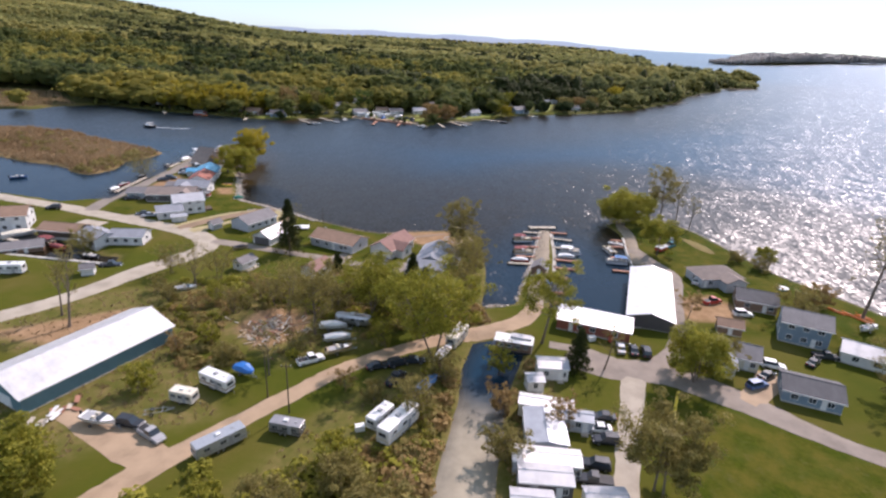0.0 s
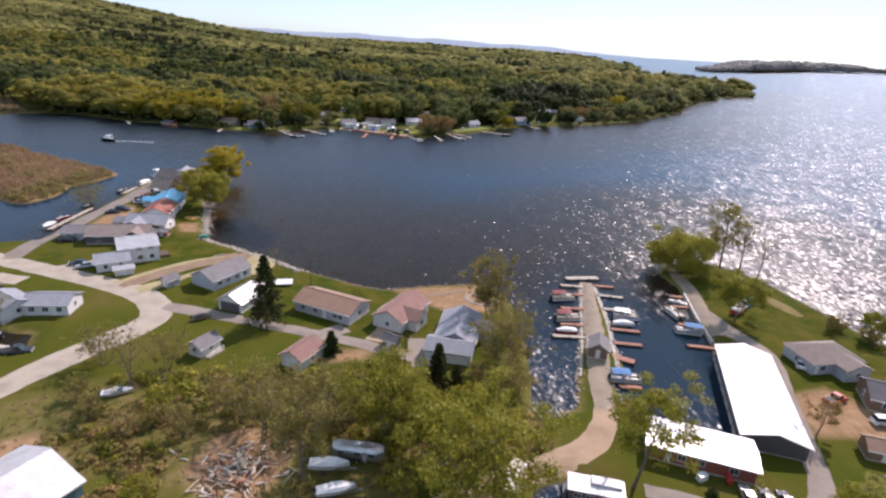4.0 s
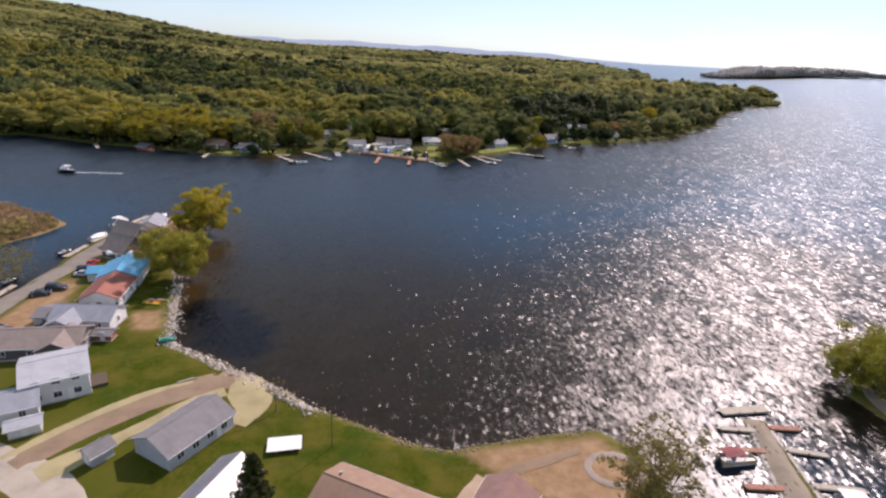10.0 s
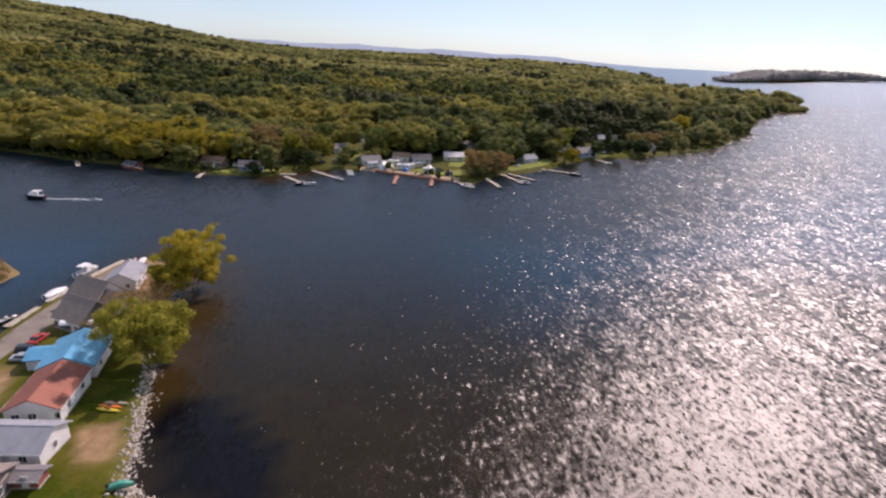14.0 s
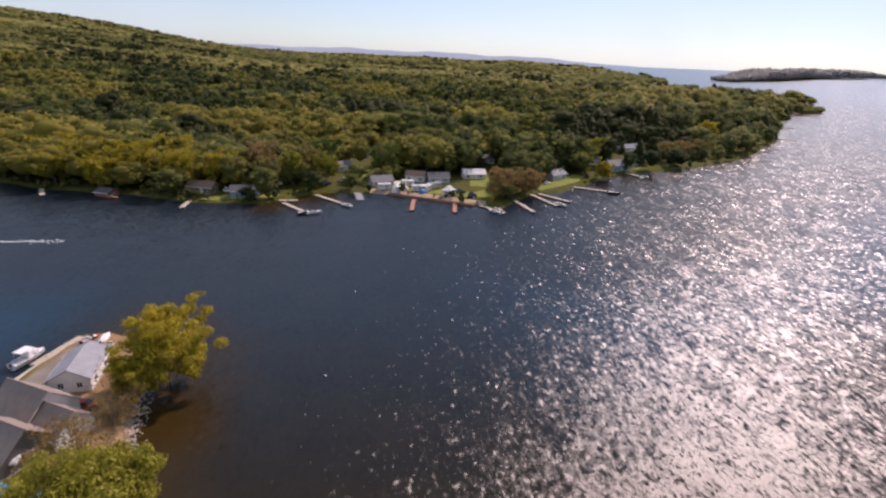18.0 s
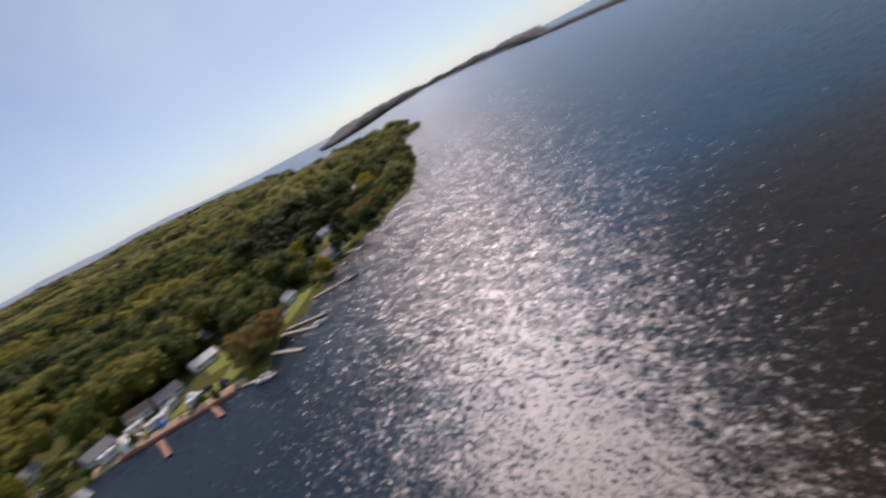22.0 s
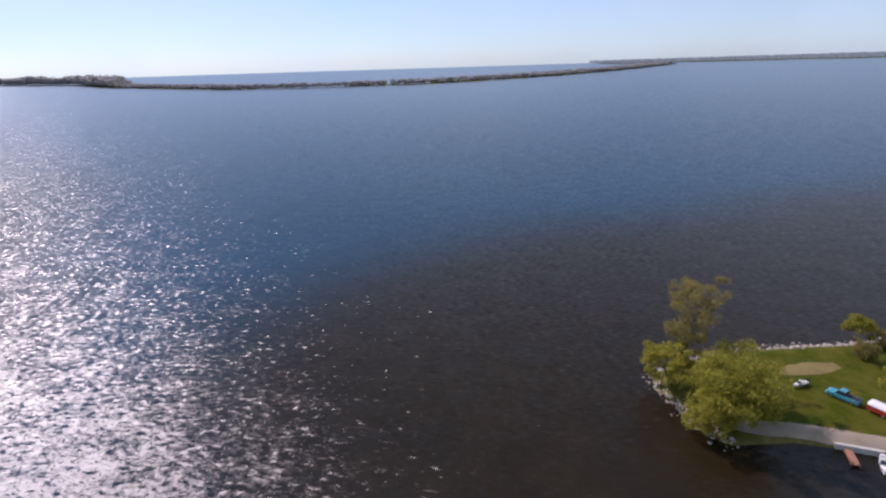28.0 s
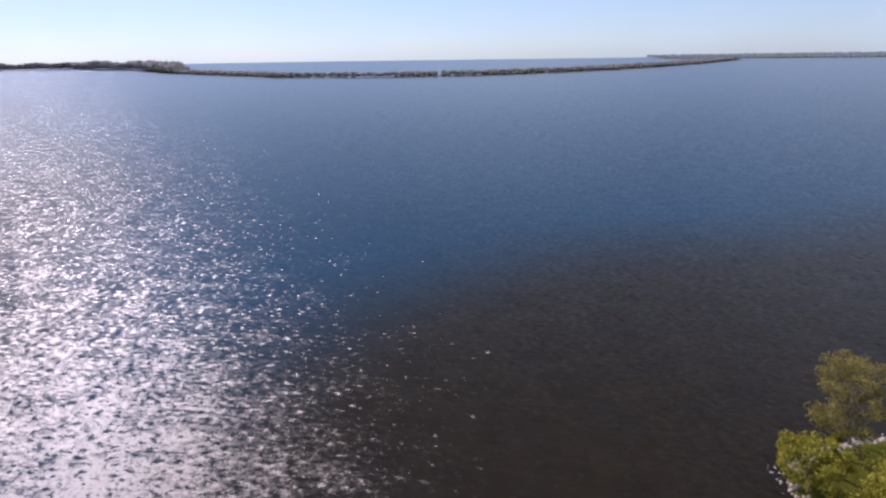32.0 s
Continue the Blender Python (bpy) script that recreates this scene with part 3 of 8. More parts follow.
def grid_mesh(name, gx, gy, zfun, material):
    x, y = np.meshgrid(gx, gy)
    z = zfun(x.ravel(), y.ravel())
    verts = np.c_[x.ravel(), y.ravel(), z]
    nx, ny = len(gx), len(gy)
    i = (np.arange(ny - 1)[:, None] * nx + np.arange(nx - 1)[None]).ravel()
    me = fast_mesh(name, verts, np.c_[i, i + 1, i + nx + 1, i + nx], material)
    me.polygons.foreach_set("use_smooth", np.ones(len(me.polygons), bool))
    return me, x.ravel(), y.ravel()


def set_attr(me, name, values):
    me.attributes.new(name, "FLOAT", "POINT").data.foreach_set("value", np.asarray(values, np.float32))


LAWNS = [[(-20, 180), (-44, 192), (-66, 206), (-78, 214), (-83, 240), (-96, 246), (-98, 200), (-86, 192), (-66, 176), (-66, 166), (-8, 146), (14, 140), (13, 176)],
         [(102, 160), (100, 194), (86, 204), (70, 190), (66, 160), (70, 120), (112, 100), (118, 130)], [(36, 62), (42, 92), (54, 92), (84, 68), (90, 40), (40, 40)],
         [(-118, 186), (-98, 180), (-94, 186), (-118, 198)]]
SCRUBS = [[(-100, 104), (-80, 96), (-52, 110), (-30, 96), (-10, 106), (-4, 120), (-30, 134), (-60, 136), (-84, 124)], [(-4, 60), (8, 108), (4, 110), (-20, 80), (-40, 40), (0, 30)],
          [(12, 60), (20, 104), (26, 100), (22, 60)], [(-60, 108), (-50, 100), (-36, 80), (-60, 66), (-80, 84)], [(8, 110), (16, 112), (14, 126), (4, 120)]]
DIRTS = [[(-117, 203), (-112, 203), (-107, 208), (-107, 222), (-111, 240), (-117, 240)], [(-44, 110), (-41, 119), (-36, 121), (-28, 116), (-30, 106), (-36, 102)], [(64, 122), (78, 121), (82, 130), (76, 137), (66, 134)], [(-105, 259), (-91, 259), (-94.5, 274), (-99, 286), (-106, 297), (-115, 302), (-121, 299), (-122, 258), (-112, 258)], [(-16, 178), (8, 182), (13, 174), (11, 166), (-1, 166), (-8, 170)], [(-26, 146), (-18, 147), (-19, 143), (-28, 141)], [(-90.5, 223.5), (-84.5, 225.3), (-81.5, 217.5), (-82.5, 215.5), (-86, 215.5)],
         [(-96, 104), (-70, 118), (-62, 112), (-76, 100)]]
CLEARED = [[(-70, 440), (-50, 434), (-30, 424), (-8, 420), (-2, 440), (-16, 450), (-40, 452), (-66, 452)], [(-104, 422), (-94, 436), (-84, 440), (-88, 450), (-104, 440)],
           [(36, 462), (50, 474), (50, 490), (36, 480)], [(92, 505), (112, 516), (112, 534), (90, 530)], [(190, 575), (210, 600), (204, 612), (184, 590)], [(196, 670), (214, 676), (212, 696), (196, 690)], [(-300, 416), (-262, 440), (-270, 455), (-298, 436)]]
ground_me, px, py = grid_mesh("ground", GX, GY, terrain, "turf")


def zone(polys, soft=3.0):
    return np.max([smooth(-soft, soft, signed(p, px, py)) for p in polys], axis=0)


sd = shore_distance(px, py)
set_attr(ground_me, "lawn", zone(LAWNS))
set_attr(ground_me, "scrub", np.maximum(0.75 * zone(SCRUBS), smooth(2.2, 0.4, sd) * (py < 380)))
set_attr(ground_me, "dirt", zone(DIRTS, 1.2))
set_attr(ground_me, "marsh", np.maximum(smooth(-4, 4, signed(MARSH, px, py)), smooth(-10, 10, signed([(-5000, 380), (-600, 395), (-315, 408), (-280, 445), (-330, 500), (-700, 540), (-5000, 560)], px, py))))
set_attr(ground_me, "woods", smooth(-1.0, 1.5, sd + 0.8 * ripple(px, py, 0.05)) * (py > 400) * (1 - 0.85 * zone(CLEARED, 4.0)) * (signed(FAR_LAND, px, py) > 0))
tagged(new("ground", ground_me), "spring grass, scrub and marsh reaching to wooded hills", "ground", kind="structure")

WX = np.array(sorted(set(growing(-172, -4900, -20, 1.25) + list(np.arange(-170, 252, 4)) + growing(254, 4900, 20, 1.25))))
WY = np.array(sorted(set(growing(18, -4900, -20, 1.3) + list(np.arange(20, 530, 4)) + growing(532, 4900, 20, 1.2))))
water_me, px, py = grid_mesh("water", WX, WY, lambda x, y: 0 * x, "water")
sd = -shore_distance(px, py)
# brown thinned in canal, inlet, bay and basin: blue stands for reflected sky
set_attr(water_me, "shoal_brown", smooth(142, 66, sd + 6 * ripple(px, py, 0.03)) * (1 - smooth(-4, 6, signed(CANAL, px, py))) * (1 - 0.6 * smooth(-118, -140, px) * smooth(345, 300, py)) * (1 - 0.38 * smooth(225, 320, py) * smooth(90, 0, px)) * (0.45 + 0.55 * smooth(20, 60, np.abs(px - 40) + np.abs(py - 145) * 0.8)))
set_attr(water_me, "shallow", smooth(24, 2, sd + 3 * ripple(px, py, 0.2)) * smooth(-70, -84, px) * smooth(220, 236, py) * smooth(-125, -105, px))
set_attr(water_me, "weed", 0.95 * smooth(1.0, 0.75, ((px + 67 + 0.6 * (py - 220)) / 10.5) ** 2 + ((py - 220) / 15) ** 2 + 0.12 * ripple(px, py, 0.3)))
set_attr(water_me, "mud", smooth(-4, 4, signed(CANAL, px, py)) * smooth(92, 76, py + 0.9 * (px - 11)))
set_attr(water_me, "calm", np.maximum.reduce([smooth(-2, 4, signed(CANAL, px, py)), smooth(-2, 4, signed(SLIP, px, py)), 0.5 * smooth(56, 26, np.abs(px - 43) + np.abs(py - 150) * 0.8) * smooth(18, 30, px), 0.85 * smooth(34, 24, np.hypot(px - 54, py - 138)), 0.9 * smooth(-118, -140, px) * smooth(340, 260, py)]))
tagged(new("water", water_me), "dark blue-brown lake water with wind chop", "lake", kind="structure")


# ---- roads and bare ground ----
def spline(points, step=1.5):
    """A smooth line through points, in even steps."""
    p = [np.array(q, float) for q in points]
    p = [2 * p[0] - p[1]] + p + [2 * p[-1] - p[-2]]
    out = []
    for a, b, c, d in zip(p, p[1:], p[2:], p[3:]):
        n = max(2, int(np.linalg.norm(c - b) / step))
        for t in np.arange(n) / n:
            out.append(0.5 * (2 * b + (c - a) * t + (2 * a - 5 * b + 4 * c - d) * t * t + (3 * b - a - 3 * c + d) * t ** 3))
    return np.array(out + [p[-2]])


def strip(name, points, width, material, label, lift=0.09, category="road", edge=0.35):
    """A road: a worn-edged band laid over the ground."""
    line = spline(points)
    way = np.gradient(line, axis=0)
    side = np.c_[-way[:, 1], way[:, 0]] / np.linalg.norm(way, axis=1)[:, None]
    width = np.interp(np.linspace(0, 1, len(line)), np.linspace(0, 1, len(np.atleast_1d(width))), np.atleast_1d(width))
    cols = np.array([-0.5, -0.25, 0, 0.25, 0.5])
    rng = np.random.RandomState(len(line))
    rag = 1 + edge * (rng.rand(len(line), 2) - 0.5) * 2 / np.maximum(width, 2)[:, None]
    verts = []
    for k, c in enumerate(cols):
        w = width * c * (rag[:, 0] if c < 0 else rag[:, 1])
        q = line + side * w[:, None]
        verts.append(np.c_[q, terrain(q[:, 0], q[:, 1]) + lift - (0.07 if abs(c) == 0.5 else 0)])
    n = len(line)
    verts = np.concatenate(verts)
    i = (np.arange(len(cols) - 1)[:, None] * n + np.arange(n - 1)[None]).ravel()
    me = fast_mesh(name, verts, np.c_[i, i + n, i + n + 1, i + 1], material)
    return tagged(new(name, me), label, category, kind="structure")


strip("road", [(-230, 222), (-190, 210), (-162, 200), (-134, 191.5), (-107, 181.5), (-86, 173.5), (-75, 167.5), (-69.5, 160), (-70, 154), (-75, 145), (-80, 137), (-88, 122), (-97, 111), (-112, 92), (-125, 70)],
      [5.5, 5.5, 5.5, 5.5, 6, 6, 7, 7, 6, 5, 5], "road", "pale gravel lane curving round the lawns")
strip("road_spit", [(-122, 188), (-122.5, 203), (-121.5, 220), (-121, 236), (-119.5, 253), (-118.5, 275), (-117.5, 288), (-116, 297)], [5.5, 5, 6, 6.5, 6.5, 6, 5, 4], "lane", "worn grey-tan lane running out along the spit", 0.1)
strip("road_cottages", [(-69, 163), (-61, 161.5), (-45, 156.5), (-33, 153), (-21, 149), (-10, 144.5), (-4, 142)], [4.5, 3.6, 3.2, 3.4, 3.6, 3.8], "drive", "worn asphalt lane past the cottages", 0.1)
strip("driveway_brown_house", [(-26, 152), (-29, 155.5)], 6.0, "drive", "grey asphalt apron before the brown house", 0.11, "driveway")
strip("driveway_grey_house", [(-6, 141), (-7, 147), (-7, 152)], 7.0, "drive", "grey asphalt driveway beside the grey house", 0.12, "driveway")
strip("driveway_two_storey", [(-107, 181.5), (-101, 186), (-97, 188)], 5.0, "road", "pale gravel driveway with parked cars", 0.12, "driveway")
strip("driveway_new_lawn", [(-84, 173), (-79, 181), (-71, 190), (-62, 196), (-57, 199)], [5, 5.6, 6, 6.2, 7], "soil", "brown gravel driveway to the shore", 0.1, "driveway")
strip("parking_pad", [(-118, 176.5), (-109, 174.5)], 5.0, "road", "pale concrete pad beside the white houses", 0.12, "driveway")
strip("straw_strip", [(-79, 171), (-75.6, 175), (-70, 182), (-64.5, 189), (-59, 193)], [5.5, 3.6, 2.2, 2.2, 3], "straw", "pale straw mulch over new seed", 0.12, "mulch")
strip("straw_patch", [(-57, 199), (-54.5, 194), (-53, 188), (-54, 183.5)], [5, 9, 6, 3], "straw", "pale straw mulch by the shore", 0.13, "mulch")
strip("straw_edge", [(-86.5, 174.5), (-80.8, 182.6), (-73, 191.4), (-66, 196)], [1.6, 2.2, 2.2, 1.0], "straw", "pale straw mulch along the driveway", 0.13, "mulch")
strip("track_sand", [(-18, 150), (-16, 156), (-17, 164), (-12, 171)], [5, 4, 4, 5], "sand", "sandy track beside the rosy-roofed house", 0.13, "track")
strip("track_south", [(-62, 40), (-48, 58), (-42, 67), (-32, 79), (-25, 86.5), (-18, 94.5), (-12, 99.5), (-4, 104.5), (6, 110), (15, 114), (22, 118.5), (26, 125), (27.5, 130)],
      [8, 6, 6, 5, 4, 4, 4, 4, 4, 4.5, 5, 5, 4], "track", "tan dirt track through the boat storage yard")
strip("track_yard", [(-41, 68), (-48, 72), (-56, 76), (-64, 80)], [6, 7, 5, 3], "track", "tan dirt turning place by the long shed", 0.1)
strip("jetty_track", [(27, 128), (29.5, 140), (32.5, 152), (35.8, 168), (40.2, 188.5)], [4, 4.8, 4.8, 4.0, 3.6], "jetty", "tan gravel along the top of the jetty", 0.11)
strip("jetty_edge", [(32.6, 133), (33.8, 140), (36.6, 152), (39.4, 167), (42.0, 187)], [0.9, 1.1, 1.1, 1.0, 0.9], "kerbstone", "pale concrete edging along the jetty", 0.17, "edging")
strip("jetty_edge_west", [(25.6, 140), (29.4, 153), (33.2, 168), (38.2, 187)], [0.5, 0.6, 0.6, 0.5], "kerbstone", "narrow pale concrete edging of the jetty", 0.15, "edging")
strip("wheel_ring", [(8.5 + 4.4 * math.cos(k * 0.7), 174 + 3.6 * math.sin(k * 0.7)) for k in range(10)], 1.3, "concrete_dust", "grey worn ring in the bare dirt lot", 0.14, "track")
strip("wheel_ruts", [(-14, 169), (-8, 173.5), (-2, 176), (4, 178.5)], [1.6, 2.2, 2.0, 1.2], "soil", "dark damp ruts in the bare dirt lot", 0.13, "track")
strip("road_trailers", [(22, 30), (29, 58), (34, 74), (38.5, 86), (42, 96)], [4, 4, 4, 4, 5], "road", "pale concrete lane beside the mobile homes")
strip("road_east", [(30, 104), (38, 99.5), (46, 98.5), (52, 96), (62, 88.5), (70, 80.5), (80, 73), (110, 55)], [8, 8, 8, 5, 4, 4, 4], "drive", "grey gravel lane and turning place", 0.1)
strip("road_boathouse", [(48, 99), (55, 107), (60, 118), (66, 134), (71, 149), (68, 160), (66, 172)], [6, 4, 3.4, 3.4, 4, 5, 4], "drive", "grey gravel lane beside the white boathouse", 0.12)
strip("path_fuel", [(27, 108), (34, 106), (40, 102)], 3.0, "drive", "grey gravel path by the canal", 0.12, "path")
strip("shore_path", [(70, 200), (69.5, 194), (69.6, 187), (68.2, 179), (65.8, 168), (64, 158)], [2.5, 3.4, 4.0, 3.6, 3.2, 3.0], "jetty", "pale worn gravel strip along the basin wall", 0.1, "path")
strip("driveway_east", [(62, 89), (68, 94), (72, 99)], 5.0, "sand", "tan gravel parking place", 0.12, "driveway")

# ---- far shore ----
ridge = bmesh.new()
ring = [(4750 * math.sin(a), 4750 * math.cos(a), a) for a in np.linspace(radians(-62), radians(26), 90)]
tops = [-6 + (46 + 14 * math.exp(-((math.degrees(a) + 8) / 16) ** 2) + 5 * math.sin(a * 40) + 3 * math.sin(a * 97)) * float(smooth(25.8, 8, math.degrees(a))) for _, _, a in ring]
add = [[ridge.verts.new((x, y, -5)), ridge.verts.new((x * 1.005, y * 1.005, t)), ridge.verts.new((x * 1.02, y * 1.02, -5))] for (x, y, _), t in zip(ring, tops)]
for a, b in zip(add, add[1:]):
    for k in (0, 1):
        ridge.faces.new((a[k], b[k], b[k + 1], a[k + 1]))
tagged(mesh_ob("backdrop", ridge, "ridge"), "ridge on the horizon, haze put in as blue glow", "hills", kind="structure")

# ---- woods ----
ICO = (1 + 5 ** 0.5) / 2
ICO_V = np.array([(-1, ICO, 0), (1, ICO, 0), (-1, -ICO, 0), (1, -ICO, 0), (0, -1, ICO), (0, 1, ICO), (0, -1, -ICO), (0, 1, -ICO), (ICO, 0, -1), (ICO, 0, 1), (-ICO, 0, -1), (-ICO, 0, 1)]) / 1.902
ICO_F = np.array([(0, 11, 5), (0, 5, 1), (0, 1, 7), (0, 7, 10), (0, 10, 11), (1, 5, 9), (5, 11, 4), (11, 10, 2), (10, 7, 6), (7, 1, 8), (3, 9, 4), (3, 4, 2), (3, 2, 6), (3, 6, 8), (3, 8, 9),
                  (4, 9, 5), (2, 4, 11), (6, 2, 10), (8, 6, 7), (9, 8, 1)])


def crown_template(rng, clumps, cards, conifer=False, leaf=0.036):
    """Unit tree: crown of small leaf cards round a core of rough clumps, height 1, radius about 0.3."""
    vs, fs = [], []
    n = 0
    if conifer:
        for k in range(clumps):
            z0, r = 0.10 + 0.8 * k / clumps, 0.27 * (1 - k / clumps) ** 0.7 + 0.02
            s = 7
            a = 2 * np.pi * np.arange(s) / s + rng.rand()
            rr = r * (0.75 + 0.5 * rng.rand(s))
            vs.append(np.r_[np.c_[rr * np.cos(a), rr * np.sin(a), np.full(s, z0) - 0.05 * rng.rand(s)], [[0, 0, z0 + 1.6 / clumps * 0.9]]])
            fs.append(np.array([(n + i, n + (i + 1) % s, n + s) for i in range(s)]))
            n += s + 1
    else:
        a = 2.4 * np.arange(clumps) + rng.rand()
        up = np.linspace(0.97, 0.0, clumps) + 0.08 * rng.randn(clumps)
        out = np.sqrt(np.clip(1 - up ** 2, 0, 1)) * (0.75 + 0.35 * rng.rand(clumps))
        lump = np.c_[0.21 * out * np.cos(a), 0.21 * out * np.sin(a), 0.42 + 0.38 * up]
        big = 0.15 * (0.75 + 0.5 * rng.rand(clumps))
        vs.append(np.array([0, 0, 0.48]) + ICO_V * np.array([0.2, 0.2, 0.36]) * (0.78 + 0.4 * rng.rand(12, 1)))
        fs.append(ICO_F + n)
        n += 12
        for c, r in zip(lump[:(clumps + 1) // 2], big):
            vs.append(c + ICO_V * r * 0.8 * (0.8 + 0.35 * rng.rand(12, 1)))
            fs.append(ICO_F + n)
            n += 12
    if cards:
        d = rng.randn(cards, 3)
        d /= np.linalg.norm(d, axis=1)[:, None]
        if conifer:
            z = rng.rand(cards)
            c = np.c_[d[:, :2] * (0.29 * (1 - z) ** 0.7 + 0.02)[:, None], 0.12 + 0.84 * z]
            size = np.full((cards, 1), 0.04)
        else:
            k = rng.randint(clumps, size=cards)
            d[:, 2] = np.where(d[:, 2] < -0.2, -d[:, 2], d[:, 2])
            c = lump[k] + d * big[k][:, None] * (0.75 + 0.45 * rng.rand(cards, 1))
            size = leaf * (0.7 + 0.7 * rng.rand(cards, 1))
        e1 = np.cross(d, rng.randn(cards, 3)) + 0.45 * rng.randn(cards, 3)
        e2 = np.cross(d, e1) + 0.45 * rng.randn(cards, 3)
        e1, e2 = (e / np.linalg.norm(e, axis=1)[:, None] * size for e in (e1, e2))
        vs.append(np.stack([c - e1, c + e1 * 0.6 + e2 * 0.8, c + e1 * 0.5 - e2], 1).reshape(-1, 3))
        fs.append(n + np.arange(3 * cards).reshape(-1, 3))
    return np.concatenate(vs), np.concatenate(fs)


def scatter(name, where, heights, tones, templates, material, label, category, widths=None, kind="stuff"):
    """Many trees in one mesh."""
    rng = np.random.RandomState(len(where))
    vs, fs, ts, n = [], [], [], 0
    pick = rng.randint(len(templates), size=len(where))
    turn = rng.rand(len(where)) * 6.283
    widths = heights * (1.25 + 0.7 * rng.rand(len(where))) if widths is None else widths
    z = terrain(where[:, 0], where[:, 1])
    for k, (tv, tf) in enumerate(templates):
        m = pick == k
        c, s = np.cos(turn[m])[:, None], np.sin(turn[m])[:, None]
        v = np.stack([where[m, :1] + widths[m, None] * (tv[:, 0] * c - tv[:, 1] * s), where[m, 1:2] + widths[m, None] * (tv[:, 0] * s + tv[:, 1] * c),
                      z[m, None] + heights[m, None] * tv[None, :, 2]], -1)
        vs.append(v.reshape(-1, 3))
        fs.append((tf[None] + (n + np.arange(m.sum()) * len(tv))[:, None, None]).reshape(-1, 3))
        ts.append(np.repeat(tones[m], len(tv)))
        n += m.sum() * len(tv)
    me = fast_mesh(name, np.concatenate(vs), np.concatenate(fs), material, np.concatenate(ts))
    me.polygons.foreach_set("use_smooth", np.ones(len(me.polygons), bool))
    return tagged(new(name, me), label, category, kind=kind)


rng = np.random.RandomState(5)


def wooded(x0, x1, y0, y1, step, keep=1.0):
    """Jittered places on the far land, thinned near the shore."""
    gx, gy = np.meshgrid(np.arange(x0, x1, step), np.arange(y0, y1, step))
    p = np.c_[gx.ravel(), gy.ravel()] + (rng.rand(gx.size, 2) - 0.5) * step * 1.7
    p = p[rng.rand(len(p)) < keep]
    az = np.degrees(np.arctan2(p[:, 0], p[:, 1]))
    return p[(az > -47) & (az < 36)]


YARDS = [[(-75, 436), (-50, 434), (-30, 425), (-8, 420), (-2, 446), (-30, 456), (-62, 460), (-76, 458)], [(-140, 410), (-112, 412), (-98, 428), (-110, 434), (-140, 424)], [(4, 432), (30, 448), (60, 480), (46, 488), (12, 456)],
         [(64, 490), (90, 502), (86, 524), (64, 522)], [(92, 504), (114, 512), (112, 532), (92, 530)], [(205, 660), (240, 668), (236, 712), (204, 700)], [(-102, 424), (-82, 434), (-84, 450), (-100, 446)],
         [(78, 510), (100, 510), (124, 582), (96, 586), (82, 545)], [(158, 600), (180, 590), (224, 664), (204, 680)], [(-28, 452), (-4, 450), (2, 490), (-22, 494)], [(-83, 458), (-67, 456), (-64, 492), (-81, 494)], [(20, 452), (34, 456), (44, 494), (26, 496)]]
SPRUCE_STANDS = [[(98, 700), (166, 700), (179, 637), (137, 545), (105, 530), (62, 530), (51, 565)], [(-275, 585), (-244, 582), (-194, 565), (-149, 512), (-140, 482), (-169, 490), (-217, 525), (-255, 552)], [(-119, 690), (-22, 680), (-10, 640), (-24, 612), (-103, 622)]]
p = np.concatenate([wooded(-560, 420, 408, 760, 8.6), wooded(-900, 800, 760, 1100, 12.5)])
d = signed(FAR_LAND, p[:, 0], p[:, 1])
open_land = np.max([signed(q, p[:, 0], p[:, 1]) for q in YARDS], axis=0)
marsh_n = signed([(-5000, 380), (-600, 395), (-315, 408), (-280, 445), (-330, 500), (-700, 540), (-5000, 560)], p[:, 0], p[:, 1])
p = p[(d > 1.5) & ((open_land < 0) | (rng.rand(len(p)) < 0.12)) & (marsh_n < 0) & ((d > 9) | (rng.rand(len(p)) < 0.8))]
HOUSE_SPOTS = np.array([(-105, 503), (-84, 480), (-77, 517), (-119, 424), (-139, 430), (-62, 451), (-45, 462), (-15, 471), (-4, 510), (73, 506), (106, 573), (30, 477), (205, 680), (222, 742), (290, 808), (-114, 447), (-156, 443), (-34, 460), (8, 456), (130, 545), (62, 520)], float)
gap = p[:, None, :] - HOUSE_SPOTS[None]
p = p[~((np.abs(gap[:, :, 0]) < 6.5) & (gap[:, :, 1] > -26) & (gap[:, :, 1] < 5)).any(1)]
stand = np.max([signed(q, p[:, 0], p[:, 1]) for q in SPRUCE_STANDS], axis=0) + 9 * ripple(p[:, 0], p[:, 1], 0.06)
is_fir = (stand > 0) | (rng.rand(len(p)) < 0.035 + 0.15 * (ripple(p[:, 0], p[:, 1], 0.021) > 0.6))
warm = 0.5 + 0.36 * ripple(p[:, 0] + 40, p[:, 1], 0.016) + 0.36 * ripple(p[:, 0], p[:, 1] + 70, 0.037) + smooth(-90, -200, p[:, 0]) * smooth(520, 450, p[:, 1]) * 0.45
tones = np.clip(warm + 0.04 + 0.4 * (rng.rand(len(p)) - 0.5), 0.02, 1)
big = smooth(-70, -120, p[:, 0]) * smooth(540, 500, p[:, 1])
high = (10 + 9 * rng.rand(len(p)) + 4 * big) * (0.68 + 0.32 * smooth(0, 30, signed(FAR_LAND, p[:, 0], p[:, 1]))) * (1 + 0.25 * smooth(150, 320, p[:, 0]))
stage = ripple(p[:, 0] * 0.35 + 20, p[:, 1], 0.045) + 0.6 * ripple(p[:, 0], p[:, 1] + 50, 0.022)
high = high * np.where(stage > 0.25, 1.18, np.where(stage > -0.35, 0.92, 0.66))
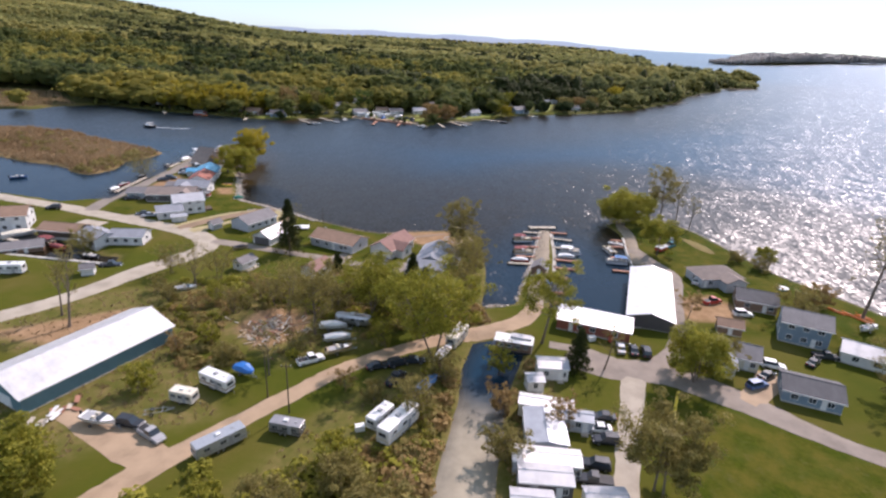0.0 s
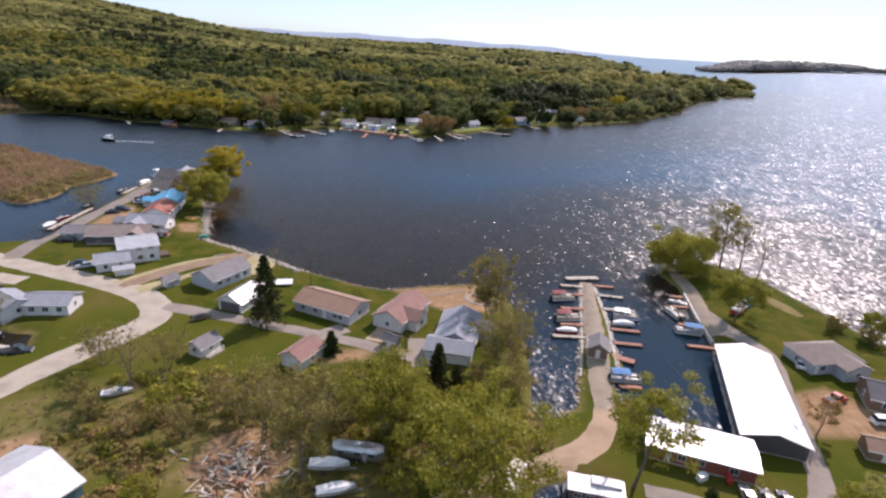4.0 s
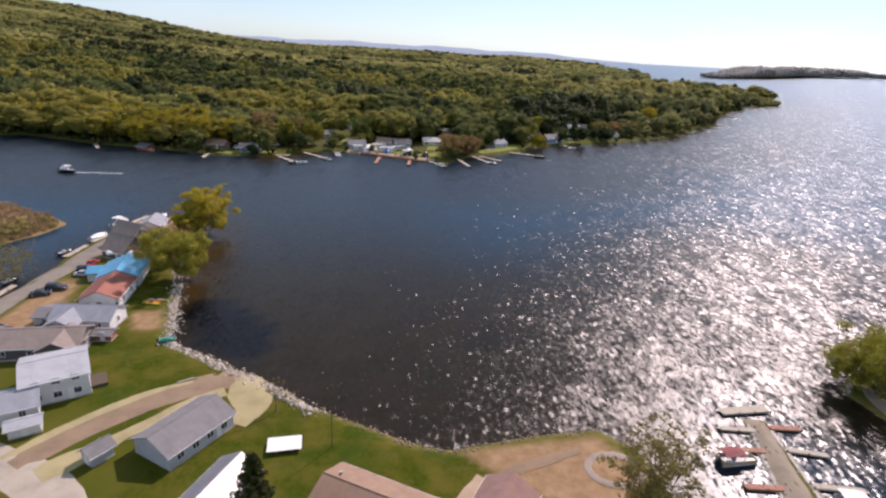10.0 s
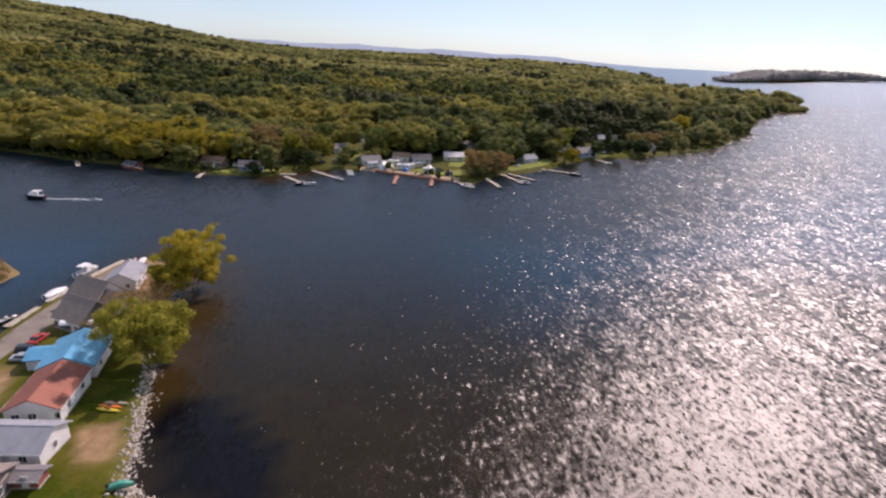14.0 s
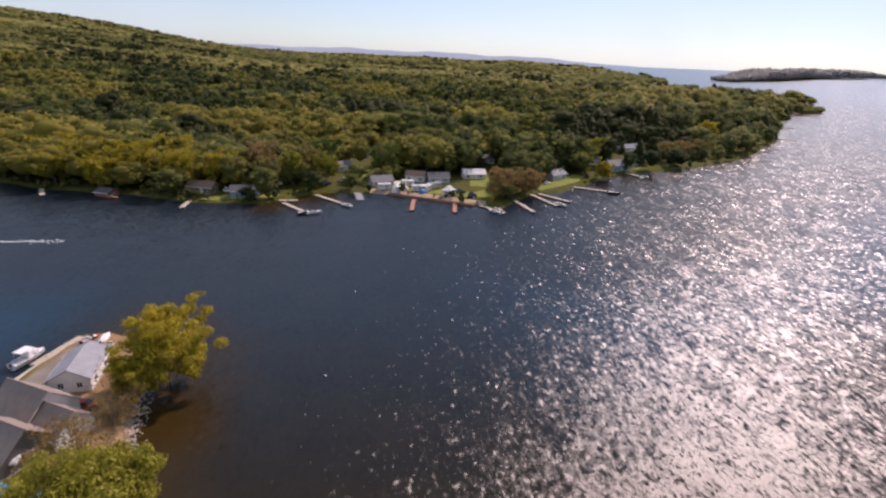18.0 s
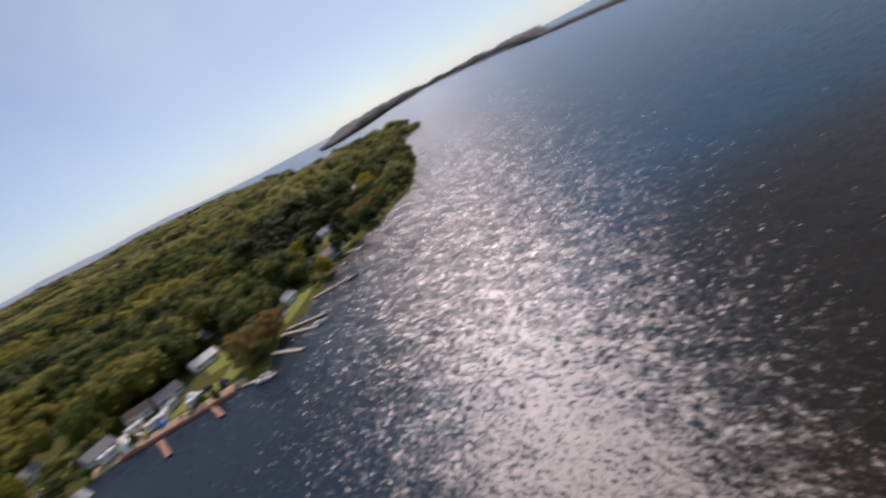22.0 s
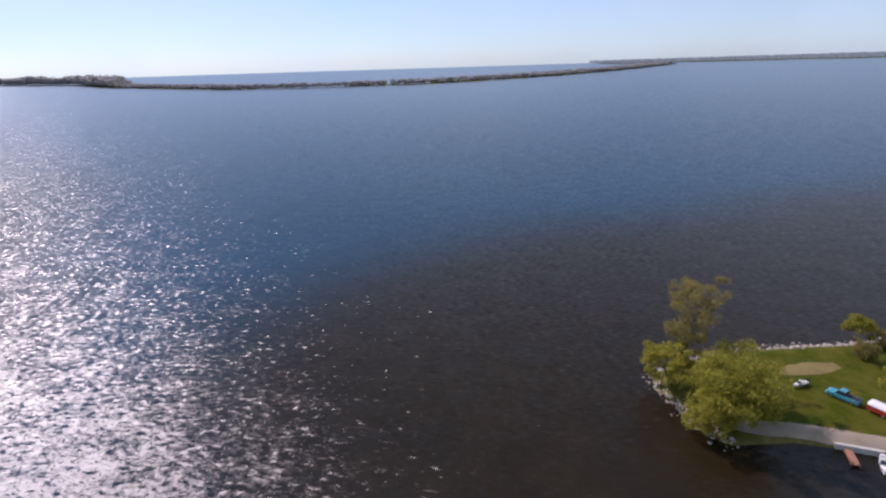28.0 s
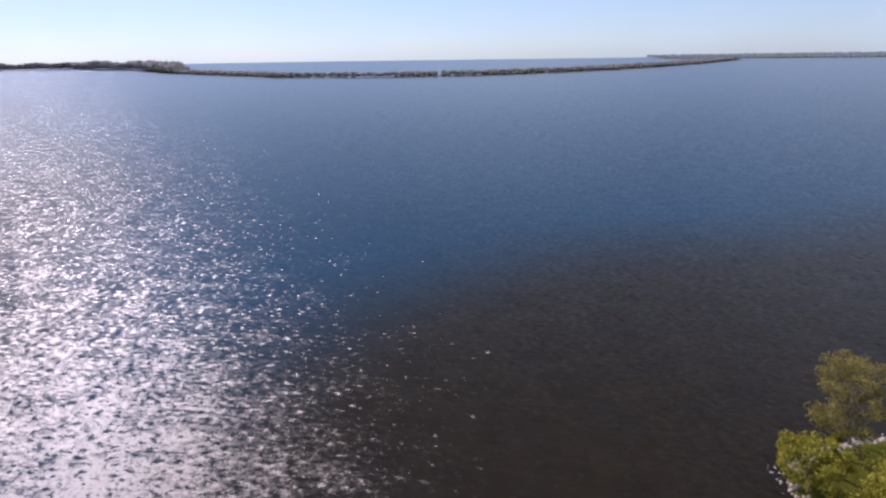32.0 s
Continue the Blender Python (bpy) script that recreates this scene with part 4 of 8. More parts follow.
broad = [crown_template(np.random.RandomState(20 + k), 9, 190) for k in range(7)]
plain_broad = [crown_template(np.random.RandomState(30 + k), 5, 60, leaf=0.055) for k in range(6)]
firs = [crown_template(np.random.RandomState(40 + k), 7, 50, True) for k in range(4)]
wide = high * (1.2 + 0.7 * rng.rand(len(p)) + 0.3 * big)
point = ~is_fir & (p[:, 0] > 150 + 30 * ripple(p[:, 0], p[:, 1], 0.05))
front = ~is_fir & ~point & (p[:, 1] < 600)
behind = ~is_fir & ~point & ~front
scatter("point_woods", p[point], high[point] * 1.1, tones[point], broad, "hazed_forest", "grey-green trees on the wooded point, paled for haze", "woods", wide[point])
scatter("near_woods", p[front], high[front], tones[front], broad, "forest", "mixed spring woods in yellow-green leaf along the far shore", "woods", wide[front])
scatter("inner_woods", p[behind], high[behind], tones[behind], plain_broad, "forest", "mixed spring woods behind the far shore", "woods", wide[behind])
scatter("conifer_woods", p[is_fir], high[is_fir] * 1.08, tones[is_fir], firs + broad[:2], "needle", "dark evergreen stands among the far woods", "woods")
p = np.concatenate([wooded(-1900, 800, 1100, 2000, 13), wooded(-3400, 1000, 2000, 3900, 25), wooded(-1300, -560, 400, 760, 12), wooded(-1300, -900, 760, 1100, 13)])
d = signed(FAR_LAND, p[:, 0], p[:, 1])
marsh_n = signed([(-5000, 380), (-600, 395), (-315, 408), (-280, 445), (-330, 500), (-700, 540), (-5000, 560)], p[:, 0], p[:, 1])
p = p[(d > 6) & (marsh_n < 0)]
r = np.hypot(p[:, 0], p[:, 1])
far_t = [crown_template(np.random.RandomState(60 + k), 1, 14, leaf=0.1) for k in range(5)]
patch = ripple(p[:, 0], p[:, 1], 0.006) + 0.5 * ripple(p[:, 0] + 99, p[:, 1], 0.017)
dark = signed([(-735, 1283), (-562, 1095), (-385, 972), (-267, 919), (-187, 944), (-216, 1060), (-488, 1200), (-763, 1400)], p[:, 0], p[:, 1]) + 20 * rng.randn(len(p)) > 0
dark |= ripple(p[:, 0] * 0.6, p[:, 1] + 160, 0.015) + 0.5 * ripple(p[:, 0], p[:, 1], 0.034) + 0.3 * rng.randn(len(p)) > 0.72
far_h, far_w = (11 + 5 * rng.rand(len(p))) * (1 + 0.15 * (r > 2000)), (23 + 12 * rng.rand(len(p))) * np.where(r > 2000, 2.0, 1.2)
stage = ripple(p[:, 0] * 0.3, p[:, 1], 0.02) + 0.7 * ripple(p[:, 0] * 0.5, p[:, 1] + 300, 0.009)
far_h = far_h * np.where(stage > 0.35, 1.35, np.where(stage > -0.3, 0.95, 0.6))
far_tone = np.clip(0.56 + 0.2 * patch + 0.22 * ripple(p[:, 0] * 0.35, p[:, 1], 0.016) + 0.2 * (rng.rand(len(p)) - 0.5), 0.02, 1)
scatter("far_woods", p[~dark], far_h[~dark], far_tone[~dark], far_t, "hazed_forest", "spring woods rolling away to the horizon", "woods", far_w[~dark])
scatter("far_conifers", p[dark], far_h[dark] * 1.1, far_tone[dark], far_t, "needle", "dark evergreen belts among the rolling woods", "woods", far_w[dark])
# low wooded islet off the far point
bm = bmesh.new()
add_loft(bm, [[(502 + k_ * 44 * math.cos(a_) * 0.84 - k_ * 9 * math.sin(a_) * 0.54, 949 + k_ * 44 * math.cos(a_) * 0.54 + k_ * 9 * math.sin(a_) * 0.84, z_) for a_ in np.linspace(0, 2 * math.pi, 19)[:-1]] for k_, z_ in ((1.15, -2.0), (1.0, 0.3), (0.8, 0.9), (0.3, 1.2))])
islet_me = bpy.data.meshes.new("islet")
bm.to_mesh(islet_me)
bm.free()
islet_me.materials.append(M["soil"])
tagged(new("islet", islet_me), "low brown wooded islet off the far point", "islet", kind="structure")
along = np.linspace(-0.75, 0.8, 17)
q = np.c_[502 + 37 * along, 949 + 24 * along] + 3.0 * (np.random.RandomState(5).rand(17, 2) - 0.5)
scatter("islet_trees", q, 9 + 6 * np.random.RandomState(6).rand(17), 0.3 + 0.4 * np.random.RandomState(7).rand(17), broad, "hazed_forest", "grey-green trees on the islet off the point, paled for haze", "trees")
# trees and scrub on the barrier across the lake
gx, gy = np.meshgrid(np.arange(800, 3500, 16), np.arange(-560, 3700, 16))
p = np.c_[gx.ravel(), gy.ravel()] + (rng.rand(gx.size, 2) - 0.5) * 12
p = p[signed(BARRIER, p[:, 0], p[:, 1]) > 4]
tall = smooth(1750, 1900, p[:, 1]) * (0.85 + 0.3 * ripple(p[:, 0], p[:, 1], 0.008) + 0.25 * ripple(p[:, 0] + 500, p[:, 1], 0.023))
keep = (tall > 0.2) | (rng.rand(len(p)) < 0.85 + 0.15 * ripple(p[:, 0], p[:, 1], 0.02))
p, tall = p[keep], tall[keep]
scatter("barrier_woods", p, 8 + 30 * tall * smooth(980, 1500, p[:, 0]) + 6 * rng.rand(len(p)), np.clip(0.15 + 0.25 * rng.rand(len(p)), 0, 1), far_t, "grove", "bare grey-brown trees and scrub on the barrier island, paled for haze", "woods", 34 + 10 * tall + 8 * rng.rand(len(p)))
gx, gy = np.meshgrid(np.arange(3200, 4850, 40), np.arange(-2700, -200, 40))
p = np.c_[gx.ravel(), gy.ravel()] + (rng.rand(gx.size, 2) - 0.5) * 36
p = p[signed(SOUTH_SHORE, p[:, 0], p[:, 1]) > 4]
scatter("south_woods", p, 14 + 8 * rng.rand(len(p)), np.clip(0.1 + 0.3 * rng.rand(len(p)), 0, 1), far_t, "haze", "wooded shore across the lake, haze put in as glow", "woods", 50 + 10 * rng.rand(len(p)))


# ---- houses ----
def rot(x, y, deg, z=None):
    return pose(x, y, ground_z(x, y) if z is None else z, 0, 0, deg)


def add_window(parent, x, y, z, w, h, face, frame_mat="trim"):
    """A window on the wall that looks along face (degrees), its middle at x, y, z."""
    m = pose(x, y, z, 0, 0, face)
    bm = bmesh.new()
    t = 0.09
    for x0, x1, z0, z1 in ((-w / 2 - t, w / 2 + t, h / 2, h / 2 + t), (-w / 2 - t, w / 2 + t, -h / 2 - t, -h / 2), (-w / 2 - t, -w / 2, -h / 2, h / 2), (w / 2, w / 2 + t, -h / 2, h / 2), (-0.03, 0.03, -h / 2, h / 2)):
        add_box(bm, x0, x1, -0.07, 0.03, z0, z1, m)
    win = part("window", bm, frame_mat, parent)
    bm = bmesh.new()
    add_box(bm, -w / 2, w / 2, -0.03, 0.01, -h / 2, h / 2, m)
    part("pane", bm, "glass", win)


def add_door(parent, x, y, w, h, face, material="trim", z=0.15):
    m = pose(x, y, z, 0, 0, face)
    bm = bmesh.new()
    add_box(bm, -w / 2, w / 2, -0.06, 0.02, 0, h, m)
    if w > 2:
        for k in range(1, 4):
            add_box(bm, -w / 2 + 0.1, w / 2 - 0.1, -0.075, -0.06, h * k / 4 - 0.03, h * k / 4 + 0.03, m)
    door = part("door", bm, material, parent)
    if w < 2:
        bm = bmesh.new()
        add_box(bm, w / 2 - 0.18, w / 2 - 0.1, -0.12, -0.06, 1.0, 1.06, m)
        part("door_handle", bm, "galv", door)


def gable_body(length, width, eave, ridge, sink=0.6):
    """Walls with two gables: ridge along x."""
    bm = bmesh.new()
    l, w = length / 2, width / 2
    for x0, x1 in ((-l, l),):
        v = [bm.verts.new(p) for p in ((x0, -w, -sink), (x0, w, -sink), (x0, w, eave), (x0, 0, ridge), (x0, -w, eave), (x1, -w, -sink), (x1, w, -sink), (x1, w, eave), (x1, 0, ridge), (x1, -w, eave))]
        for f in ((0, 4, 3, 2, 1), (5, 6, 7, 8, 9), (0, 5, 9, 4), (1, 2, 7, 6), (0, 1, 6, 5), (4, 9, 8, 3), (3, 8, 7, 2)):
            bm.faces.new([v[i] for i in f])
    return bm


def roof_slope(length, width, eave, ridge, side, over=0.45, thick=0.16):
    """One slope of a roof with its overhang."""
    l, w = length / 2 + over, width / 2
    drop = (ridge - eave) / w * over
    bm = bmesh.new()
    rise = thick + 0.03
    low, top = (side * (w + over), eave - drop + 0.03), (0.0, ridge + 0.03)
    v = []
    for x in (-l, l):
        v += [bm.verts.new((x, low[0], low[1])), bm.verts.new((x, top[0], top[1])), bm.verts.new((x, top[0], top[1] + rise)), bm.verts.new((x, low[0], low[1] + rise))]
    for f in ((0, 1, 2, 3), (7, 6, 5, 4), (0, 4, 5, 1), (1, 5, 6, 2), (2, 6, 7, 3), (3, 7, 4, 0)):
        bm.faces.new([v[i] for i in f])
    bmesh.ops.recalc_face_normals(bm, faces=bm.faces[:])
    return bm


def roof_on(parent, length, width, eave, ridge, material, over=0.45, trim=True):
    for side in (-1, 1):
        slope = part("roof_slope", roof_slope(length, width, eave, ridge, side, over), material, parent)
        if trim:
            w = width / 2 + over + 0.02
            z = eave - (ridge - eave) / (width / 2) * over
            part("fascia", box(-length / 2 - over, length / 2 + over, side * w - 0.03, side * w + 0.03, z - 0.02, z + 0.2), "trim", slope)
    bm = bmesh.new()
    add_tube(bm, [(-length / 2 - over, 0, ridge + 0.2), (length / 2 + over, 0, ridge + 0.2)], [0.12, 0.12], 5)
    part("ridge_cap", bm, material, parent)


def house(name, label, x, y, deg, length, width, eave, ridge, wall, roof, windows=(2, 2, 1, 1), category="house", doors=((0, 0.2),), garage=None, chimney=None, over=0.45, storeys=1, z=None, group=""):
    """A gabled house, its ridge along the heading. windows: how many on the -y, +y, -x, +x walls; doors: (wall, place along)."""
    ob = thing(name, rot(x, y, deg, z), label, category, group)
    part("wall", gable_body(length, width, eave, ridge), wall, ob)
    part("foundation", box(-length / 2 - 0.05, length / 2 + 0.05, -width / 2 - 0.05, width / 2 + 0.05, -0.7, 0.22), "concrete", ob)
    roof_on(ob, length, width, eave, ridge, roof, over)
    sides = ((0, -width / 2, 0, length), (0, width / 2, 180, length), (-length / 2, 0, 270, width), (length / 2, 0, 90, width))
    taken = {}
    for wall_n, at in doors:
        px_, py_, face, span = sides[wall_n]
        u = Matrix.Rotation(radians(face), 3, "Z") @ Vector((at * span, 0, 0))
        add_door(ob, px_ + u.x, py_ + u.y, 0.95, 2.05, face)
        taken.setdefault(wall_n, []).append(at)
    if garage:
        wall_n, at, w = garage
        px_, py_, face, span = sides[wall_n]
        u = Matrix.Rotation(radians(face), 3, "Z") @ Vector((at * span, 0, 0))
        add_door(ob, px_ + u.x, py_ + u.y, w, 2.2, face)
        taken.setdefault(wall_n, []).append(at)
    for wall_n, count in enumerate(windows):
        px_, py_, face, span = sides[wall_n]
        for s in range(storeys):
            for k in range(count):
                at = (k + 0.5) / count - 0.5
                if s == 0 and any(abs(at - q) < 0.12 for q in taken.get(wall_n, ())):
                    at += 0.14
                u = Matrix.Rotation(radians(face), 3, "Z") @ Vector((at * span * 0.9, 0, 0))
                add_window(ob, px_ + u.x, py_ + u.y, 1.55 + s * 2.7, 1.2 if span > 8 else 0.9, 1.1, face)
    if chimney:
        cx, cy = chimney
        c = part("chimney", box(cx - 0.3, cx + 0.3, cy - 0.3, cy + 0.3, eave, ridge + 0.9), "rock", ob)
        part("chimney_cap", box(cx - 0.36, cx + 0.36, cy - 0.36, cy + 0.36, ridge + 0.9, ridge + 1.0), "concrete", c)
    return ob


def wing(ob, x, y, deg, length, width, eave, ridge, wall, roof, windows=((0, 0),), over=0.4):
    """A wing that belongs to a house."""
    w = new("wing")
    w.parent = ob
    w.matrix_basis = pose(x, y, 0, 0, 0, deg)
    me = gable_body(length, width, eave, ridge)
    body = part("wing_wall", me, wall, ob)
    body.matrix_basis = w.matrix_basis
    for side in (-1, 1):
        r_ = part("wing_roof", roof_slope(length, width, eave, ridge, side, over), roof, ob)
        r_.matrix_basis = w.matrix_basis
    for wall_n, at in windows:
        px_, py_, face, span = ((0, -width / 2, 0, length), (0, width / 2, 180, length), (-length / 2, 0, 270, width), (length / 2, 0, 90, width))[wall_n]
        u = Matrix.Rotation(radians(face), 3, "Z") @ Vector((at * span, 0, 0))
        add_window(body, px_ + u.x, py_ + u.y, 1.5, 1.1, 1.1, face)
    bpy.data.objects.remove(w)
    return ob

# cottages between the lane and the bay
ob = house("house", "long pale house with a brown shingle roof", -29.4, 164.0, -26, 15.5, 8.6, 2.7, 4.4, "grey_sid", "brown_shg", (4, 3, 1, 1), doors=((0, 0.05), (1, -0.1)))
part("deck", box(-1.0, 3.2, 4.3, 6.6, -0.5, 0.35, 0.03), "deck", ob, "raw timber deck")
part("roof_vent", box(-6.2, -5.8, 0.9, 1.3, 3.9, 4.7), "galv", ob)
house("house", "pale grey house with a grey shingle roof by the shore", -61.0, 179.9, 60, 12.4, 8.0, 2.7, 4.6, "grey_sid", "grey_shg", (4, 3, 0, 2), doors=((0, 0.25),))
ob = house("garage", "garage with an open front and a pale metal roof", -51.4, 166.6, 70, 10.0, 6.4, 2.5, 4.35, "white_sid", "dark_metal", (0, 1, 0, 0), "garage", doors=())
# dark sheet over the closed front stands in for the shaded inside
part("opening", box(-5.08, -4.98, -2.6, 2.6, 0.0, 2.35), "dark_sid", ob, "dark panel for the shaded open front")
ob = house("house", "white house with a rosy cross-gabled roof", -12.5, 161.5, 62, 13.0, 7.6, 2.8, 4.9, "white_sid", "pink_shg", (2, 2, 1, 2), doors=((0, -0.2),))
wing(ob, -1.5, -3.8, 90, 5.0, 5.2, 2.8, 4.3, "white_sid", "pink_shg", ((0, 0), (2, 0)))
ob = house("house", "grey house with a broad grey roof and attached garage", 0.8, 153.5, 78, 13.5, 8.5, 2.7, 4.5, "grey_sid", "pale_shg", (2, 2, 0, 1), doors=((0, 0.2),))
wing(ob, -8.5, 0.6, 90, 9.6, 6.2, 2.6, 3.9, "white_sid", "pale_shg", ((0, 0),))
wing(ob, 2.0, -4.6, 90, 5.0, 5.0, 2.6, 3.8, "grey_sid", "grey_shg", ((0, 0),))
house("garage", "small white garage with a rosy roof", -32, 142, 62, 7.2, 5.0, 2.5, 3.9, "white_sid", "pink_shg", (1, 1, 0, 0), "garage", doors=(), garage=(2, 0, 2.6))
ob = house("hut", "small white hut with a grey roof and open porch", -52.6, 144.2, 62, 5.0, 3.6, 2.3, 3.3, "white_sid", "grey_shg", (1, 1, 1, 0), "hut", doors=((3, 0.1),))
part("porch", box(-1.8, 2.2, -3.2, -1.8, -0.3, 0.3, 0.02), "deck", ob)
for x in (-1.7, 0.2, 2.1):
    part("rail_post", box(x - 0.06, x + 0.06, -3.2, -3.08, 0.3, 1.2), "trim", ob)
part("rail", box(-1.8, 2.2, -3.2, -3.1, 1.2, 1.28), "trim", ob)
house("shed", "little pale blue shed on the straw", -72.4, 175.0, 58, 3.4, 2.6, 2.0, 2.9, "grey_sid", "grey_shg", (0, 0, 0, 0), "shed", doors=((2, 0),))
house("shed", "dark brown garden shed beside the lane", -14.2, 148.5, -28, 3.2, 2.6, 2.0, 2.7, "brown_sid", "dark_shg", (0, 0, 0, 0), "shed", doors=((0, 0),))

# the spit
ob = house("house", "two-storey white house with a pale metal roof", -89.2, 193.6, 31, 9.8, 10.4, 4.5, 6.0, "white_sid", "white_roof", (3, 2, 2, 1), storeys=2)
part("deck", box(4.96, 7.6, -3.6, 0.6, -0.5, 0.6, 0.03), "darkwood", ob, "dark timber deck")
ob = house("garage", "low white garage with a pale grey roof", -92.2, 185.6, 30, 8.0, 7.0, 2.6, 4.0, "white_sid", "pale_shg", (2, 1, 1, 1), "garage", doors=(), garage=(2, 0, 2.8))
house("shed", "small white lean-to shed", -86.9, 180.8, 30, 4.4, 2.4, 1.9, 2.4, "white_sid", "white_roof", (0, 0, 0, 0), "shed", doors=((0, 0),))
ob = house("house", "rambling house with dull taupe shingle roofs", -100.0, 206.4, 8, 17, 8.5, 2.7, 4.6, "dark_sid", "taupe_shg", (3, 2, 1, 1))
wing(ob, 5.0, -2.0, 90, 8.0, 6.5, 2.7, 4.4, "dark_sid", "taupe_shg", ((2, 0),))
house("garage", "long low garage with a grey shingle roof", -113.5, 207.5, 6, 7.0, 6.2, 2.4, 3.6, "grey_sid", "grey_shg", (1, 0, 0, 0), "garage", doors=(), garage=(0, -0.2, 2.6))
ob = house("house", "white cottage with grey roofs and a front wing", -96.6, 217.8, 0, 12.5, 7.2, 2.8, 4.6, "white_sid", "pale_shg", (3, 2, 1, 1))
wing(ob, -2.5, -4.0, 90, 6.0, 6.2, 2.7, 4.2, "white_sid", "pale_shg", ((2, 0),))
wing(ob, -8.0, 0.5, 0, 5.0, 6.0, 2.4, 3.4, "white_sid", "grey_shg", ((0, 0),))
house("shed", "low brown shed with a grey roof", -91.0, 211.2, 2, 5.6, 2.6, 1.6, 2.0, "red_sid", "grey_shg", (0, 0, 0, 0), "shed", doors=((0, 0.2),))
house("house", "white cottage with a rust-red metal roof", -98.8, 230.3, 98, 12.0, 8.4, 2.9, 4.8, "white_sid", "red_roof", (2, 2, 3, 1), doors=((2, 0.35),))
ob = house("house", "cottage with a bright blue metal roof", -101.2, 243.0, 102, 11.0, 9.4, 2.8, 4.8, "white_sid", "blue_roof", (2, 2, 1, 1))
wing(ob, 1.5, 6.0, 90, 5.0, 5.0, 2.3, 3.2, "white_sid", "blue_roof", ((0, 0),))
house("house", "dark cottage with a steep taupe shingle roof", -109.0, 259.8, -24, 8.2, 8.6, 2.5, 6.2, "dark_sid", "taupe_shg", (2, 2, 1, 1))
ob = house("cottage", "small cottage with a steep taupe roof beside the willow", -104.2, 265.0, -24, 6.0, 6.8, 2.4, 5.4, "white_sid", "taupe_shg", (1, 1, 1, 1))
part("deck", box(3.1, 5.2, -3.6, 1.0, -0.4, 0.3, 0.02), "deck", ob, "low timber deck")
house("house", "broad white-walled cottage with a steep taupe shingle roof", -111.2, 268.8, -24, 9.0, 10.0, 2.5, 6.9, "white_sid", "taupe_shg", (2, 2, 1, 2))
ob = house("house", "white gabled cottage at the end of the spit", -110.6, 281.5, 100, 9.0, 7.0, 2.9, 4.8, "white_sid", "pale_shg", (2, 2, 2, 1))
wing(ob, 6.0, 0.5, 0, 4.0, 5.0, 2.6, 3.8, "blue_sid", "pale_shg", ((0, 0),))
ob = thing("boat_shelter", rot(-108.8, 256.3, 8), "long white canvas boat shelter on thin posts", "shelter")
bm = bmesh.new()
add_loft(bm, [[(x, 1.2 * math.cos(a), 1.9 + 0.7 * math.sin(a)) for a in np.linspace(0, math.pi, 7)] for x in (-3.2, 0, 3.2)])
part("canopy", bm, "white", ob)
for x in (-3, 0, 3):
    for y in (-1.15, 1.15):
        part("post", tube([(x, y, -0.3), (x, y, 1.95)], 0.05), "galv", ob)

# marina and east side
ob = house("boathouse", "long white metal boathouse beside the basin", 57.8, 131.6, 70.5, 31.5, 10.4, 2.9, 4.3, "dark_sid", "bright_roof", (0, 0, 0, 0), "boathouse", doors=(), z=0.9)
for k in range(7):
    part("post", tube([(-14 + k * 4.6, 5.25, -3.5), (-14 + k * 4.6, 5.25, 0.2)], 0.16, 8), "darkwood", ob)
house("marina_office", "low marina building with a white roof and red front", 39, 116, -21, 16.5, 7.6, 2.7, 3.3, "red_sid", "bright_roof", (3, 0, 1, 0), "marina", doors=((0, -0.3),))
house("storage_shed", "long teal storage shed with a weathered white metal roof", -67.6, 94.4, 62, 29.5, 13.5, 3.4, 5.8, "teal_sid", "shed_roof", (0, 0, 0, 0), "shed", doors=(), garage=(2, 0.1, 4.0))
house("boat_shack", "small brown shack with a grey roof on the jetty", 31.4, 148.0, 72, 5.0, 4.0, 2.3, 3.6, "brown_sid", "grey_shg", (1, 1, 0, 1), "shack", doors=((2, 0),))


def hip_house(name, label, x, y, deg, length, width, eave, ridge, wall, roof):
    """A house under a four-sided roof."""
    ob = thing(name, rot(x, y, deg), label, "house")
    part("wall", box(-length / 2, length / 2, -width / 2, width / 2, -0.5, eave), wall, ob)
    l, w, o = length / 2 + 0.5, width / 2 + 0.5, length / 2 - width / 2
    bm = bmesh.new()
    low = [bm.verts.new((a * l, b * w, eave - 0.1)) for a, b in ((-1, -1), (1, -1), (1, 1), (-1, 1))]
    top = [bm.verts.new((-max(o, 0.2), 0, ridge)), bm.verts.new((max(o, 0.2), 0, ridge))]
    for f in ((low[0], low[1], top[1], top[0]), (low[1], low[2], top[1]), (low[2], low[3], top[0], top[1]), (low[3], low[0], top[0]), low[::-1]):
        bm.faces.new(f)
    part("roof", bm, roof, ob)
    for k in (-0.3, 0.0, 0.3):
        add_window(ob, k * length, -width / 2, 1.5, 1.3, 1.1, 0)
        add_window(ob, k * length, width / 2, 1.5, 1.3, 1.1, 180)
    add_door(ob, -length * 0.42, -width / 2, 0.95, 2.05, 0)
    add_window(ob, -length / 2, 0, 1.5, 1.3, 1.1, 270)
    return ob


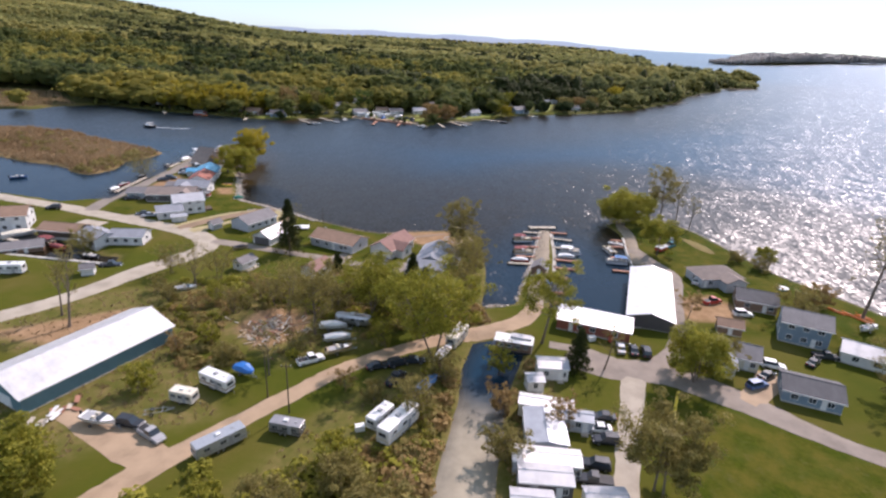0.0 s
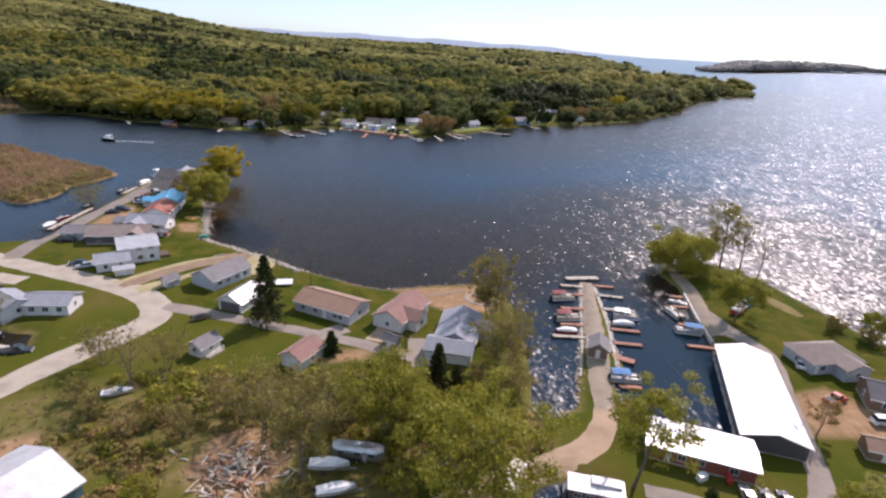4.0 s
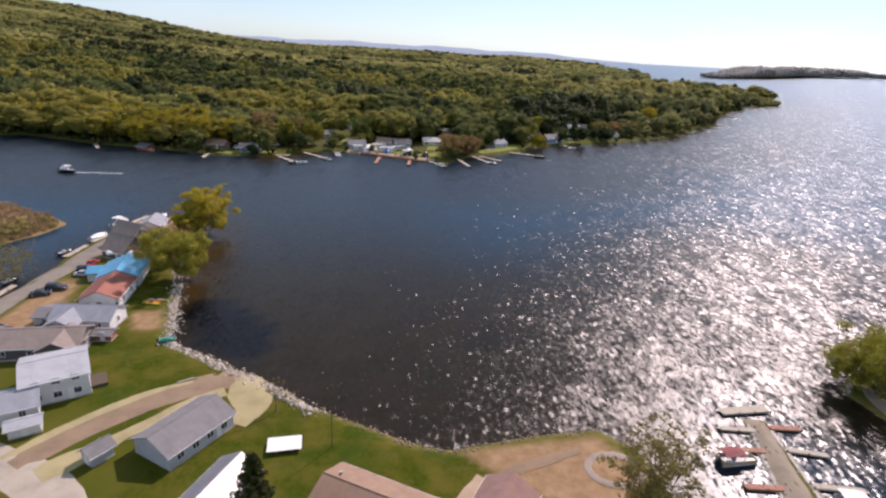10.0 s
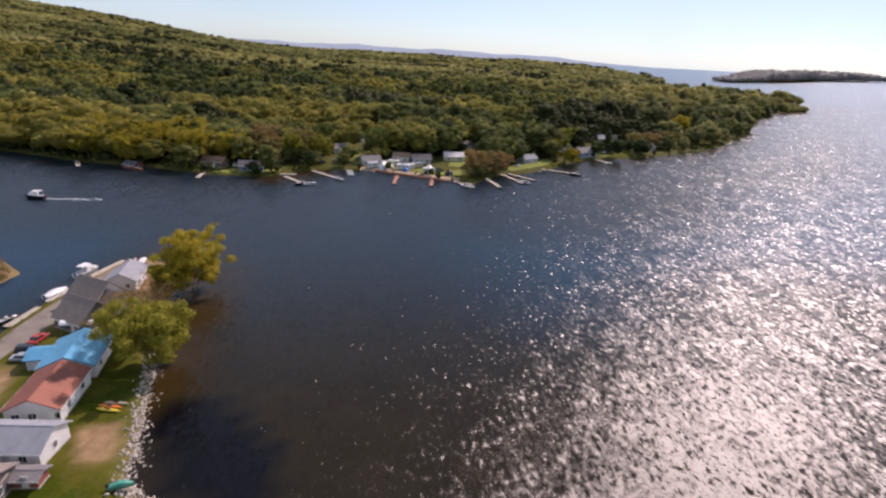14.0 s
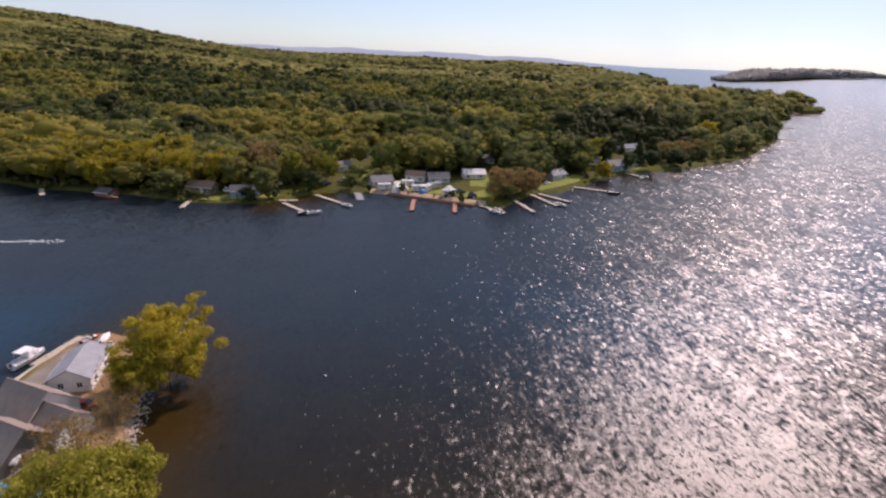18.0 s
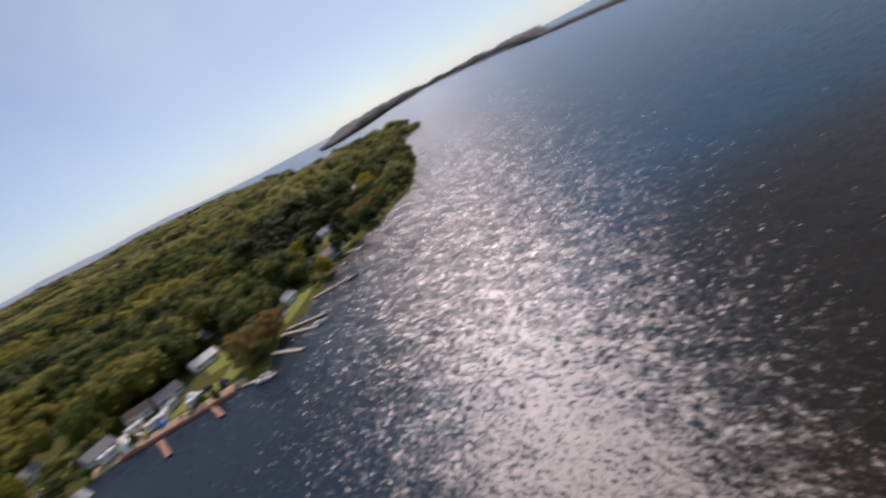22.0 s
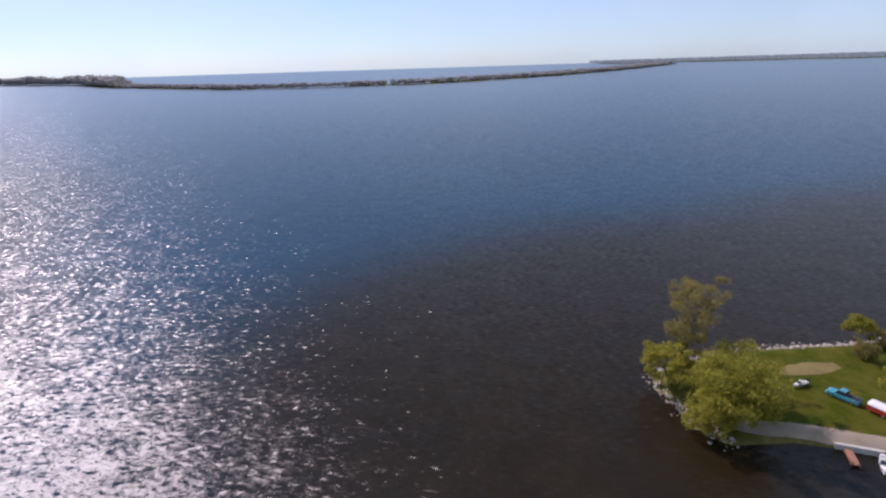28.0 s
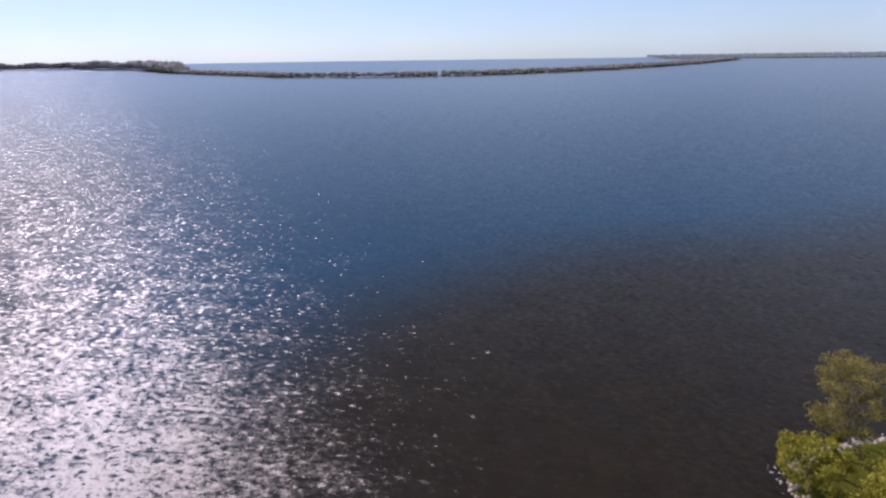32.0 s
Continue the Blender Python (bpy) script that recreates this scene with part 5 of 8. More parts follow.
ob = hip_house("house", "hip-roofed house with dull taupe shingles", 82.0, 147.0, 8, 12.5, 8.5, 2.8, 5.1, "grey_sid", "taupe_shg")
wing(ob, 2.0, -5.0, 90, 5.0, 6.0, 2.7, 4.0, "grey_sid", "taupe_shg", ((2, 0),))
house("house", "dark brown cottage with a brown roof", 86.0, 132.0, -22, 9.5, 8.0, 2.7, 4.4, "brown_sid", "dark_shg", (2, 2, 1, 1))
house("house", "two-storey blue-grey house with a grey roof", 88.6, 115.5, -28, 9.8, 8.8, 5.0, 6.8, "blue_sid", "grey_shg", (3, 2, 2, 2), storeys=2)
ob = house("house", "grey-roofed cottage with a sloping lean-to", 67.5, 104.0, -26, 7.5, 7.0, 2.7, 4.4, "cream_sid", "grey_shg", (2, 2, 1, 1))
wing(ob, -3.0, -5.5, 90, 6.0, 4.6, 2.3, 3.4, "grey_sid", "pale_shg", ((2, 0),))
house("house", "low house with dark walls and a dark shingle roof", 75.3, 91.5, -24, 10.0, 7.5, 2.6, 4.0, "blue_sid", "dark_shg", (3, 2, 1, 1))
house("house", "long white house with a pale roof", 98.5, 104.5, -35, 13.0, 7.0, 2.6, 4.0, "white_sid", "white_roof", (3, 2, 1, 1))
house("shed", "small brown shed with a dark roof", 71.8, 117.0, -18, 5.2, 4.0, 2.2, 3.2, "brown_sid", "brown_shg", (0, 0, 0, 0), "shed", doors=((0, 0),))

# west side of the lane
ob = house("house", "white L-shaped house with a pale grey roof", -101.5, 158.5, -32, 9.5, 7.0, 2.7, 4.0, "white_sid", "pale_shg", (2, 1, 1, 1))
house("house", "long white house with a pale grey roof", -92.5, 160.0, 4, 9.5, 6.5, 2.7, 4.0, "white_sid", "pale_shg", (3, 2, 0, 1))
house("boat_shed", "brown-roofed boat shed over the slip", -115.2, 164.5, -5, 12.5, 7.0, 2.2, 3.6, "darkwood", "brown_shg", (0, 0, 0, 0), "shed", doors=())
house("house", "two-storey white house with a brown roof", -136, 169.5, 20, 12.0, 9.0, 5.0, 7.0, "white_sid", "brown_shg", (3, 2, 2, 2), storeys=2)
house("boat_shed", "low brown shed beside the slip", -122, 152, 28, 14.0, 6.0, 2.2, 3.4, "brown_sid", "grey_shg", (1, 0, 0, 0), "shed", doors=((0, 0.2),))
house("shed", "small white shed by the lane", -91.4, 136.0, 20, 3.0, 2.6, 2.0, 2.8, "white_sid", "grey_shg", (0, 0, 0, 0), "shed", doors=((2, 0),))

# mobile homes beside the canal
HOMES = ((25.2, 96.3, -3, 6.0, 4.2, "white_sid", "white_roof", "white mobile home with a pale roof"), (20.9, 91.4, 3, 3.2, 3.0, "white_sid", "white_roof", "small white shed beside the canal"),
         (21.6, 83.2, -12, 9.5, 3.2, "cream_sid", "shed_roof", "narrow mobile home with a stained pale roof"), (20.3, 76.8, 86, 9.0, 6.6, "grey_sid", "grey_roof", "broad mobile home with a silver-grey metal roof"),
         (19.3, 69.6, -6, 10.5, 3.6, "grey_sid", "shed_roof", "mobile home with a dull grey roof"), (18.4, 65.6, -4, 8.0, 4.0, "dark_sid", "white_roof", "mobile home with a clean white roof"),
         (15.6, 60.5, -4, 6.0, 3.6, "white_sid", "white_roof", "white mobile home near the canal"), (26.5, 61.5, 0, 6.0, 3.4, "cream_sid", "white_roof", "cream mobile home beside the lane"), (26.8, 80.2, -10, 5.0, 3.0, "grey_sid", "grey_roof", "grey lean-to porch beside a mobile home"))
for x, y, deg, l, w, wall, roof_m, text in HOMES:
    h = 2.7 if w > 3.1 else 2.3
    ob = house("mobile_home", text, x, y, deg, l, w, h, h + 0.45, wall, roof_m, (max(1, int(l / 3)), 1, 1, 0), "mobile home", doors=((0, 0.25),), over=0.2)
    part("step", box(l * 0.25 - 0.6, l * 0.25 + 0.6, -w / 2 - 1.0, -w / 2 - 0.06, -0.3, 0.2, 0.02), "deck", ob)


# ---- vehicles and boats ----
def wheel_on(parent, x, y, r=0.34, w=0.24):
    m = pose(x, y, r, 90, 0, 0)
    t = part("wheel", disc(r, w, m), "black", parent)
    part("rim", disc(r * 0.6, w + 0.03, m, 10), "alu", t)


def car(x, y, deg, paint="darkpaint", kind="car", label="", sink=0.0):
    """A parked car, nose along its heading: body, cabin, glass, wheels, lights, bumpers."""
    text = label or {"car": "parked dark car", "suv": "parked dark sport utility car", "pickup": "parked pickup truck"}[kind]
    m = rot(x, y, deg)
    m.translation.z += 0.1
    ob = thing("pickup_truck" if kind == "pickup" else "car", m, text, "truck" if kind == "pickup" else "car")
    l, w = {"car": (4.6, 1.8), "suv": (4.8, 1.9), "pickup": (5.6, 1.95)}[kind]
    belt, top = {"car": (0.85, 1.42), "suv": (1.0, 1.75), "pickup": (1.0, 1.8)}[kind]
    h = w / 2
    bm = bmesh.new()
    rings = []
    for px_, zt, k in ((-l / 2, belt * 0.85, 0.9), (-l / 2 + 0.15, belt, 1.0), (-l * 0.12, belt, 1.0), (l * 0.2, belt, 1.0), (l / 2 - 0.3, belt * 0.88, 0.97), (l / 2, belt * 0.62, 0.86)):
        rings.append([(px_, -h * k, 0.28), (px_, -h * k, zt * 0.75), (px_, -h * k * 0.92, zt), (px_, h * k * 0.92, zt), (px_, h * k, zt * 0.75), (px_, h * k, 0.28)])
    add_loft(bm, rings)
    body = part("body", bm, paint, ob)
    a, b, c, d = {"car": (-1.6, -0.9, 0.35, 1.05), "suv": (-2.25, -2.0, 0.3, 1.0), "pickup": (-0.55, -0.45, 0.7, 1.3)}[kind]
    bm = bmesh.new()
    add_loft(bm, [[(a, -h * 0.9, belt - 0.02), (d, -h * 0.9, belt - 0.02), (d, h * 0.9, belt - 0.02), (a, h * 0.9, belt - 0.02)], [(b, -h * 0.75, top - 0.06), (c, -h * 0.75, top - 0.06), (c, h * 0.75, top - 0.06), (b, h * 0.75, top - 0.06)]])
    part("glass", bm, "glass", ob, "dark car glass")
    part("roof", box(b, c, -h * 0.77, h * 0.77, top - 0.07, top, 0.03), paint, ob)
    if kind == "pickup":
        part("bed", box(-l / 2 + 0.12, -0.65, -h * 0.8, h * 0.8, belt - 0.08, belt + 0.012), "black", ob, "dark open load bed")
    for sx in (-l * 0.31, l * 0.31):
        for sy in (-h + 0.08, h - 0.08):
            wheel_on(ob, sx, sy)
    for sy in (-h * 0.62, h * 0.62):
        part("headlight", box(l / 2 - 0.14, l / 2 - 0.02, sy - 0.2, sy + 0.2, 0.58, 0.72, 0.02), "white", body)
        part("tail_light", box(-l / 2 - 0.01, -l / 2 + 0.08, sy - 0.16, sy + 0.16, 0.62, 0.8, 0.02), "redpaint", body)
    part("bumper", box(l / 2 - 0.1, l / 2 + 0.06, -h * 0.85, h * 0.85, 0.3, 0.48, 0.03), "black" if kind != "pickup" else "alu", body)
    return ob


def hull_rings(l, w, h, keel=0.35):
    out = []
    for t, k, rise in ((0.0, 0.86, 0), (0.25, 1.0, 0), (0.55, 0.98, 0.02), (0.78, 0.72, 0.12), (0.93, 0.34, 0.28), (1.0, 0.05, 0.42)):
        x, b = (t - 0.5) * l, w / 2 * k
        out.append([(x, -b, h * (1 + 0.25 * rise)), (x, -b * 0.82, h * 0.35 + rise * h), (x, 0, -keel * h + rise * h * 1.3), (x, b * 0.82, h * 0.35 + rise * h), (x, b, h * (1 + 0.25 * rise))])
    return out


def motorboat(x, y, deg, l=5.6, hull="white", z=0.1, cover="", label="", trailer=False, cabin=False, name="motorboat"):
    """A small powerboat, bow along its heading, afloat or on a trailer."""
    m = pose(x, y, z, 0, 0, deg) if not trailer else rot(x, y, deg)
    ob = thing(name, m, label or "white open motorboat", "boat")
    up = 0.75 if trailer else 0.0
    w, h = l * 0.37, l * 0.15
    lift = Matrix.Translation((0, 0, up))
    bm = bmesh.new()
    add_loft(bm, [[lift @ Vector(p_) for p_ in r_] for r_ in hull_rings(l, w, h)])
    body = part("hull", bm, hull, ob)
    bm = bmesh.new()
    add_tube(bm, [lift @ Vector((p_[0][0], p_[0][1] * 1.01, p_[0][2] + 0.02)) for p_ in hull_rings(l, w, h)], [0.05] * 6, 5)
    add_tube(bm, [lift @ Vector((p_[4][0], p_[4][1] * 1.01, p_[4][2] + 0.02)) for p_ in hull_rings(l, w, h)], [0.05] * 6, 5)
    part("rub_rail", bm, "black", body)
    if cover:
        bm = bmesh.new()
        add_loft(bm, [[lift @ Vector((t * l, -w * k, h)), lift @ Vector((t * l, -w * k * 0.6, h + p_)), lift @ Vector((t * l, w * k * 0.6, h + p_)), lift @ Vector((t * l, w * k, h))] for t, k, p_ in ((-0.48, 0.44, 0.15), (-0.1, 0.5, 0.55), (0.15, 0.48, 0.5), (0.36, 0.28, 0.2), (0.47, 0.1, 0.12))])
        part("cover", bm, cover, ob, "tight canvas cover")
    else:
        part("cockpit", box(-l * 0.42, l * 0.12, -w * 0.38, w * 0.38, h * 0.9 + up, h * 1.02 + up), "grey", ob, "grey cockpit floor")
        part("foredeck", box(l * 0.14, l * 0.34, -w * 0.33, w * 0.33, h + up, h * 1.08 + up, 0.03, 0.8), "white", ob)
        for sy in (-0.22, 0.22):
            part("seat", box(-l * 0.12, -l * 0.02, w * sy - 0.25, w * sy + 0.25, h + up, h + 0.45 + up, 0.05), "cream", ob)
        bm = bmesh.new()
        add_loft(bm, [[(l * 0.12, -w * 0.4, h + up), (l * 0.17, -w * 0.36, h + up), (l * 0.17, w * 0.36, h + up), (l * 0.12, w * 0.4, h + up)], [(l * 0.06, -w * 0.36, h + 0.5 + up), (l * 0.07, -w * 0.34, h + 0.5 + up), (l * 0.07, w * 0.34, h + 0.5 + up), (l * 0.06, w * 0.36, h + 0.5 + up)]])
        part("windscreen", bm, "glass", ob)
    if cabin:
        part("cabin", box(-l * 0.1, l * 0.26, -w * 0.36, w * 0.36, h + up, h + 1.0 + up, 0.06, 0.85), "white", ob)
        part("hardtop", box(-l * 0.3, l * 0.1, -w * 0.38, w * 0.38, h + 1.75 + up, h + 1.85 + up, 0.03), "white", ob)
        for sx in (-l * 0.28, l * 0.07):
            for sy in (-w * 0.34, w * 0.34):
                part("hardtop_post", tube([(sx, sy, h + up), (sx, sy, h + 1.77 + up)], 0.04), "alu", ob)
    motor = part("outboard_motor", box(-l / 2 - 0.42, -l / 2 - 0.02, -0.17, 0.17, h * 0.8 + up, h + 0.5 + up, 0.05, 0.85), "black", ob)
    part("motor_leg", box(-l / 2 - 0.3, -l / 2 - 0.12, -0.06, 0.06, -0.3 + up, h * 0.8 + up), "grey", motor)
    if trailer:
        part("trailer_frame", tube([(-l * 0.4, -0.5, 0.55), (l * 0.3, -0.4, 0.55), (l * 0.68, 0, 0.5)], 0.05), "galv", ob)
        part("trailer_frame", tube([(-l * 0.4, 0.5, 0.55), (l * 0.3, 0.4, 0.55), (l * 0.68, 0, 0.5)], 0.05), "galv", ob)
        part("axle", tube([(-l * 0.15, -w * 0.42, 0.33), (-l * 0.15, w * 0.42, 0.33)], 0.05), "galv", ob)
        for sy in (-w * 0.44, w * 0.44):
            wheel_on(ob, -l * 0.15, sy, 0.32, 0.2)
        part("jack", tube([(l * 0.66, 0, 0.0), (l * 0.66, 0, 0.6)], 0.05), "galv", ob)
    return ob


def pontoon(x, y, deg, l=6.6, canopy="", label=""):
    """A pontoon boat afloat."""
    ob = thing("pontoon_boat", pose(x, y, 0.05, 0, 0, deg), label or "pontoon boat with pale rails", "boat")
    for sy in (-0.8, 0.8):
        part("pontoon", tube([(-l / 2, sy, 0.12), (l / 2 - 0.6, sy, 0.12), (l / 2 - 0.1, sy, 0.28), (l / 2 + 0.1, sy, 0.38)], [0.3, 0.3, 0.2, 0.04], 8), "alu", ob)
    part("deck", box(-l / 2, l / 2 - 0.2, -1.25, 1.25, 0.42, 0.5, 0.01), "grey", ob)
    for x0, x1, y0, y1 in ((-l / 2, l / 2 - 0.3, -1.25, -1.2), (-l / 2, l / 2 - 0.3, 1.2, 1.25), (-l / 2, -l / 2 + 0.05, -1.2, 1.2), (l / 2 - 0.35, l / 2 - 0.3, -1.2, 1.2)):
        part("rail_panel", box(x0, x1, y0, y1, 0.5, 1.15), "tan" if canopy in ("canvas", "") else "grey", ob)
    for x0, x1, y0, y1 in ((-l / 2 + 0.2, -l / 2 + 1.9, -1.15, -0.5), (l / 2 - 2.2, l / 2 - 0.5, -1.15, -0.5), (l / 2 - 2.2, l / 2 - 0.5, 0.5, 1.15)):
        part("bench", box(x0, x1, y0, y1, 0.5, 0.95, 0.05), "cream", ob)
    part("console", box(-0.3, 0.4, 0.4, 1.1, 0.5, 1.35, 0.05), "white", ob)
    part("outboard_motor", box(-l / 2 - 0.4, -l / 2 + 0.02, -0.18, 0.18, 0.3, 1.15, 0.05), "black", ob)
    if canopy:
        bm = bmesh.new()
        add_loft(bm, [[(px_, -1.2, 2.25 + b_), (px_, 0, 2.42 + b_), (px_, 1.2, 2.25 + b_), (px_, 1.2, 2.2 + b_), (px_, 0, 2.36 + b_), (px_, -1.2, 2.2 + b_)] for px_, b_ in ((-l / 2 + 0.2, -0.1), (-0.6, 0.04), (l / 2 - 2.4, -0.1))])
        part("canopy", bm, canopy, ob, "stretched canvas canopy")
        for sx in (-l / 2 + 0.4, l / 2 - 2.6):
            for sy in (-1.15, 1.15):
                part("canopy_post", tube([(sx, sy, 1.1), (sx, sy, 2.25)], 0.03, 5), "alu", ob)
    return ob


def camper(x, y, deg, l=6.0, w=2.4, h=2.6, paint="white", stripe="tan", label="", round_=False, name="travel_trailer"):
    """A travel trailer, its hitch along the heading."""
    ob = thing(name, rot(x, y, deg), label or "white travel trailer", "trailer")
    base = 0.5
    if round_:
        bm = bmesh.new()
        rings = []
        for t, k in ((-0.5, 0.55), (-0.46, 0.82), (-0.38, 1.0), (0.38, 1.0), (0.46, 0.82), (0.5, 0.55)):
            rings.append([(t * l, w / 2 * k * math.copysign(abs(math.cos(a)) ** 0.6, math.cos(a)), base + h * 0.47 + h * 0.5 * (k * 0.25 + 0.75) * math.copysign(abs(math.sin(a)) ** 0.6, math.sin(a))) for a in np.linspace(0, 2 * math.pi, 17)[:-1]])
        add_loft(bm, rings)
        body = part("body", bm, paint, ob)
    else:
        body = part("body", box(-l / 2, l / 2, -w / 2, w / 2, base, base + h, 0.16), paint, ob)
        part("stripe", box(-l / 2 - 0.01, l / 2 + 0.01, -w / 2 - 0.012, w / 2 + 0.012, base + h * 0.22, base + h * 0.34), stripe, ob)
    for sy, face in ((-w / 2, 0), (w / 2, 180)):
        for t in (-0.3, 0.02, 0.3):
            add_window(body, t * l * (1 if face == 0 else -1), sy, base + h * 0.6, 0.9, 0.5, face, "galv")
    add_window(body, l / 2, 0, base + h * 0.62, 1.3, 0.6, 90, "galv")
    add_window(body, -l / 2, 0, base + h * 0.62, 1.3, 0.6, 270, "galv")
    add_door(body, l * 0.17, -w / 2, 0.7, 1.8, 0, "grey", base + 0.1)
    part("roof_vent", box(-0.5, 0.3, -0.35, 0.35, base + h, base + h + 0.28, 0.05), "white" if paint != "white" else "grey", ob)
    part("roof_hatch", box(l * 0.25, l * 0.25 + 0.4, -0.2, 0.2, base + h, base + h + 0.1, 0.02), "grey", ob)
    part("chassis", box(-l / 2 + 0.2, l / 2 - 0.1, -0.8, 0.8, 0.38, 0.52), "black", ob)
    part("hitch", tube([(l / 2 - 0.1, 0, 0.45), (l / 2 + 1.0, 0, 0.45)], 0.06), "black", ob)
    part("jack", tube([(l / 2 + 0.9, 0, 0), (l / 2 + 0.9, 0, 0.6)], 0.05), "galv", ob)
    for sy in (-w / 2 + 0.1, w / 2 - 0.1):
        for sx in ((-0.45, 0.35) if l > 5.5 else (0.0,)):
            wheel_on(ob, sx - 0.3, sy, 0.33, 0.2)
    return ob


# storage yard
camper(-43.6, 83.6, -14, 4.6, 2.2, 2.1, "cream", "grey", "small weathered grey camper on the grass")
camper(-39.4, 88.2, -27, 6.8, 2.4, 2.4, "white", "brown_sid", "white travel trailer with a rosy stained roof")
ob = motorboat(-35.6, 92.2, -25, 4.6, "white", trailer=True, label="boat on a trailer under a bulky bright blue tarpaulin")
bm = bmesh.new()
add_loft(bm, [[(x_, -w_, 1.2), (x_, -w_ * 0.9, 1.2 + h_), (x_, 0.0, 1.45 + h_), (x_, w_ * 0.9, 1.2 + h_), (x_, w_, 1.2)] for x_, w_, h_ in ((-2.3, 0.85, 0.5), (-1.2, 1.0, 1.15), (0.4, 1.0, 1.2), (1.4, 0.85, 0.7), (2.1, 0.4, 0.3))])
part("tarpaulin", bm, "tarp", ob, "bulky blue tarpaulin")
motorboat(-54.7, 76.4, -14, 6.4, "white", trailer=True, label="white speedboat with a purple hull line on a trailer", cabin=False)
car(-49.6, 76.6, -12, "darkpaint", "suv", "dark open jeep with a worn top")
car(-44.9, 74.0, -32, "grey", "pickup", "dull grey pickup truck by the turning place")
camper(-33.0, 72.0, 45, 8.2, 2.4, 2.2, "silver", "grey", "long pale box trailer beside the track")
camper(-23.2, 76.2, -12, 5.6, 2.3, 1.9, "dark_metal", "black", "dark grey folding camper on the grass")
camper(-4.6, 77.2, 58, 9.0, 2.5, 3.0, "white", "cream", "white fifth-wheel trailer with a slide-out room", name="fifth_wheel_trailer")
camper(-7.9, 79.2, 58, 5.4, 2.2, 2.3, "white", "grey", "white camper parked beside the fifth wheel")
motorboat(0.2, 89.8, 58, 6.4, "silver", cover="bluecanvas", trailer=True, label="boat on a trailer under a blue-grey cover")
car(-10.2, 96.2, 20, "darkpaint", "car", "black car in the weeds beside the track")
car(-6.0, 97.6, 30, "darkpaint", "suv", "black sport utility car beside the track")
car(-3.0, 98.6, 5, "darkpaint", "car", "dark car under the trees")
car(-6.2, 92.0, 60, "darkpaint", "pickup", "dark pickup truck among the weeds")
camper(6.2, 107.4, 64, 7.2, 2.4, 2.6, "cream", "tan", "cream motor home under the trees", name="motor_home")
motorboat(3.6, 101.6, 62, 5.8, "white", trailer=True, label="white boat on a trailer under the trees")
camper(-17.6, 113.8, -9, 8.2, 2.5, 2.4, "alu", "alu", "silver rounded travel trailer", True)
motorboat(-21.7, 111.0, 2, 6.2, "white", cover="white", trailer=True, label="covered white boat on a trailer")
motorboat(-19.9, 106.0, 14, 5.8, "white", cover="white", trailer=True, label="white boat on a trailer under a pale cover")
motorboat(-18.7, 101.4, 28, 5.6, "tan", trailer=True, label="tan fishing boat on a trailer")
car(-24.0, 97.6, 32, "white", "pickup", "white pickup truck hitched to a boat trailer")
motorboat(-62.5, 128.7, 22, 5.2, "white", z=1.1, label="white open boat lying on the grass", cover="")
motorboat(-58.2, 157.8, 30, 4.2, "tan", z=1.15, cover="black", label="small boat under a dark cover on the lawn")
motorboat(-76.8, 210.6, 15, 3.4, "green", z=1.0, label="small dinghy under a green cover on the lawn", cover="green")
# cars by the houses
for x, y, deg, paint, kind, text in ((32.1, 82.4, 175, "darkpaint", "car", "dark car beside a mobile home"), (30.4, 79.2, 178, "white", "car", "white car beside a mobile home"), (30.9, 76.2, 177, "darkpaint", "suv", "dark sport utility car beside a mobile home"),
                                     (27.6, 70.4, 168, "darkpaint", "suv", "dark sport utility car on the grass"), (26.6, 67.0, 170, "darkpaint", "pickup", "dark pickup truck on the grass"), (42.6, 106.6, 80, "silver", "car", "silver car before the marina"),
                                     (45.3, 106.0, 80, "darkpaint", "car", "dark car before the marina"), (47.8, 105.4, 80, "darkpaint", "suv", "dark green car before the marina"), (79.8, 125.6, -5, "white", "suv", "white van between the cottages"),
                                     (74.1, 101.6, -20, "white", "suv", "white van on the tan gravel"), (70.6, 97.8, 30, "darkpaint", "car", "dark car on the tan gravel"), (66.6, 94.2, 20, "bluepaint", "suv", "dark blue car on the tan gravel"),
                                     (88.6, 106.4, -10, "darkpaint", "pickup", "dark pickup truck behind the blue house"), (84.0, 103.6, 40, "darkpaint", "car", "dark car behind the blue house"),
                                     (-101.8, 186.0, 205, "darkpaint", "car", "dark car on the gravel driveway"), (-99.0, 184.2, 205, "silver", "car", "silver car on the gravel driveway"), (-112.3, 243.8, 5, "silver", "car", "silver car on the spit lane"), (-113.0, 246.6, 8, "darkpaint", "suv", "dark sport utility car on the spit"),
                                     (-113.8, 234.6, 8, "darkpaint", "suv", "dark van beside the spit lane"), (-115.6, 231.2, 20, "darkpaint", "car", "dark car beside the spit lane"), (-112.5, 212.8, 5, "darkpaint", "suv", "dark car beside the grey garage"), (-107.0, 203.4, 5, "darkpaint", "pickup", "dark pickup truck beside the lawn"),
                                     (-114.5, 203.0, 8, "darkpaint", "pickup", "black pickup truck beside the lawn"), (-114.0, 267.0, 80, "darkpaint", "car", "dark car near the end of the spit"), (-114.2, 251.4, 85, "redpaint", "car", "dark red car on the spit lane"),
                                     (-88.8, 141.8, 14, "darkpaint", "pickup", "black pickup truck by the slip"), (-134.0, 188.0, 190, "darkpaint", "suv", "dark car near the marina docks"), (-104.2, 214.0, 0, "darkpaint", "car", "dark car behind the grey house")):
    car(x, y, deg, paint, kind, text)
car(75.0, 132.5, 20, "redpaint", "pickup", "small red utility truck on the bare yard")
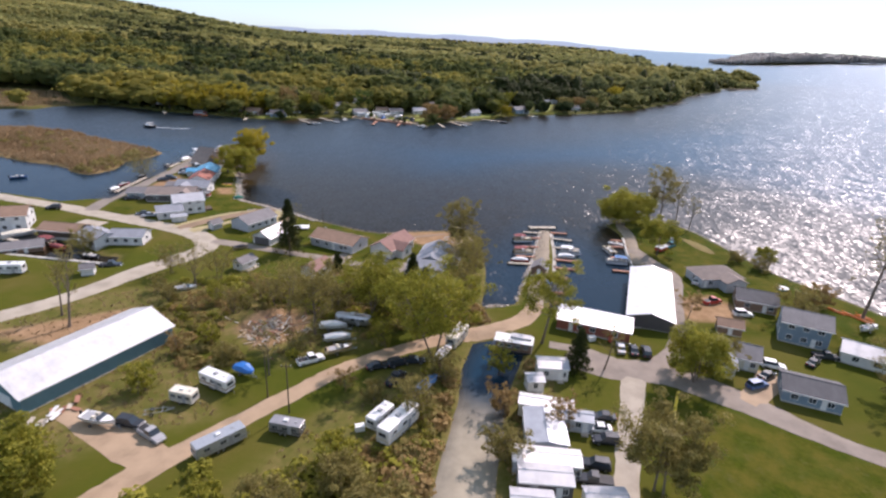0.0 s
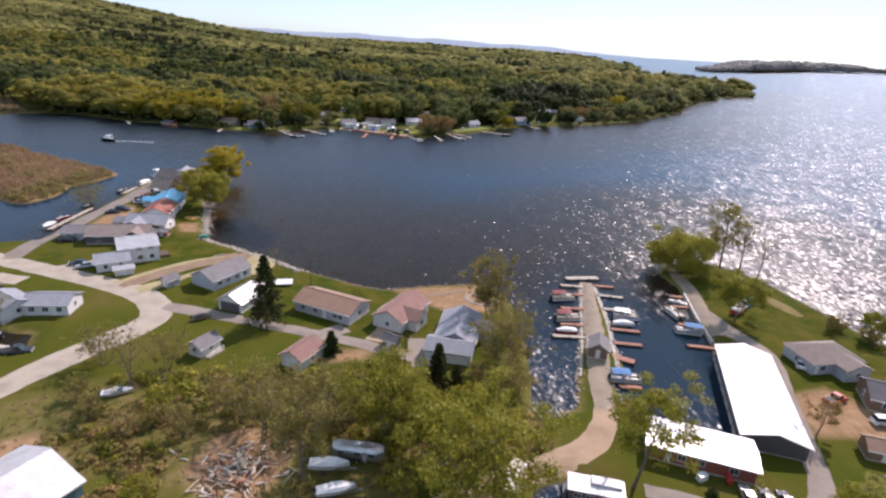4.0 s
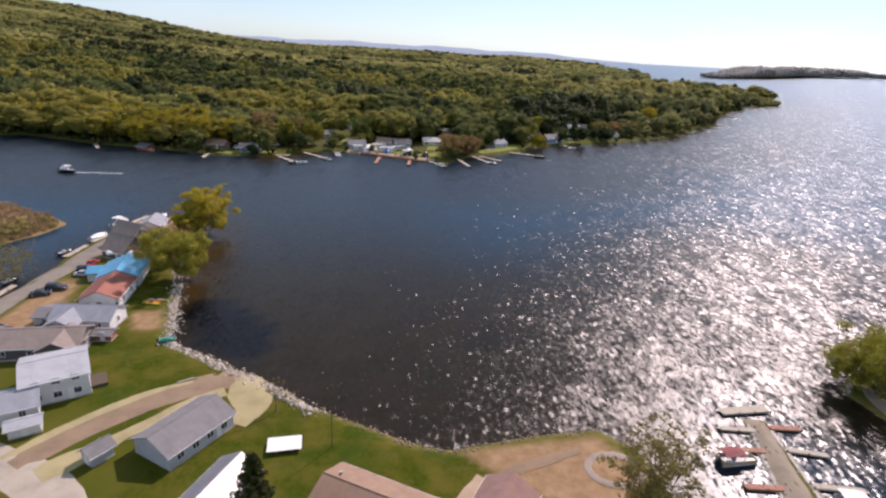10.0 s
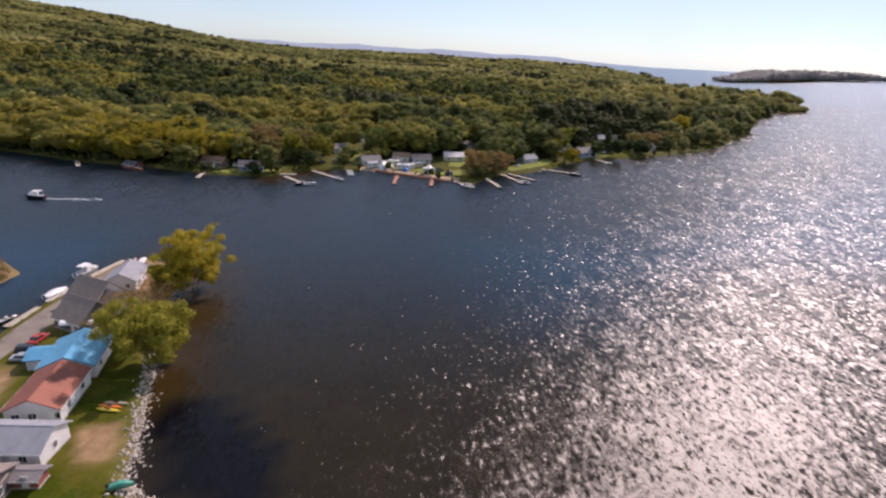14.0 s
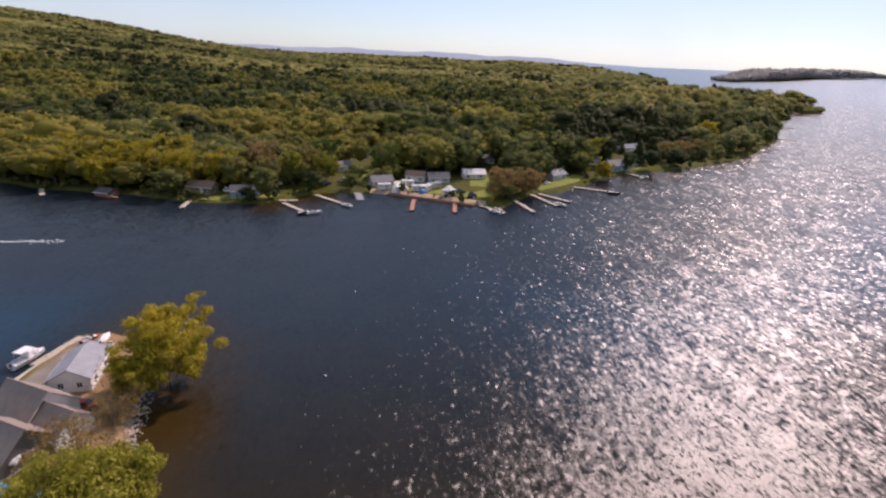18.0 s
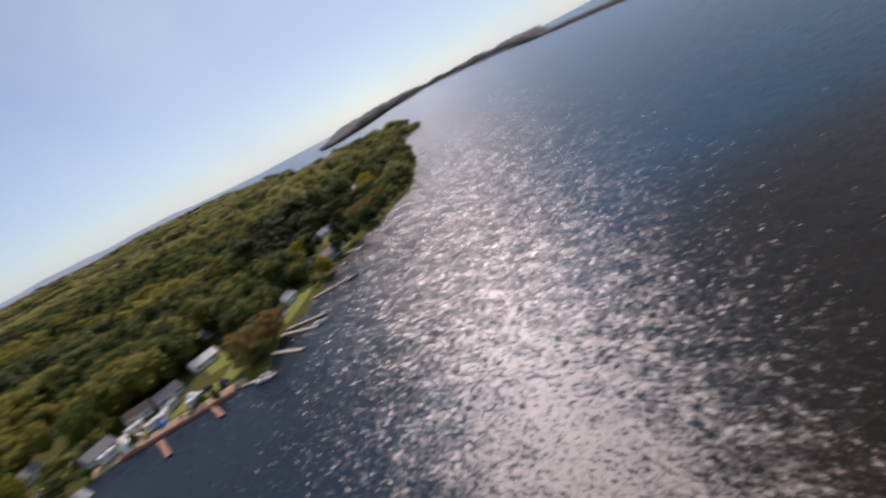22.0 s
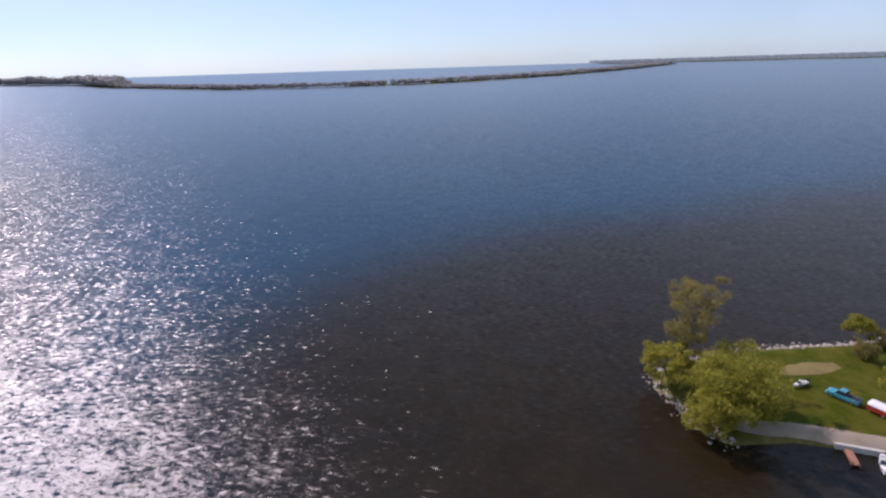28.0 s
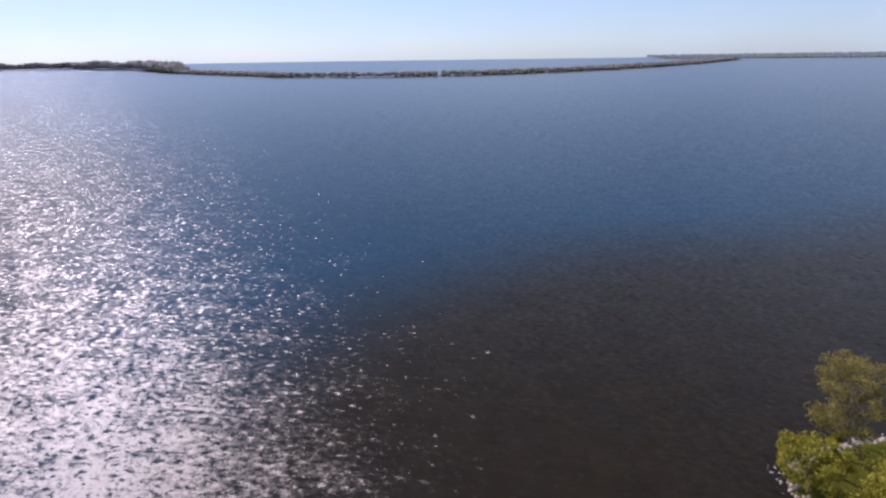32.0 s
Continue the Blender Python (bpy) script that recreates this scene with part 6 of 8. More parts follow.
car(-104.9, 272.4, 10, "redpaint", "car", "dark red car on the bare yard of the spit")
car(76.2, 145.4, 60, "white", "car", "white car beside the hip-roofed house")
camper(-110.2, 134.2, 8, 6.2, 2.4, 2.5, "white", "grey", "white travel trailer on the grass by the lane")

# docks of the basin
def dock(name, a, b, width=1.4, material="deck", z=0.55, label="", piles=True, category="dock"):
    """A timber dock from a to b: boards, edge beams, piles."""
    ax, ay = a
    bx, by = b
    l = math.hypot(bx - ax, by - ay)
    ob = thing(name, pose(ax, ay, 0, 0, 0, math.degrees(math.atan2(by - ay, bx - ax))), label, category)
    if name.startswith("far"):
        part("board", box(0, l, -width / 2, width / 2, z - 0.06, z + 0.02), material, ob)
    else:
        n = max(2, int(l / 0.6))
        plank = part("board", box(0, 0.94 * l / n, -width / 2, width / 2, z - 0.06, z + 0.01), material, ob)
        for k in range(1, n):
            more = new("board", plank.data)
            more.parent = ob
            more.location = (k * l / n, 0, 0.012 * ((k * 7) % 3))
    for s in (-1, 1):
        part("edge_beam", box(0, l, s * width / 2 - 0.06, s * width / 2 + 0.06, z - 0.28, z - 0.05), material, ob)
    if piles:
        for k in range(max(2, int(l / 3.2) + 1)):
            for s in (-1, 1):
                x_ = l * k / max(1, max(2, int(l / 3.2) + 1) - 1)
                part("post", tube([(x_, s * (width / 2 + 0.1), -3.2), (x_, s * (width / 2 + 0.1), z + 0.35)], 0.1, 6), "darkwood", ob)
    return ob


dock("timber_dock", (34.6, 190.4), (44.6, 191.6), 2.0, "deck", 0.6, "weathered timber head of the jetty dock")
for a, b, mat_, text in (((38.6, 185.0), (31.8, 185.6), "deck", "weathered timber finger dock beside the jetty"), ((37.4, 179.5), (30.6, 180.0), "reddeck", "red-brown timber finger dock beside the jetty"), ((35.4, 170.8), (28.6, 171.2), "reddeck", "red-brown timber finger dock beside the jetty"), ((33.2, 162.0), (26.4, 162.4), "reddeck", "red-brown timber finger dock beside the jetty"),
                      ((31.0, 156.0), (23.2, 156.4), "deck", "weathered timber finger dock beside the jetty"), ((41.5, 186.0), (47.4, 185.6), "reddeck", "red-brown timber finger dock beside the jetty"), ((41.0, 180.0), (47.8, 178.6), "deck", "weathered timber finger dock beside the jetty"), ((40.0, 171.5), (48.2, 170.4), "deck", "weathered timber finger dock beside the jetty"),
                      ((38.4, 160.6), (45.4, 159.6), "reddeck", "red-brown timber finger dock beside the jetty"), ((37.0, 154.0), (43.6, 153.2), "reddeck", "red-brown timber finger dock beside the jetty"), ((32.6, 136.6), (37.2, 136.2), "reddeck", "red-brown timber finger dock beside the jetty"), ((31.8, 130.2), (34.6, 131.0), "reddeck", "red-brown timber finger dock beside the jetty"),
                      ((66.2, 180.2), (61.6, 181.0), "reddeck", "red-brown finger dock by the wall"), ((65.4, 173.8), (60.0, 174.4), "reddeck", "red-brown finger dock by the wall"), ((63.2, 163.6), (57.0, 164.4), "reddeck", "red-brown finger dock by the wall"), ((60.8, 152.8), (54.6, 153.8), "reddeck", "red-brown finger dock beside the boathouse")):
    tagged(dock("finger_dock", a, b, 1.1, mat_, 0.5, text), group="finger docks")
dock("dock_corner", (34.6, 148.2), (39.2, 145.6), 1.8, "reddeck", 0.6, "broad red-brown dock corner beside the shack")
for x, y, deg, canopy, text in ((30.6, 177.2, 8, "canvas", "pontoon boat under a maroon canopy"), (29.2, 165.6, 6, "canvas", "pontoon boat with a maroon canopy and tan rails"), (44.6, 167.4, -10, "white", "white pontoon boat with a pale canopy"),
                                (58.4, 170.4, 100, "", "white pontoon boat by the wall"), (57.8, 160.6, 170, "bluecanvas", "pontoon boat with a blue canopy by the wall"), (34.8, 139.2, -4, "bluecanvas", "pontoon boat under a grey-blue canopy")):
    pontoon(x, y, deg, 6.4, canopy, text)
motorboat(27.0, 158.6, 182, 5.4, "redpaint", cover="white", label="red-hulled boat under a pale cover")
motorboat(42.6, 163.2, -6, 5.4, "white", cover="white", label="covered white boat at a finger dock")
motorboat(62.2, 176.6, 150, 5.0, "white", label="white open boat with red seats by the wall")
# along the spit and the slip
dock("dock", (-125.5, 258), (-124.6, 268), 1.6, "deck", 0.55, "weathered dock along the spit")
dock("dock", (-124.6, 271), (-121.4, 290), 1.6, "concrete", 0.55, "pale dock along the spit")
dock("dock", (-122.4, 287), (-119.4, 299), 3.2, "deck", 0.6, "broad weathered dock at the end of the spit")
dock("dock", (-127, 214), (-126.4, 238), 1.4, "deck", 0.5, "narrow dock beside the spit lane")
motorboat(-127.2, 261.5, 62, 5.0, "darkpaint", label="dark open boat beside the spit")
motorboat(-125.2, 275.6, 76, 6.6, "white", cover="white", label="white covered boat beside the spit")
motorboat(-125.4, 289.6, 76, 7.6, "white", cabin=True, label="white cabin cruiser with a hard top", name="cabin_cruiser")
motorboat(-129, 218, 80, 5.6, "white", cover="white", label="covered white boat beside the spit lane")
motorboat(-129.2, 225.5, 70, 5.2, "redpaint", label="red-and-white boat beside the spit lane")
motorboat(-128.8, 240, 70, 4.6, "darkpaint", label="dark open boat beside the reeds")
motorboat(-116.6, 296.5, 70, 4.4, "redpaint", z=1.1, label="small red boat pulled up on the spit's tip")
motorboat(-113.6, 296.8, 95, 4.6, "white", z=1.1, cover="white", label="small covered white boat pulled up on the spit's tip")
motorboat(-110.8, 293.6, 120, 4.2, "tan", z=1.1, label="small tan boat pulled up on the spit's tip")
motorboat(-175.5, 229.5, 30, 6.0, "bluepaint", label="blue-hulled boat moored in the inlet")
motorboat(-185, 362, 178, 8.0, "darkpaint", cabin=True, label="dark boat out on the channel")
bm = bmesh.new()
g = np.random.RandomState(8)
for s in range(60):
    t = s / 60 + 0.01 * g.rand()
    x, y = -181 + 20 * t, 362 + 1.6 * t + g.randn() * (0.25 + 0.7 * t)
    l = 0.5 + 0.9 * g.rand()
    add_box(bm, x - l, x + l, y - 0.12, y + 0.12, -0.1, 0.1 - 0.02 * s % 3 * 0.01, None, 0.5)
tagged(mesh_ob("wake", bm, "trim"), "thin white streak of foam behind the moving boat", "wake", kind="stuff")
dock("dock", (-150, 166.5), (-126, 158.5), 1.4, "deck", 0.5, "narrow dock along the slip")
dock("dock", (-122, 148), (-92, 144), 1.0, "concrete", 0.6, "pale edging of the slip")
motorboat(-129, 163.5, 38, 9.0, "white", cover="cream", label="large white boat under a cream cover in the slip", z=0.2)
pontoon(-118, 158.6, 160, 7.0, "canvas", "pontoon boat with a maroon canopy in the slip")
motorboat(-99, 149.0, 170, 5.4, "darkpaint", label="dark open boat in the slip")
motorboat(-112, 154.8, 165, 5.6, "redpaint", cover="canvas", label="red boat under a maroon cover in the slip")
# house boat in the canal
ob = thing("houseboat", pose(18.6, 107.0, 0, 0, 0, -14), "dark houseboat with a pale flat roof moored in the canal", "houseboat")
part("hull", box(-4.6, 4.6, -1.9, 1.9, -0.5, 0.6, 0.1), "darkpaint", ob)
cab = part("cabin", box(-3.6, 4.2, -1.6, 1.6, 0.6, 2.7, 0.05), "brown_sid", ob)
part("roof", box(-4.0, 4.5, -1.9, 1.9, 2.7, 2.85, 0.04), "white", ob)
part("upper_deck", box(-0.5, 4.0, -0.2, 1.6, 2.85, 3.3, 0.05), "white_roof", ob)
for k in (-2.4, -0.6, 1.2, 3.0):
    add_window(cab, k, -1.6, 1.75, 1.0, 0.7, 0)
for k in (-4.4, -1.5, 1.5, 4.4):
    part("rail_post", tube([(k, -1.85, 0.6), (k, -1.85, 1.5)], 0.03), "alu", ob)


# ---- near trees ----
def leaf_cards(rng, centres, radii, count, size, flat=0.75):
    """Small bent leaf sprays filling clumps round centres."""
    k = rng.randint(len(centres), size=count)
    d = rng.randn(count, 3)
    d /= np.linalg.norm(d, axis=1)[:, None]
    c = centres[k] + d * radii[k][:, None] * (rng.rand(count, 1) ** 0.45) * np.array([1, 1, flat])
    a, b = np.cross(d, rng.randn(count, 3)) + 0.4 * rng.randn(count, 3), rng.randn(count, 3)
    a /= np.linalg.norm(a, axis=1)[:, None]
    b = np.cross(d, a) + 0.4 * b
    b -= (a * b).sum(1)[:, None] * a
    b /= np.linalg.norm(b, axis=1)[:, None]
    s = size * (0.6 + 0.8 * rng.rand(count, 1))
    v = np.stack([c - a * s, c + b * s * 0.55, c + a * s, c - b * s * 0.55 + np.array([0, 0, -0.3]) * s], 1).reshape(-1, 3)
    f = np.arange(4 * count).reshape(-1, 4)
    return v, f, np.repeat(k / max(1, len(centres) - 1) * 0.3 + 0.7 * rng.rand(count) * 0.6 + 0.1, 4)


def tree(x, y, h, r, leaf="spring", label="", leaves=1500, seed=0, clear=0.28, spread=1.0, size=0.33, name="tree", category="tree", stems=1, tone=0.0, weep=0.0):
    """A broad tree: tapered trunk, limbs, twigs, and a crown of many small sprays with gaps."""
    rng = np.random.RandomState(seed * 31 + int(h * 10) + int(abs(x) * 7))
    ob = thing(name, pose(x, y, max(ground_z(x, y), 0.0) - 0.15), label, category)
    bm = bmesh.new()
    tips = []
    for s in range(stems):
        lean = rng.randn(2) * (0.05 if stems == 1 else 0.16)
        base = Vector((*(rng.randn(2) * 0.5 * (stems > 1)), 0))
        trunk = [base + Vector((lean[0] * h * t + 0.12 * math.sin(5 * t + s), lean[1] * h * t, h * t)) for t in (0, 0.06, 0.3, 0.55, 0.8)]
        r0 = (0.013 * h + 0.04) / stems ** 0.4
        add_tube(bm, trunk, [r0 * 1.35, r0, r0 * 0.8, r0 * 0.5, r0 * 0.18], 7)
        limbs = int(9 + h * 0.3)
        for k in range(limbs):
            t = clear + (0.8 - clear) * (k + 0.5 * rng.rand()) / limbs
            a = k * 2.4 + rng.rand()
            i = min(3, int(np.searchsorted((0.06, 0.3, 0.55, 0.8), t)))
            t0, t1 = (0, 0.06, 0.3, 0.55, 0.8)[i], (0, 0.06, 0.3, 0.55, 0.8)[i + 1] if i < 4 else 0.8
            p0 = trunk[i].lerp(trunk[i + 1], (t - t0) / max(t1 - t0, 0.01))
            reach = r * spread * (0.55 + 0.5 * rng.rand()) * (1.0 - 0.45 * abs(t - 0.5))
            up = h * (0.10 + 0.16 * rng.rand()) * (1.1 if t < 0.6 else 1.3)
            p2 = p0 + Vector((math.cos(a) * reach, math.sin(a) * reach, min(up, h - p0.z)))
            p1 = p0.lerp(p2, 0.5) + Vector((0, 0, -0.08 * reach + 0.1 * rng.randn()))
            rr = r0 * 0.42 * (1 - 0.5 * t)
            add_tube(bm, [p0, p1, p2], [rr, rr * 0.6, rr * 0.15], 5)
            tips += [(p2, 0.9), (p1.lerp(p2, 0.45), 1.0)]
            for q in range(3):
                w = p1.lerp(p2, rng.rand() * 0.8)
                e = w + Vector(rng.randn(3) * reach * 0.28) + Vector((0, 0, h * 0.04))
                add_tube(bm, [w, e], [rr * 0.35, rr * 0.08], 4)
                tips.append((e, 0.8))
        tips.append((trunk[-1] + Vector((0, 0, h * 0.12)), 1.0))
    part("trunk", bm, "bark", ob)
    c = np.array([tuple(p_) for p_, _ in tips])
    rad = np.array([k for _, k in tips]) * r * 0.27 * (0.7 + 0.6 * rng.rand(len(tips)))
    if weep:
        low = c.copy()
        low[:, 2] -= weep * (0.4 + rng.rand(len(c)))
        c, rad = np.r_[c, low], np.r_[rad, rad * 0.9]
    if leaf in ("spring", "gold") and leaves > 1000:
        n = int(14 + r * 2.2)
        d = rng.randn(n, 3)
        d /= np.linalg.norm(d, axis=1)[:, None]
        d[:, 2] = np.where(d[:, 2] < -0.3, -d[:, 2], d[:, 2])
        c = np.r_[c[rng.rand(len(c)) < 0.45], np.array([0, 0, h * 0.60]) + d * np.array([r * 0.70, r * 0.70, h * 0.27])]
        rad = np.r_[np.full(len(c) - n, r * 0.20), r * (0.22 + 0.14 * rng.rand(n))]
        leaves = int(leaves * 3.4)
        v, f, tn = leaf_cards(rng, c, rad, leaves, size * 0.62)
    else:
        v, f, tn = leaf_cards(rng, c, rad * 0.85, int(leaves * 2.6), size * 0.6)
    v[:, 2] = np.minimum(v[:, 2], h * 1.03)
    crown = new("crown", fast_mesh("crown", v, f, leaf, np.clip(tn + tone, 0, 1)))
    crown.parent = ob
    return ob


def conifer(x, y, h, r, label, seed=0, thin=1.0):
    """A spruce: whorls of drooping boughs clad in needle sprays."""
    rng = np.random.RandomState(seed + 77)
    ob = thing("spruce", pose(x, y, ground_z(x, y) - 0.1), label, "tree")
    bm = bmesh.new()
    add_tube(bm, [(0, 0, 0), (0, 0, h * 0.5), (0, 0, h * 0.97)], [0.018 * h + 0.05, 0.011 * h, 0.02], 6)
    cs, rs = [], []
    n = int(h * 1.7)
    for k in range(n):
        t = 0.09 + 0.88 * k / n
        for q in range(6):
            a = q * 1.047 + k * 0.6 + 0.3 * rng.randn()
            reach = r * (1 - t) ** 0.8 * (0.7 + 0.45 * rng.rand())
            e = Vector((math.cos(a) * reach, math.sin(a) * reach, h * t - 0.16 * reach))
            add_tube(bm, [(0, 0, h * t), e], [0.035, 0.012], 3)
            for u in (0.4, 0.7, 0.98):
                cs.append((e.x * u, e.y * u, h * t - 0.16 * reach * u * u))
                rs.append(0.16 * r * (1 - t) + 0.22)
    part("trunk", bm, "bark", ob)
    v, f, tn = leaf_cards(rng, np.array(cs), np.array(rs), int(len(cs) * 15 * thin), 0.24, 0.6)
    crown = new("crown", fast_mesh("crown", v, f, "needle", tn))
    crown.parent = ob
    return ob


# willows and big trees along the spit
tree(-93.2, 281.5, 15.5, 7.6, "gold", "great golden willow in catkin at the spit's end", 8000, 1, 0.12, 1.0, 0.40, "willow", stems=3, tone=0.2)
tree(-97.8, 276.8, 9.5, 4.8, "gold", "lower golden willow beside the great one", 3600, 2, 0.12, 1.0, 0.38, "willow", stems=3, tone=0.1)
tree(-87.0, 243.0, 15.0, 8.0, "spring", "broad green tree beside the bay", 7500, 3, 0.12, 1.0, 0.38, stems=2, tone=0.2)
tree(-95.5, 250.5, 11.0, 6.4, "bud", "half-leafed brown tree by the cottages", 2600, 4, 0.18, 1.0, 0.32, stems=3)
tree(-97.5, 268.0, 6.5, 4.2, "bud", "bare brown thicket tree behind the boulders", 700, 61, 0.1, 1.1, 0.28, stems=4)
tree(-100.5, 276.0, 7.0, 4.0, "bud", "bare brown shrub under the willows", 600, 62, 0.1, 1.1, 0.28, stems=4)
tree(-132.0, 246.0, 9.0, 6.0, "olive", "thin bare tree standing in the reeds", 700, 5, 0.2, 1.1, 0.3, stems=3)
tree(-128.5, 239.0, 7.0, 4.5, "olive", "thin budding tree beside the inlet", 500, 6, 0.2, 1.1, 0.3, stems=3)
# east peninsula
tree(71.5, 196.5, 13.0, 8.6, "spring", "broad round willow at the peninsula's tip", 7500, 7, 0.12, 1.0, 0.32, "willow", stems=3, weep=1.5, tone=0.25)
tree(66.8, 201.2, 9.5, 5.0, "spring", "low willow leaning over the water", 3000, 8, 0.12, 1.0, 0.3, "willow", stems=2, weep=1.2, tone=0.3)
tree(82.0, 206.0, 9.5, 5.2, "spring", "bright round young willow by the lake", 2000, 9, 0.15, 1.0, 0.36, "willow", stems=2, tone=0.35)
tree(86.5, 201.5, 21.5, 7.2, "olive", "tall thin poplar with opening leaves", 3600, 10, 0.2, 0.85, 0.3, "poplar", tone=0.2)
tree(91.5, 199.0, 18.0, 4.0, "olive", "slender bare poplar by the lake wall", 420, 11, 0.3, 0.8, 0.3, "poplar")
tree(95.0, 195.0, 13.5, 3.4, "olive", "slender leafless tree by the lake wall", 200, 12, 0.3, 0.9, 0.28)
tree(72.4, 166.0, 12.0, 7.0, "spring", "rounded tree on the lawn with fresh leaves", 3000, 13, 0.25, 1.0, 0.36)
tree(104.0, 160.0, 7.2, 3.8, "spring", "small round tree by the lake wall", 1200, 14, 0.25, 1.0, 0.32)
tree(129.5, 119.0, 23.0, 10.0, "olive", "tall spreading tree with opening leaves by the lake", 2600, 15, 0.2, 1.0, 0.4, stems=2)
tree(111.0, 126.0, 27.0, 6.5, "olive", "very tall leafless tree above the lake shore", 700, 16, 0.35, 1.0, 0.32)
tree(102.5, 131.5, 6.8, 3.8, "bud", "russet shrub tree beside the cottages", 1500, 17, 0.1, 1.0, 0.32, stems=2)
tree(54.6, 95.6, 11.5, 6.8, "spring", "leafy round tree over the gravel lane", 4600, 18, 0.06, 1.0, 0.34, stems=3, tone=0.1)
tree(60.5, 99.0, 9.0, 4.0, "olive", "small budding tree by the cottage", 700, 19, 0.25)
tree(35.5, 65.0, 16.0, 7.0, "olive", "big tree with opening leaves on the lawn", 5600, 20, 0.2, 1.0, 0.34, stems=2)
tree(82.0, 62.0, 15.0, 7.5, "bud", "russet budding tree near the lane", 1300, 21, 0.2, 1.0, 0.36)
tree(64.0, 122.0, 8.0, 3.2, "bud", "slim russet budding tree by the lane", 500, 22, 0.3, 1.0, 0.3)
tree(36.8, 98.8, 11.0, 2.6, "olive", "slim leafless tree by the turning place", 160, 23, 0.4, 0.9, 0.28)
tree(92.5, 92.0, 10.0, 6.0, "olive", "budding tree beside the white house", 1200, 24, 0.2, 1.0, 0.34)
tree(93.0, 124.0, 9.0, 5.0, "olive", "rounded budding tree between the cottages", 1700, 63, 0.12, 1.0, 0.32, stems=2)
tree(97.5, 163.0, 4.0, 2.6, "olive", "low shrub tree by the lake wall", 900, 64, 0.05, 1.0, 0.3, stems=3)
tree(101.0, 155.5, 4.4, 2.8, "olive", "low shrub tree beside the lake wall", 900, 65, 0.05, 1.0, 0.3, stems=3)
conifer(30.9, 98.4, 10.5, 3.2, "dark spruce beside the turning place", 1)
tree(23.2, 80.6, 6.0, 3.0, "bud", "brown budding bush tree between mobile homes", 700, 25, 0.15, 1.0, 0.3, stems=2)
# canal and jetty
tree(25.4, 108.5, 19.0, 6.8, "spring", "tall tree with sparse yellow-green leaves by the jetty", 2300, 26, 0.35, 1.0, 0.34)
tree(0.5, 101.5, 19.0, 9.2, "spring", "great spreading tree with yellow-green leaves", 4200, 27, 0.22, 1.0, 0.38, stems=2, tone=0.05)
tree(9.2, 160.5, 17.0, 5.6, "olive", "tall dense grey-green poplar at the basin's edge", 3300, 28, 0.12, 0.8, 0.34, "poplar", stems=3)
tree(9.0, 138.5, 14.5, 5.8, "olive", "half-leafed tree at the basin's edge", 1700, 29, 0.2, 1.0, 0.34, stems=2)
tree(11.5, 146.0, 12.0, 4.5, "olive", "thin budding tree at the basin's edge", 900, 30, 0.2, 1.0, 0.32, stems=2)
tree(8.0, 128.5, 11.0, 5.0, "olive", "thin tree with opening leaves at the basin's edge", 1300, 31, 0.2, 1.0, 0.34, stems=2)
# the wooded middle
tree(-14.0, 118.5, 14.5, 8.0, "spring", "leafy yellow-green tree in the thicket", 3200, 32, 0.18, 1.0, 0.38, stems=2)
tree(-5.0, 112.5, 13.5, 6.5, "spring", "leafy tree above the boat yard", 2600, 33, 0.18, 1.0, 0.38, stems=2)
tree(-25.4, 108.5, 17.5, 6.5, "olive", "tall budding tree beside the parked boats", 1700, 34, 0.3, 1.0, 0.34)
tree(-34.0, 117.0, 13.0, 5.0, "olive", "budding tree in the thicket", 600, 35, 0.2, 1.0, 0.34, stems=2)
tree(-24.0, 121.5, 11.0, 6.0, "olive", "budding tree in the thicket behind the trailers", 1200, 36, 0.15, 1.0, 0.38, stems=2, tone=0.1)
tree(-38.5, 122.5, 9.5, 6.5, "olive", "broad thin budding tree behind the cottages", 700, 37, 0.15, 1.0, 0.38, stems=2, tone=0.08)
tree(2.8, 121.5, 9.0, 5.2, "spring", "leafy round tree near the basin", 2000, 38, 0.15, 1.0, 0.38, stems=2, tone=0.1)
tree(-8.0, 124.0, 8.0, 4.6, "spring", "leafy low tree behind the cottages", 1600, 39, 0.15, 1.0, 0.36, stems=2)
conifer(-4.8, 129.2, 13.0, 3.4, "dark spruce at the edge of the thicket", 2)
conifer(-1.5, 126.2, 10.5, 3.0, "dark spruce in the thicket", 3)
conifer(-43.2, 157.0, 17.5, 5.0, "tall dark spruce beside the garage", 4)
conifer(-26.6, 144.6, 6.0, 2.2, "small dense dark evergreen by the lane", 5)
conifer(-17.9, 134.2, 5.6, 2.5, "low dark evergreen on the lawn", 6)
tree(-60.3, 130.6, 12.5, 4.2, "olive", "thin leafless tree beside the upturned boat", 350, 40, 0.25, 1.0, 0.3, stems=2)
tree(-57.0, 136.5, 8.0, 3.6, "olive", "budding tree beside the lane", 600, 41, 0.2, 1.0, 0.3, stems=2)
tree(-79.4, 108.2, 19.5, 3.2, "olive", "very tall thin bare tree beside the lane", 320, 42, 0.35, 0.9, 0.3)
tree(-84.0, 113.0, 14.0, 2.4, "olive", "thin bare tree beside the lane", 120, 43, 0.4, 0.9, 0.28)
tree(-71.0, 139.0, 8.5, 4.0, "olive", "budding tree at the bend of the lane", 700, 44, 0.15, 1.0, 0.32, stems=3)
tree(-48.4, 187.6, 6.5, 2.2, "olive", "small bare tree by the shore", 60, 45, 0.3, 1.0, 0.25)
tree(-103.0, 152.0, 8.0, 4.6, "olive", "budding tree by the slip", 900, 46, 0.15, 1.0, 0.32, stems=2)
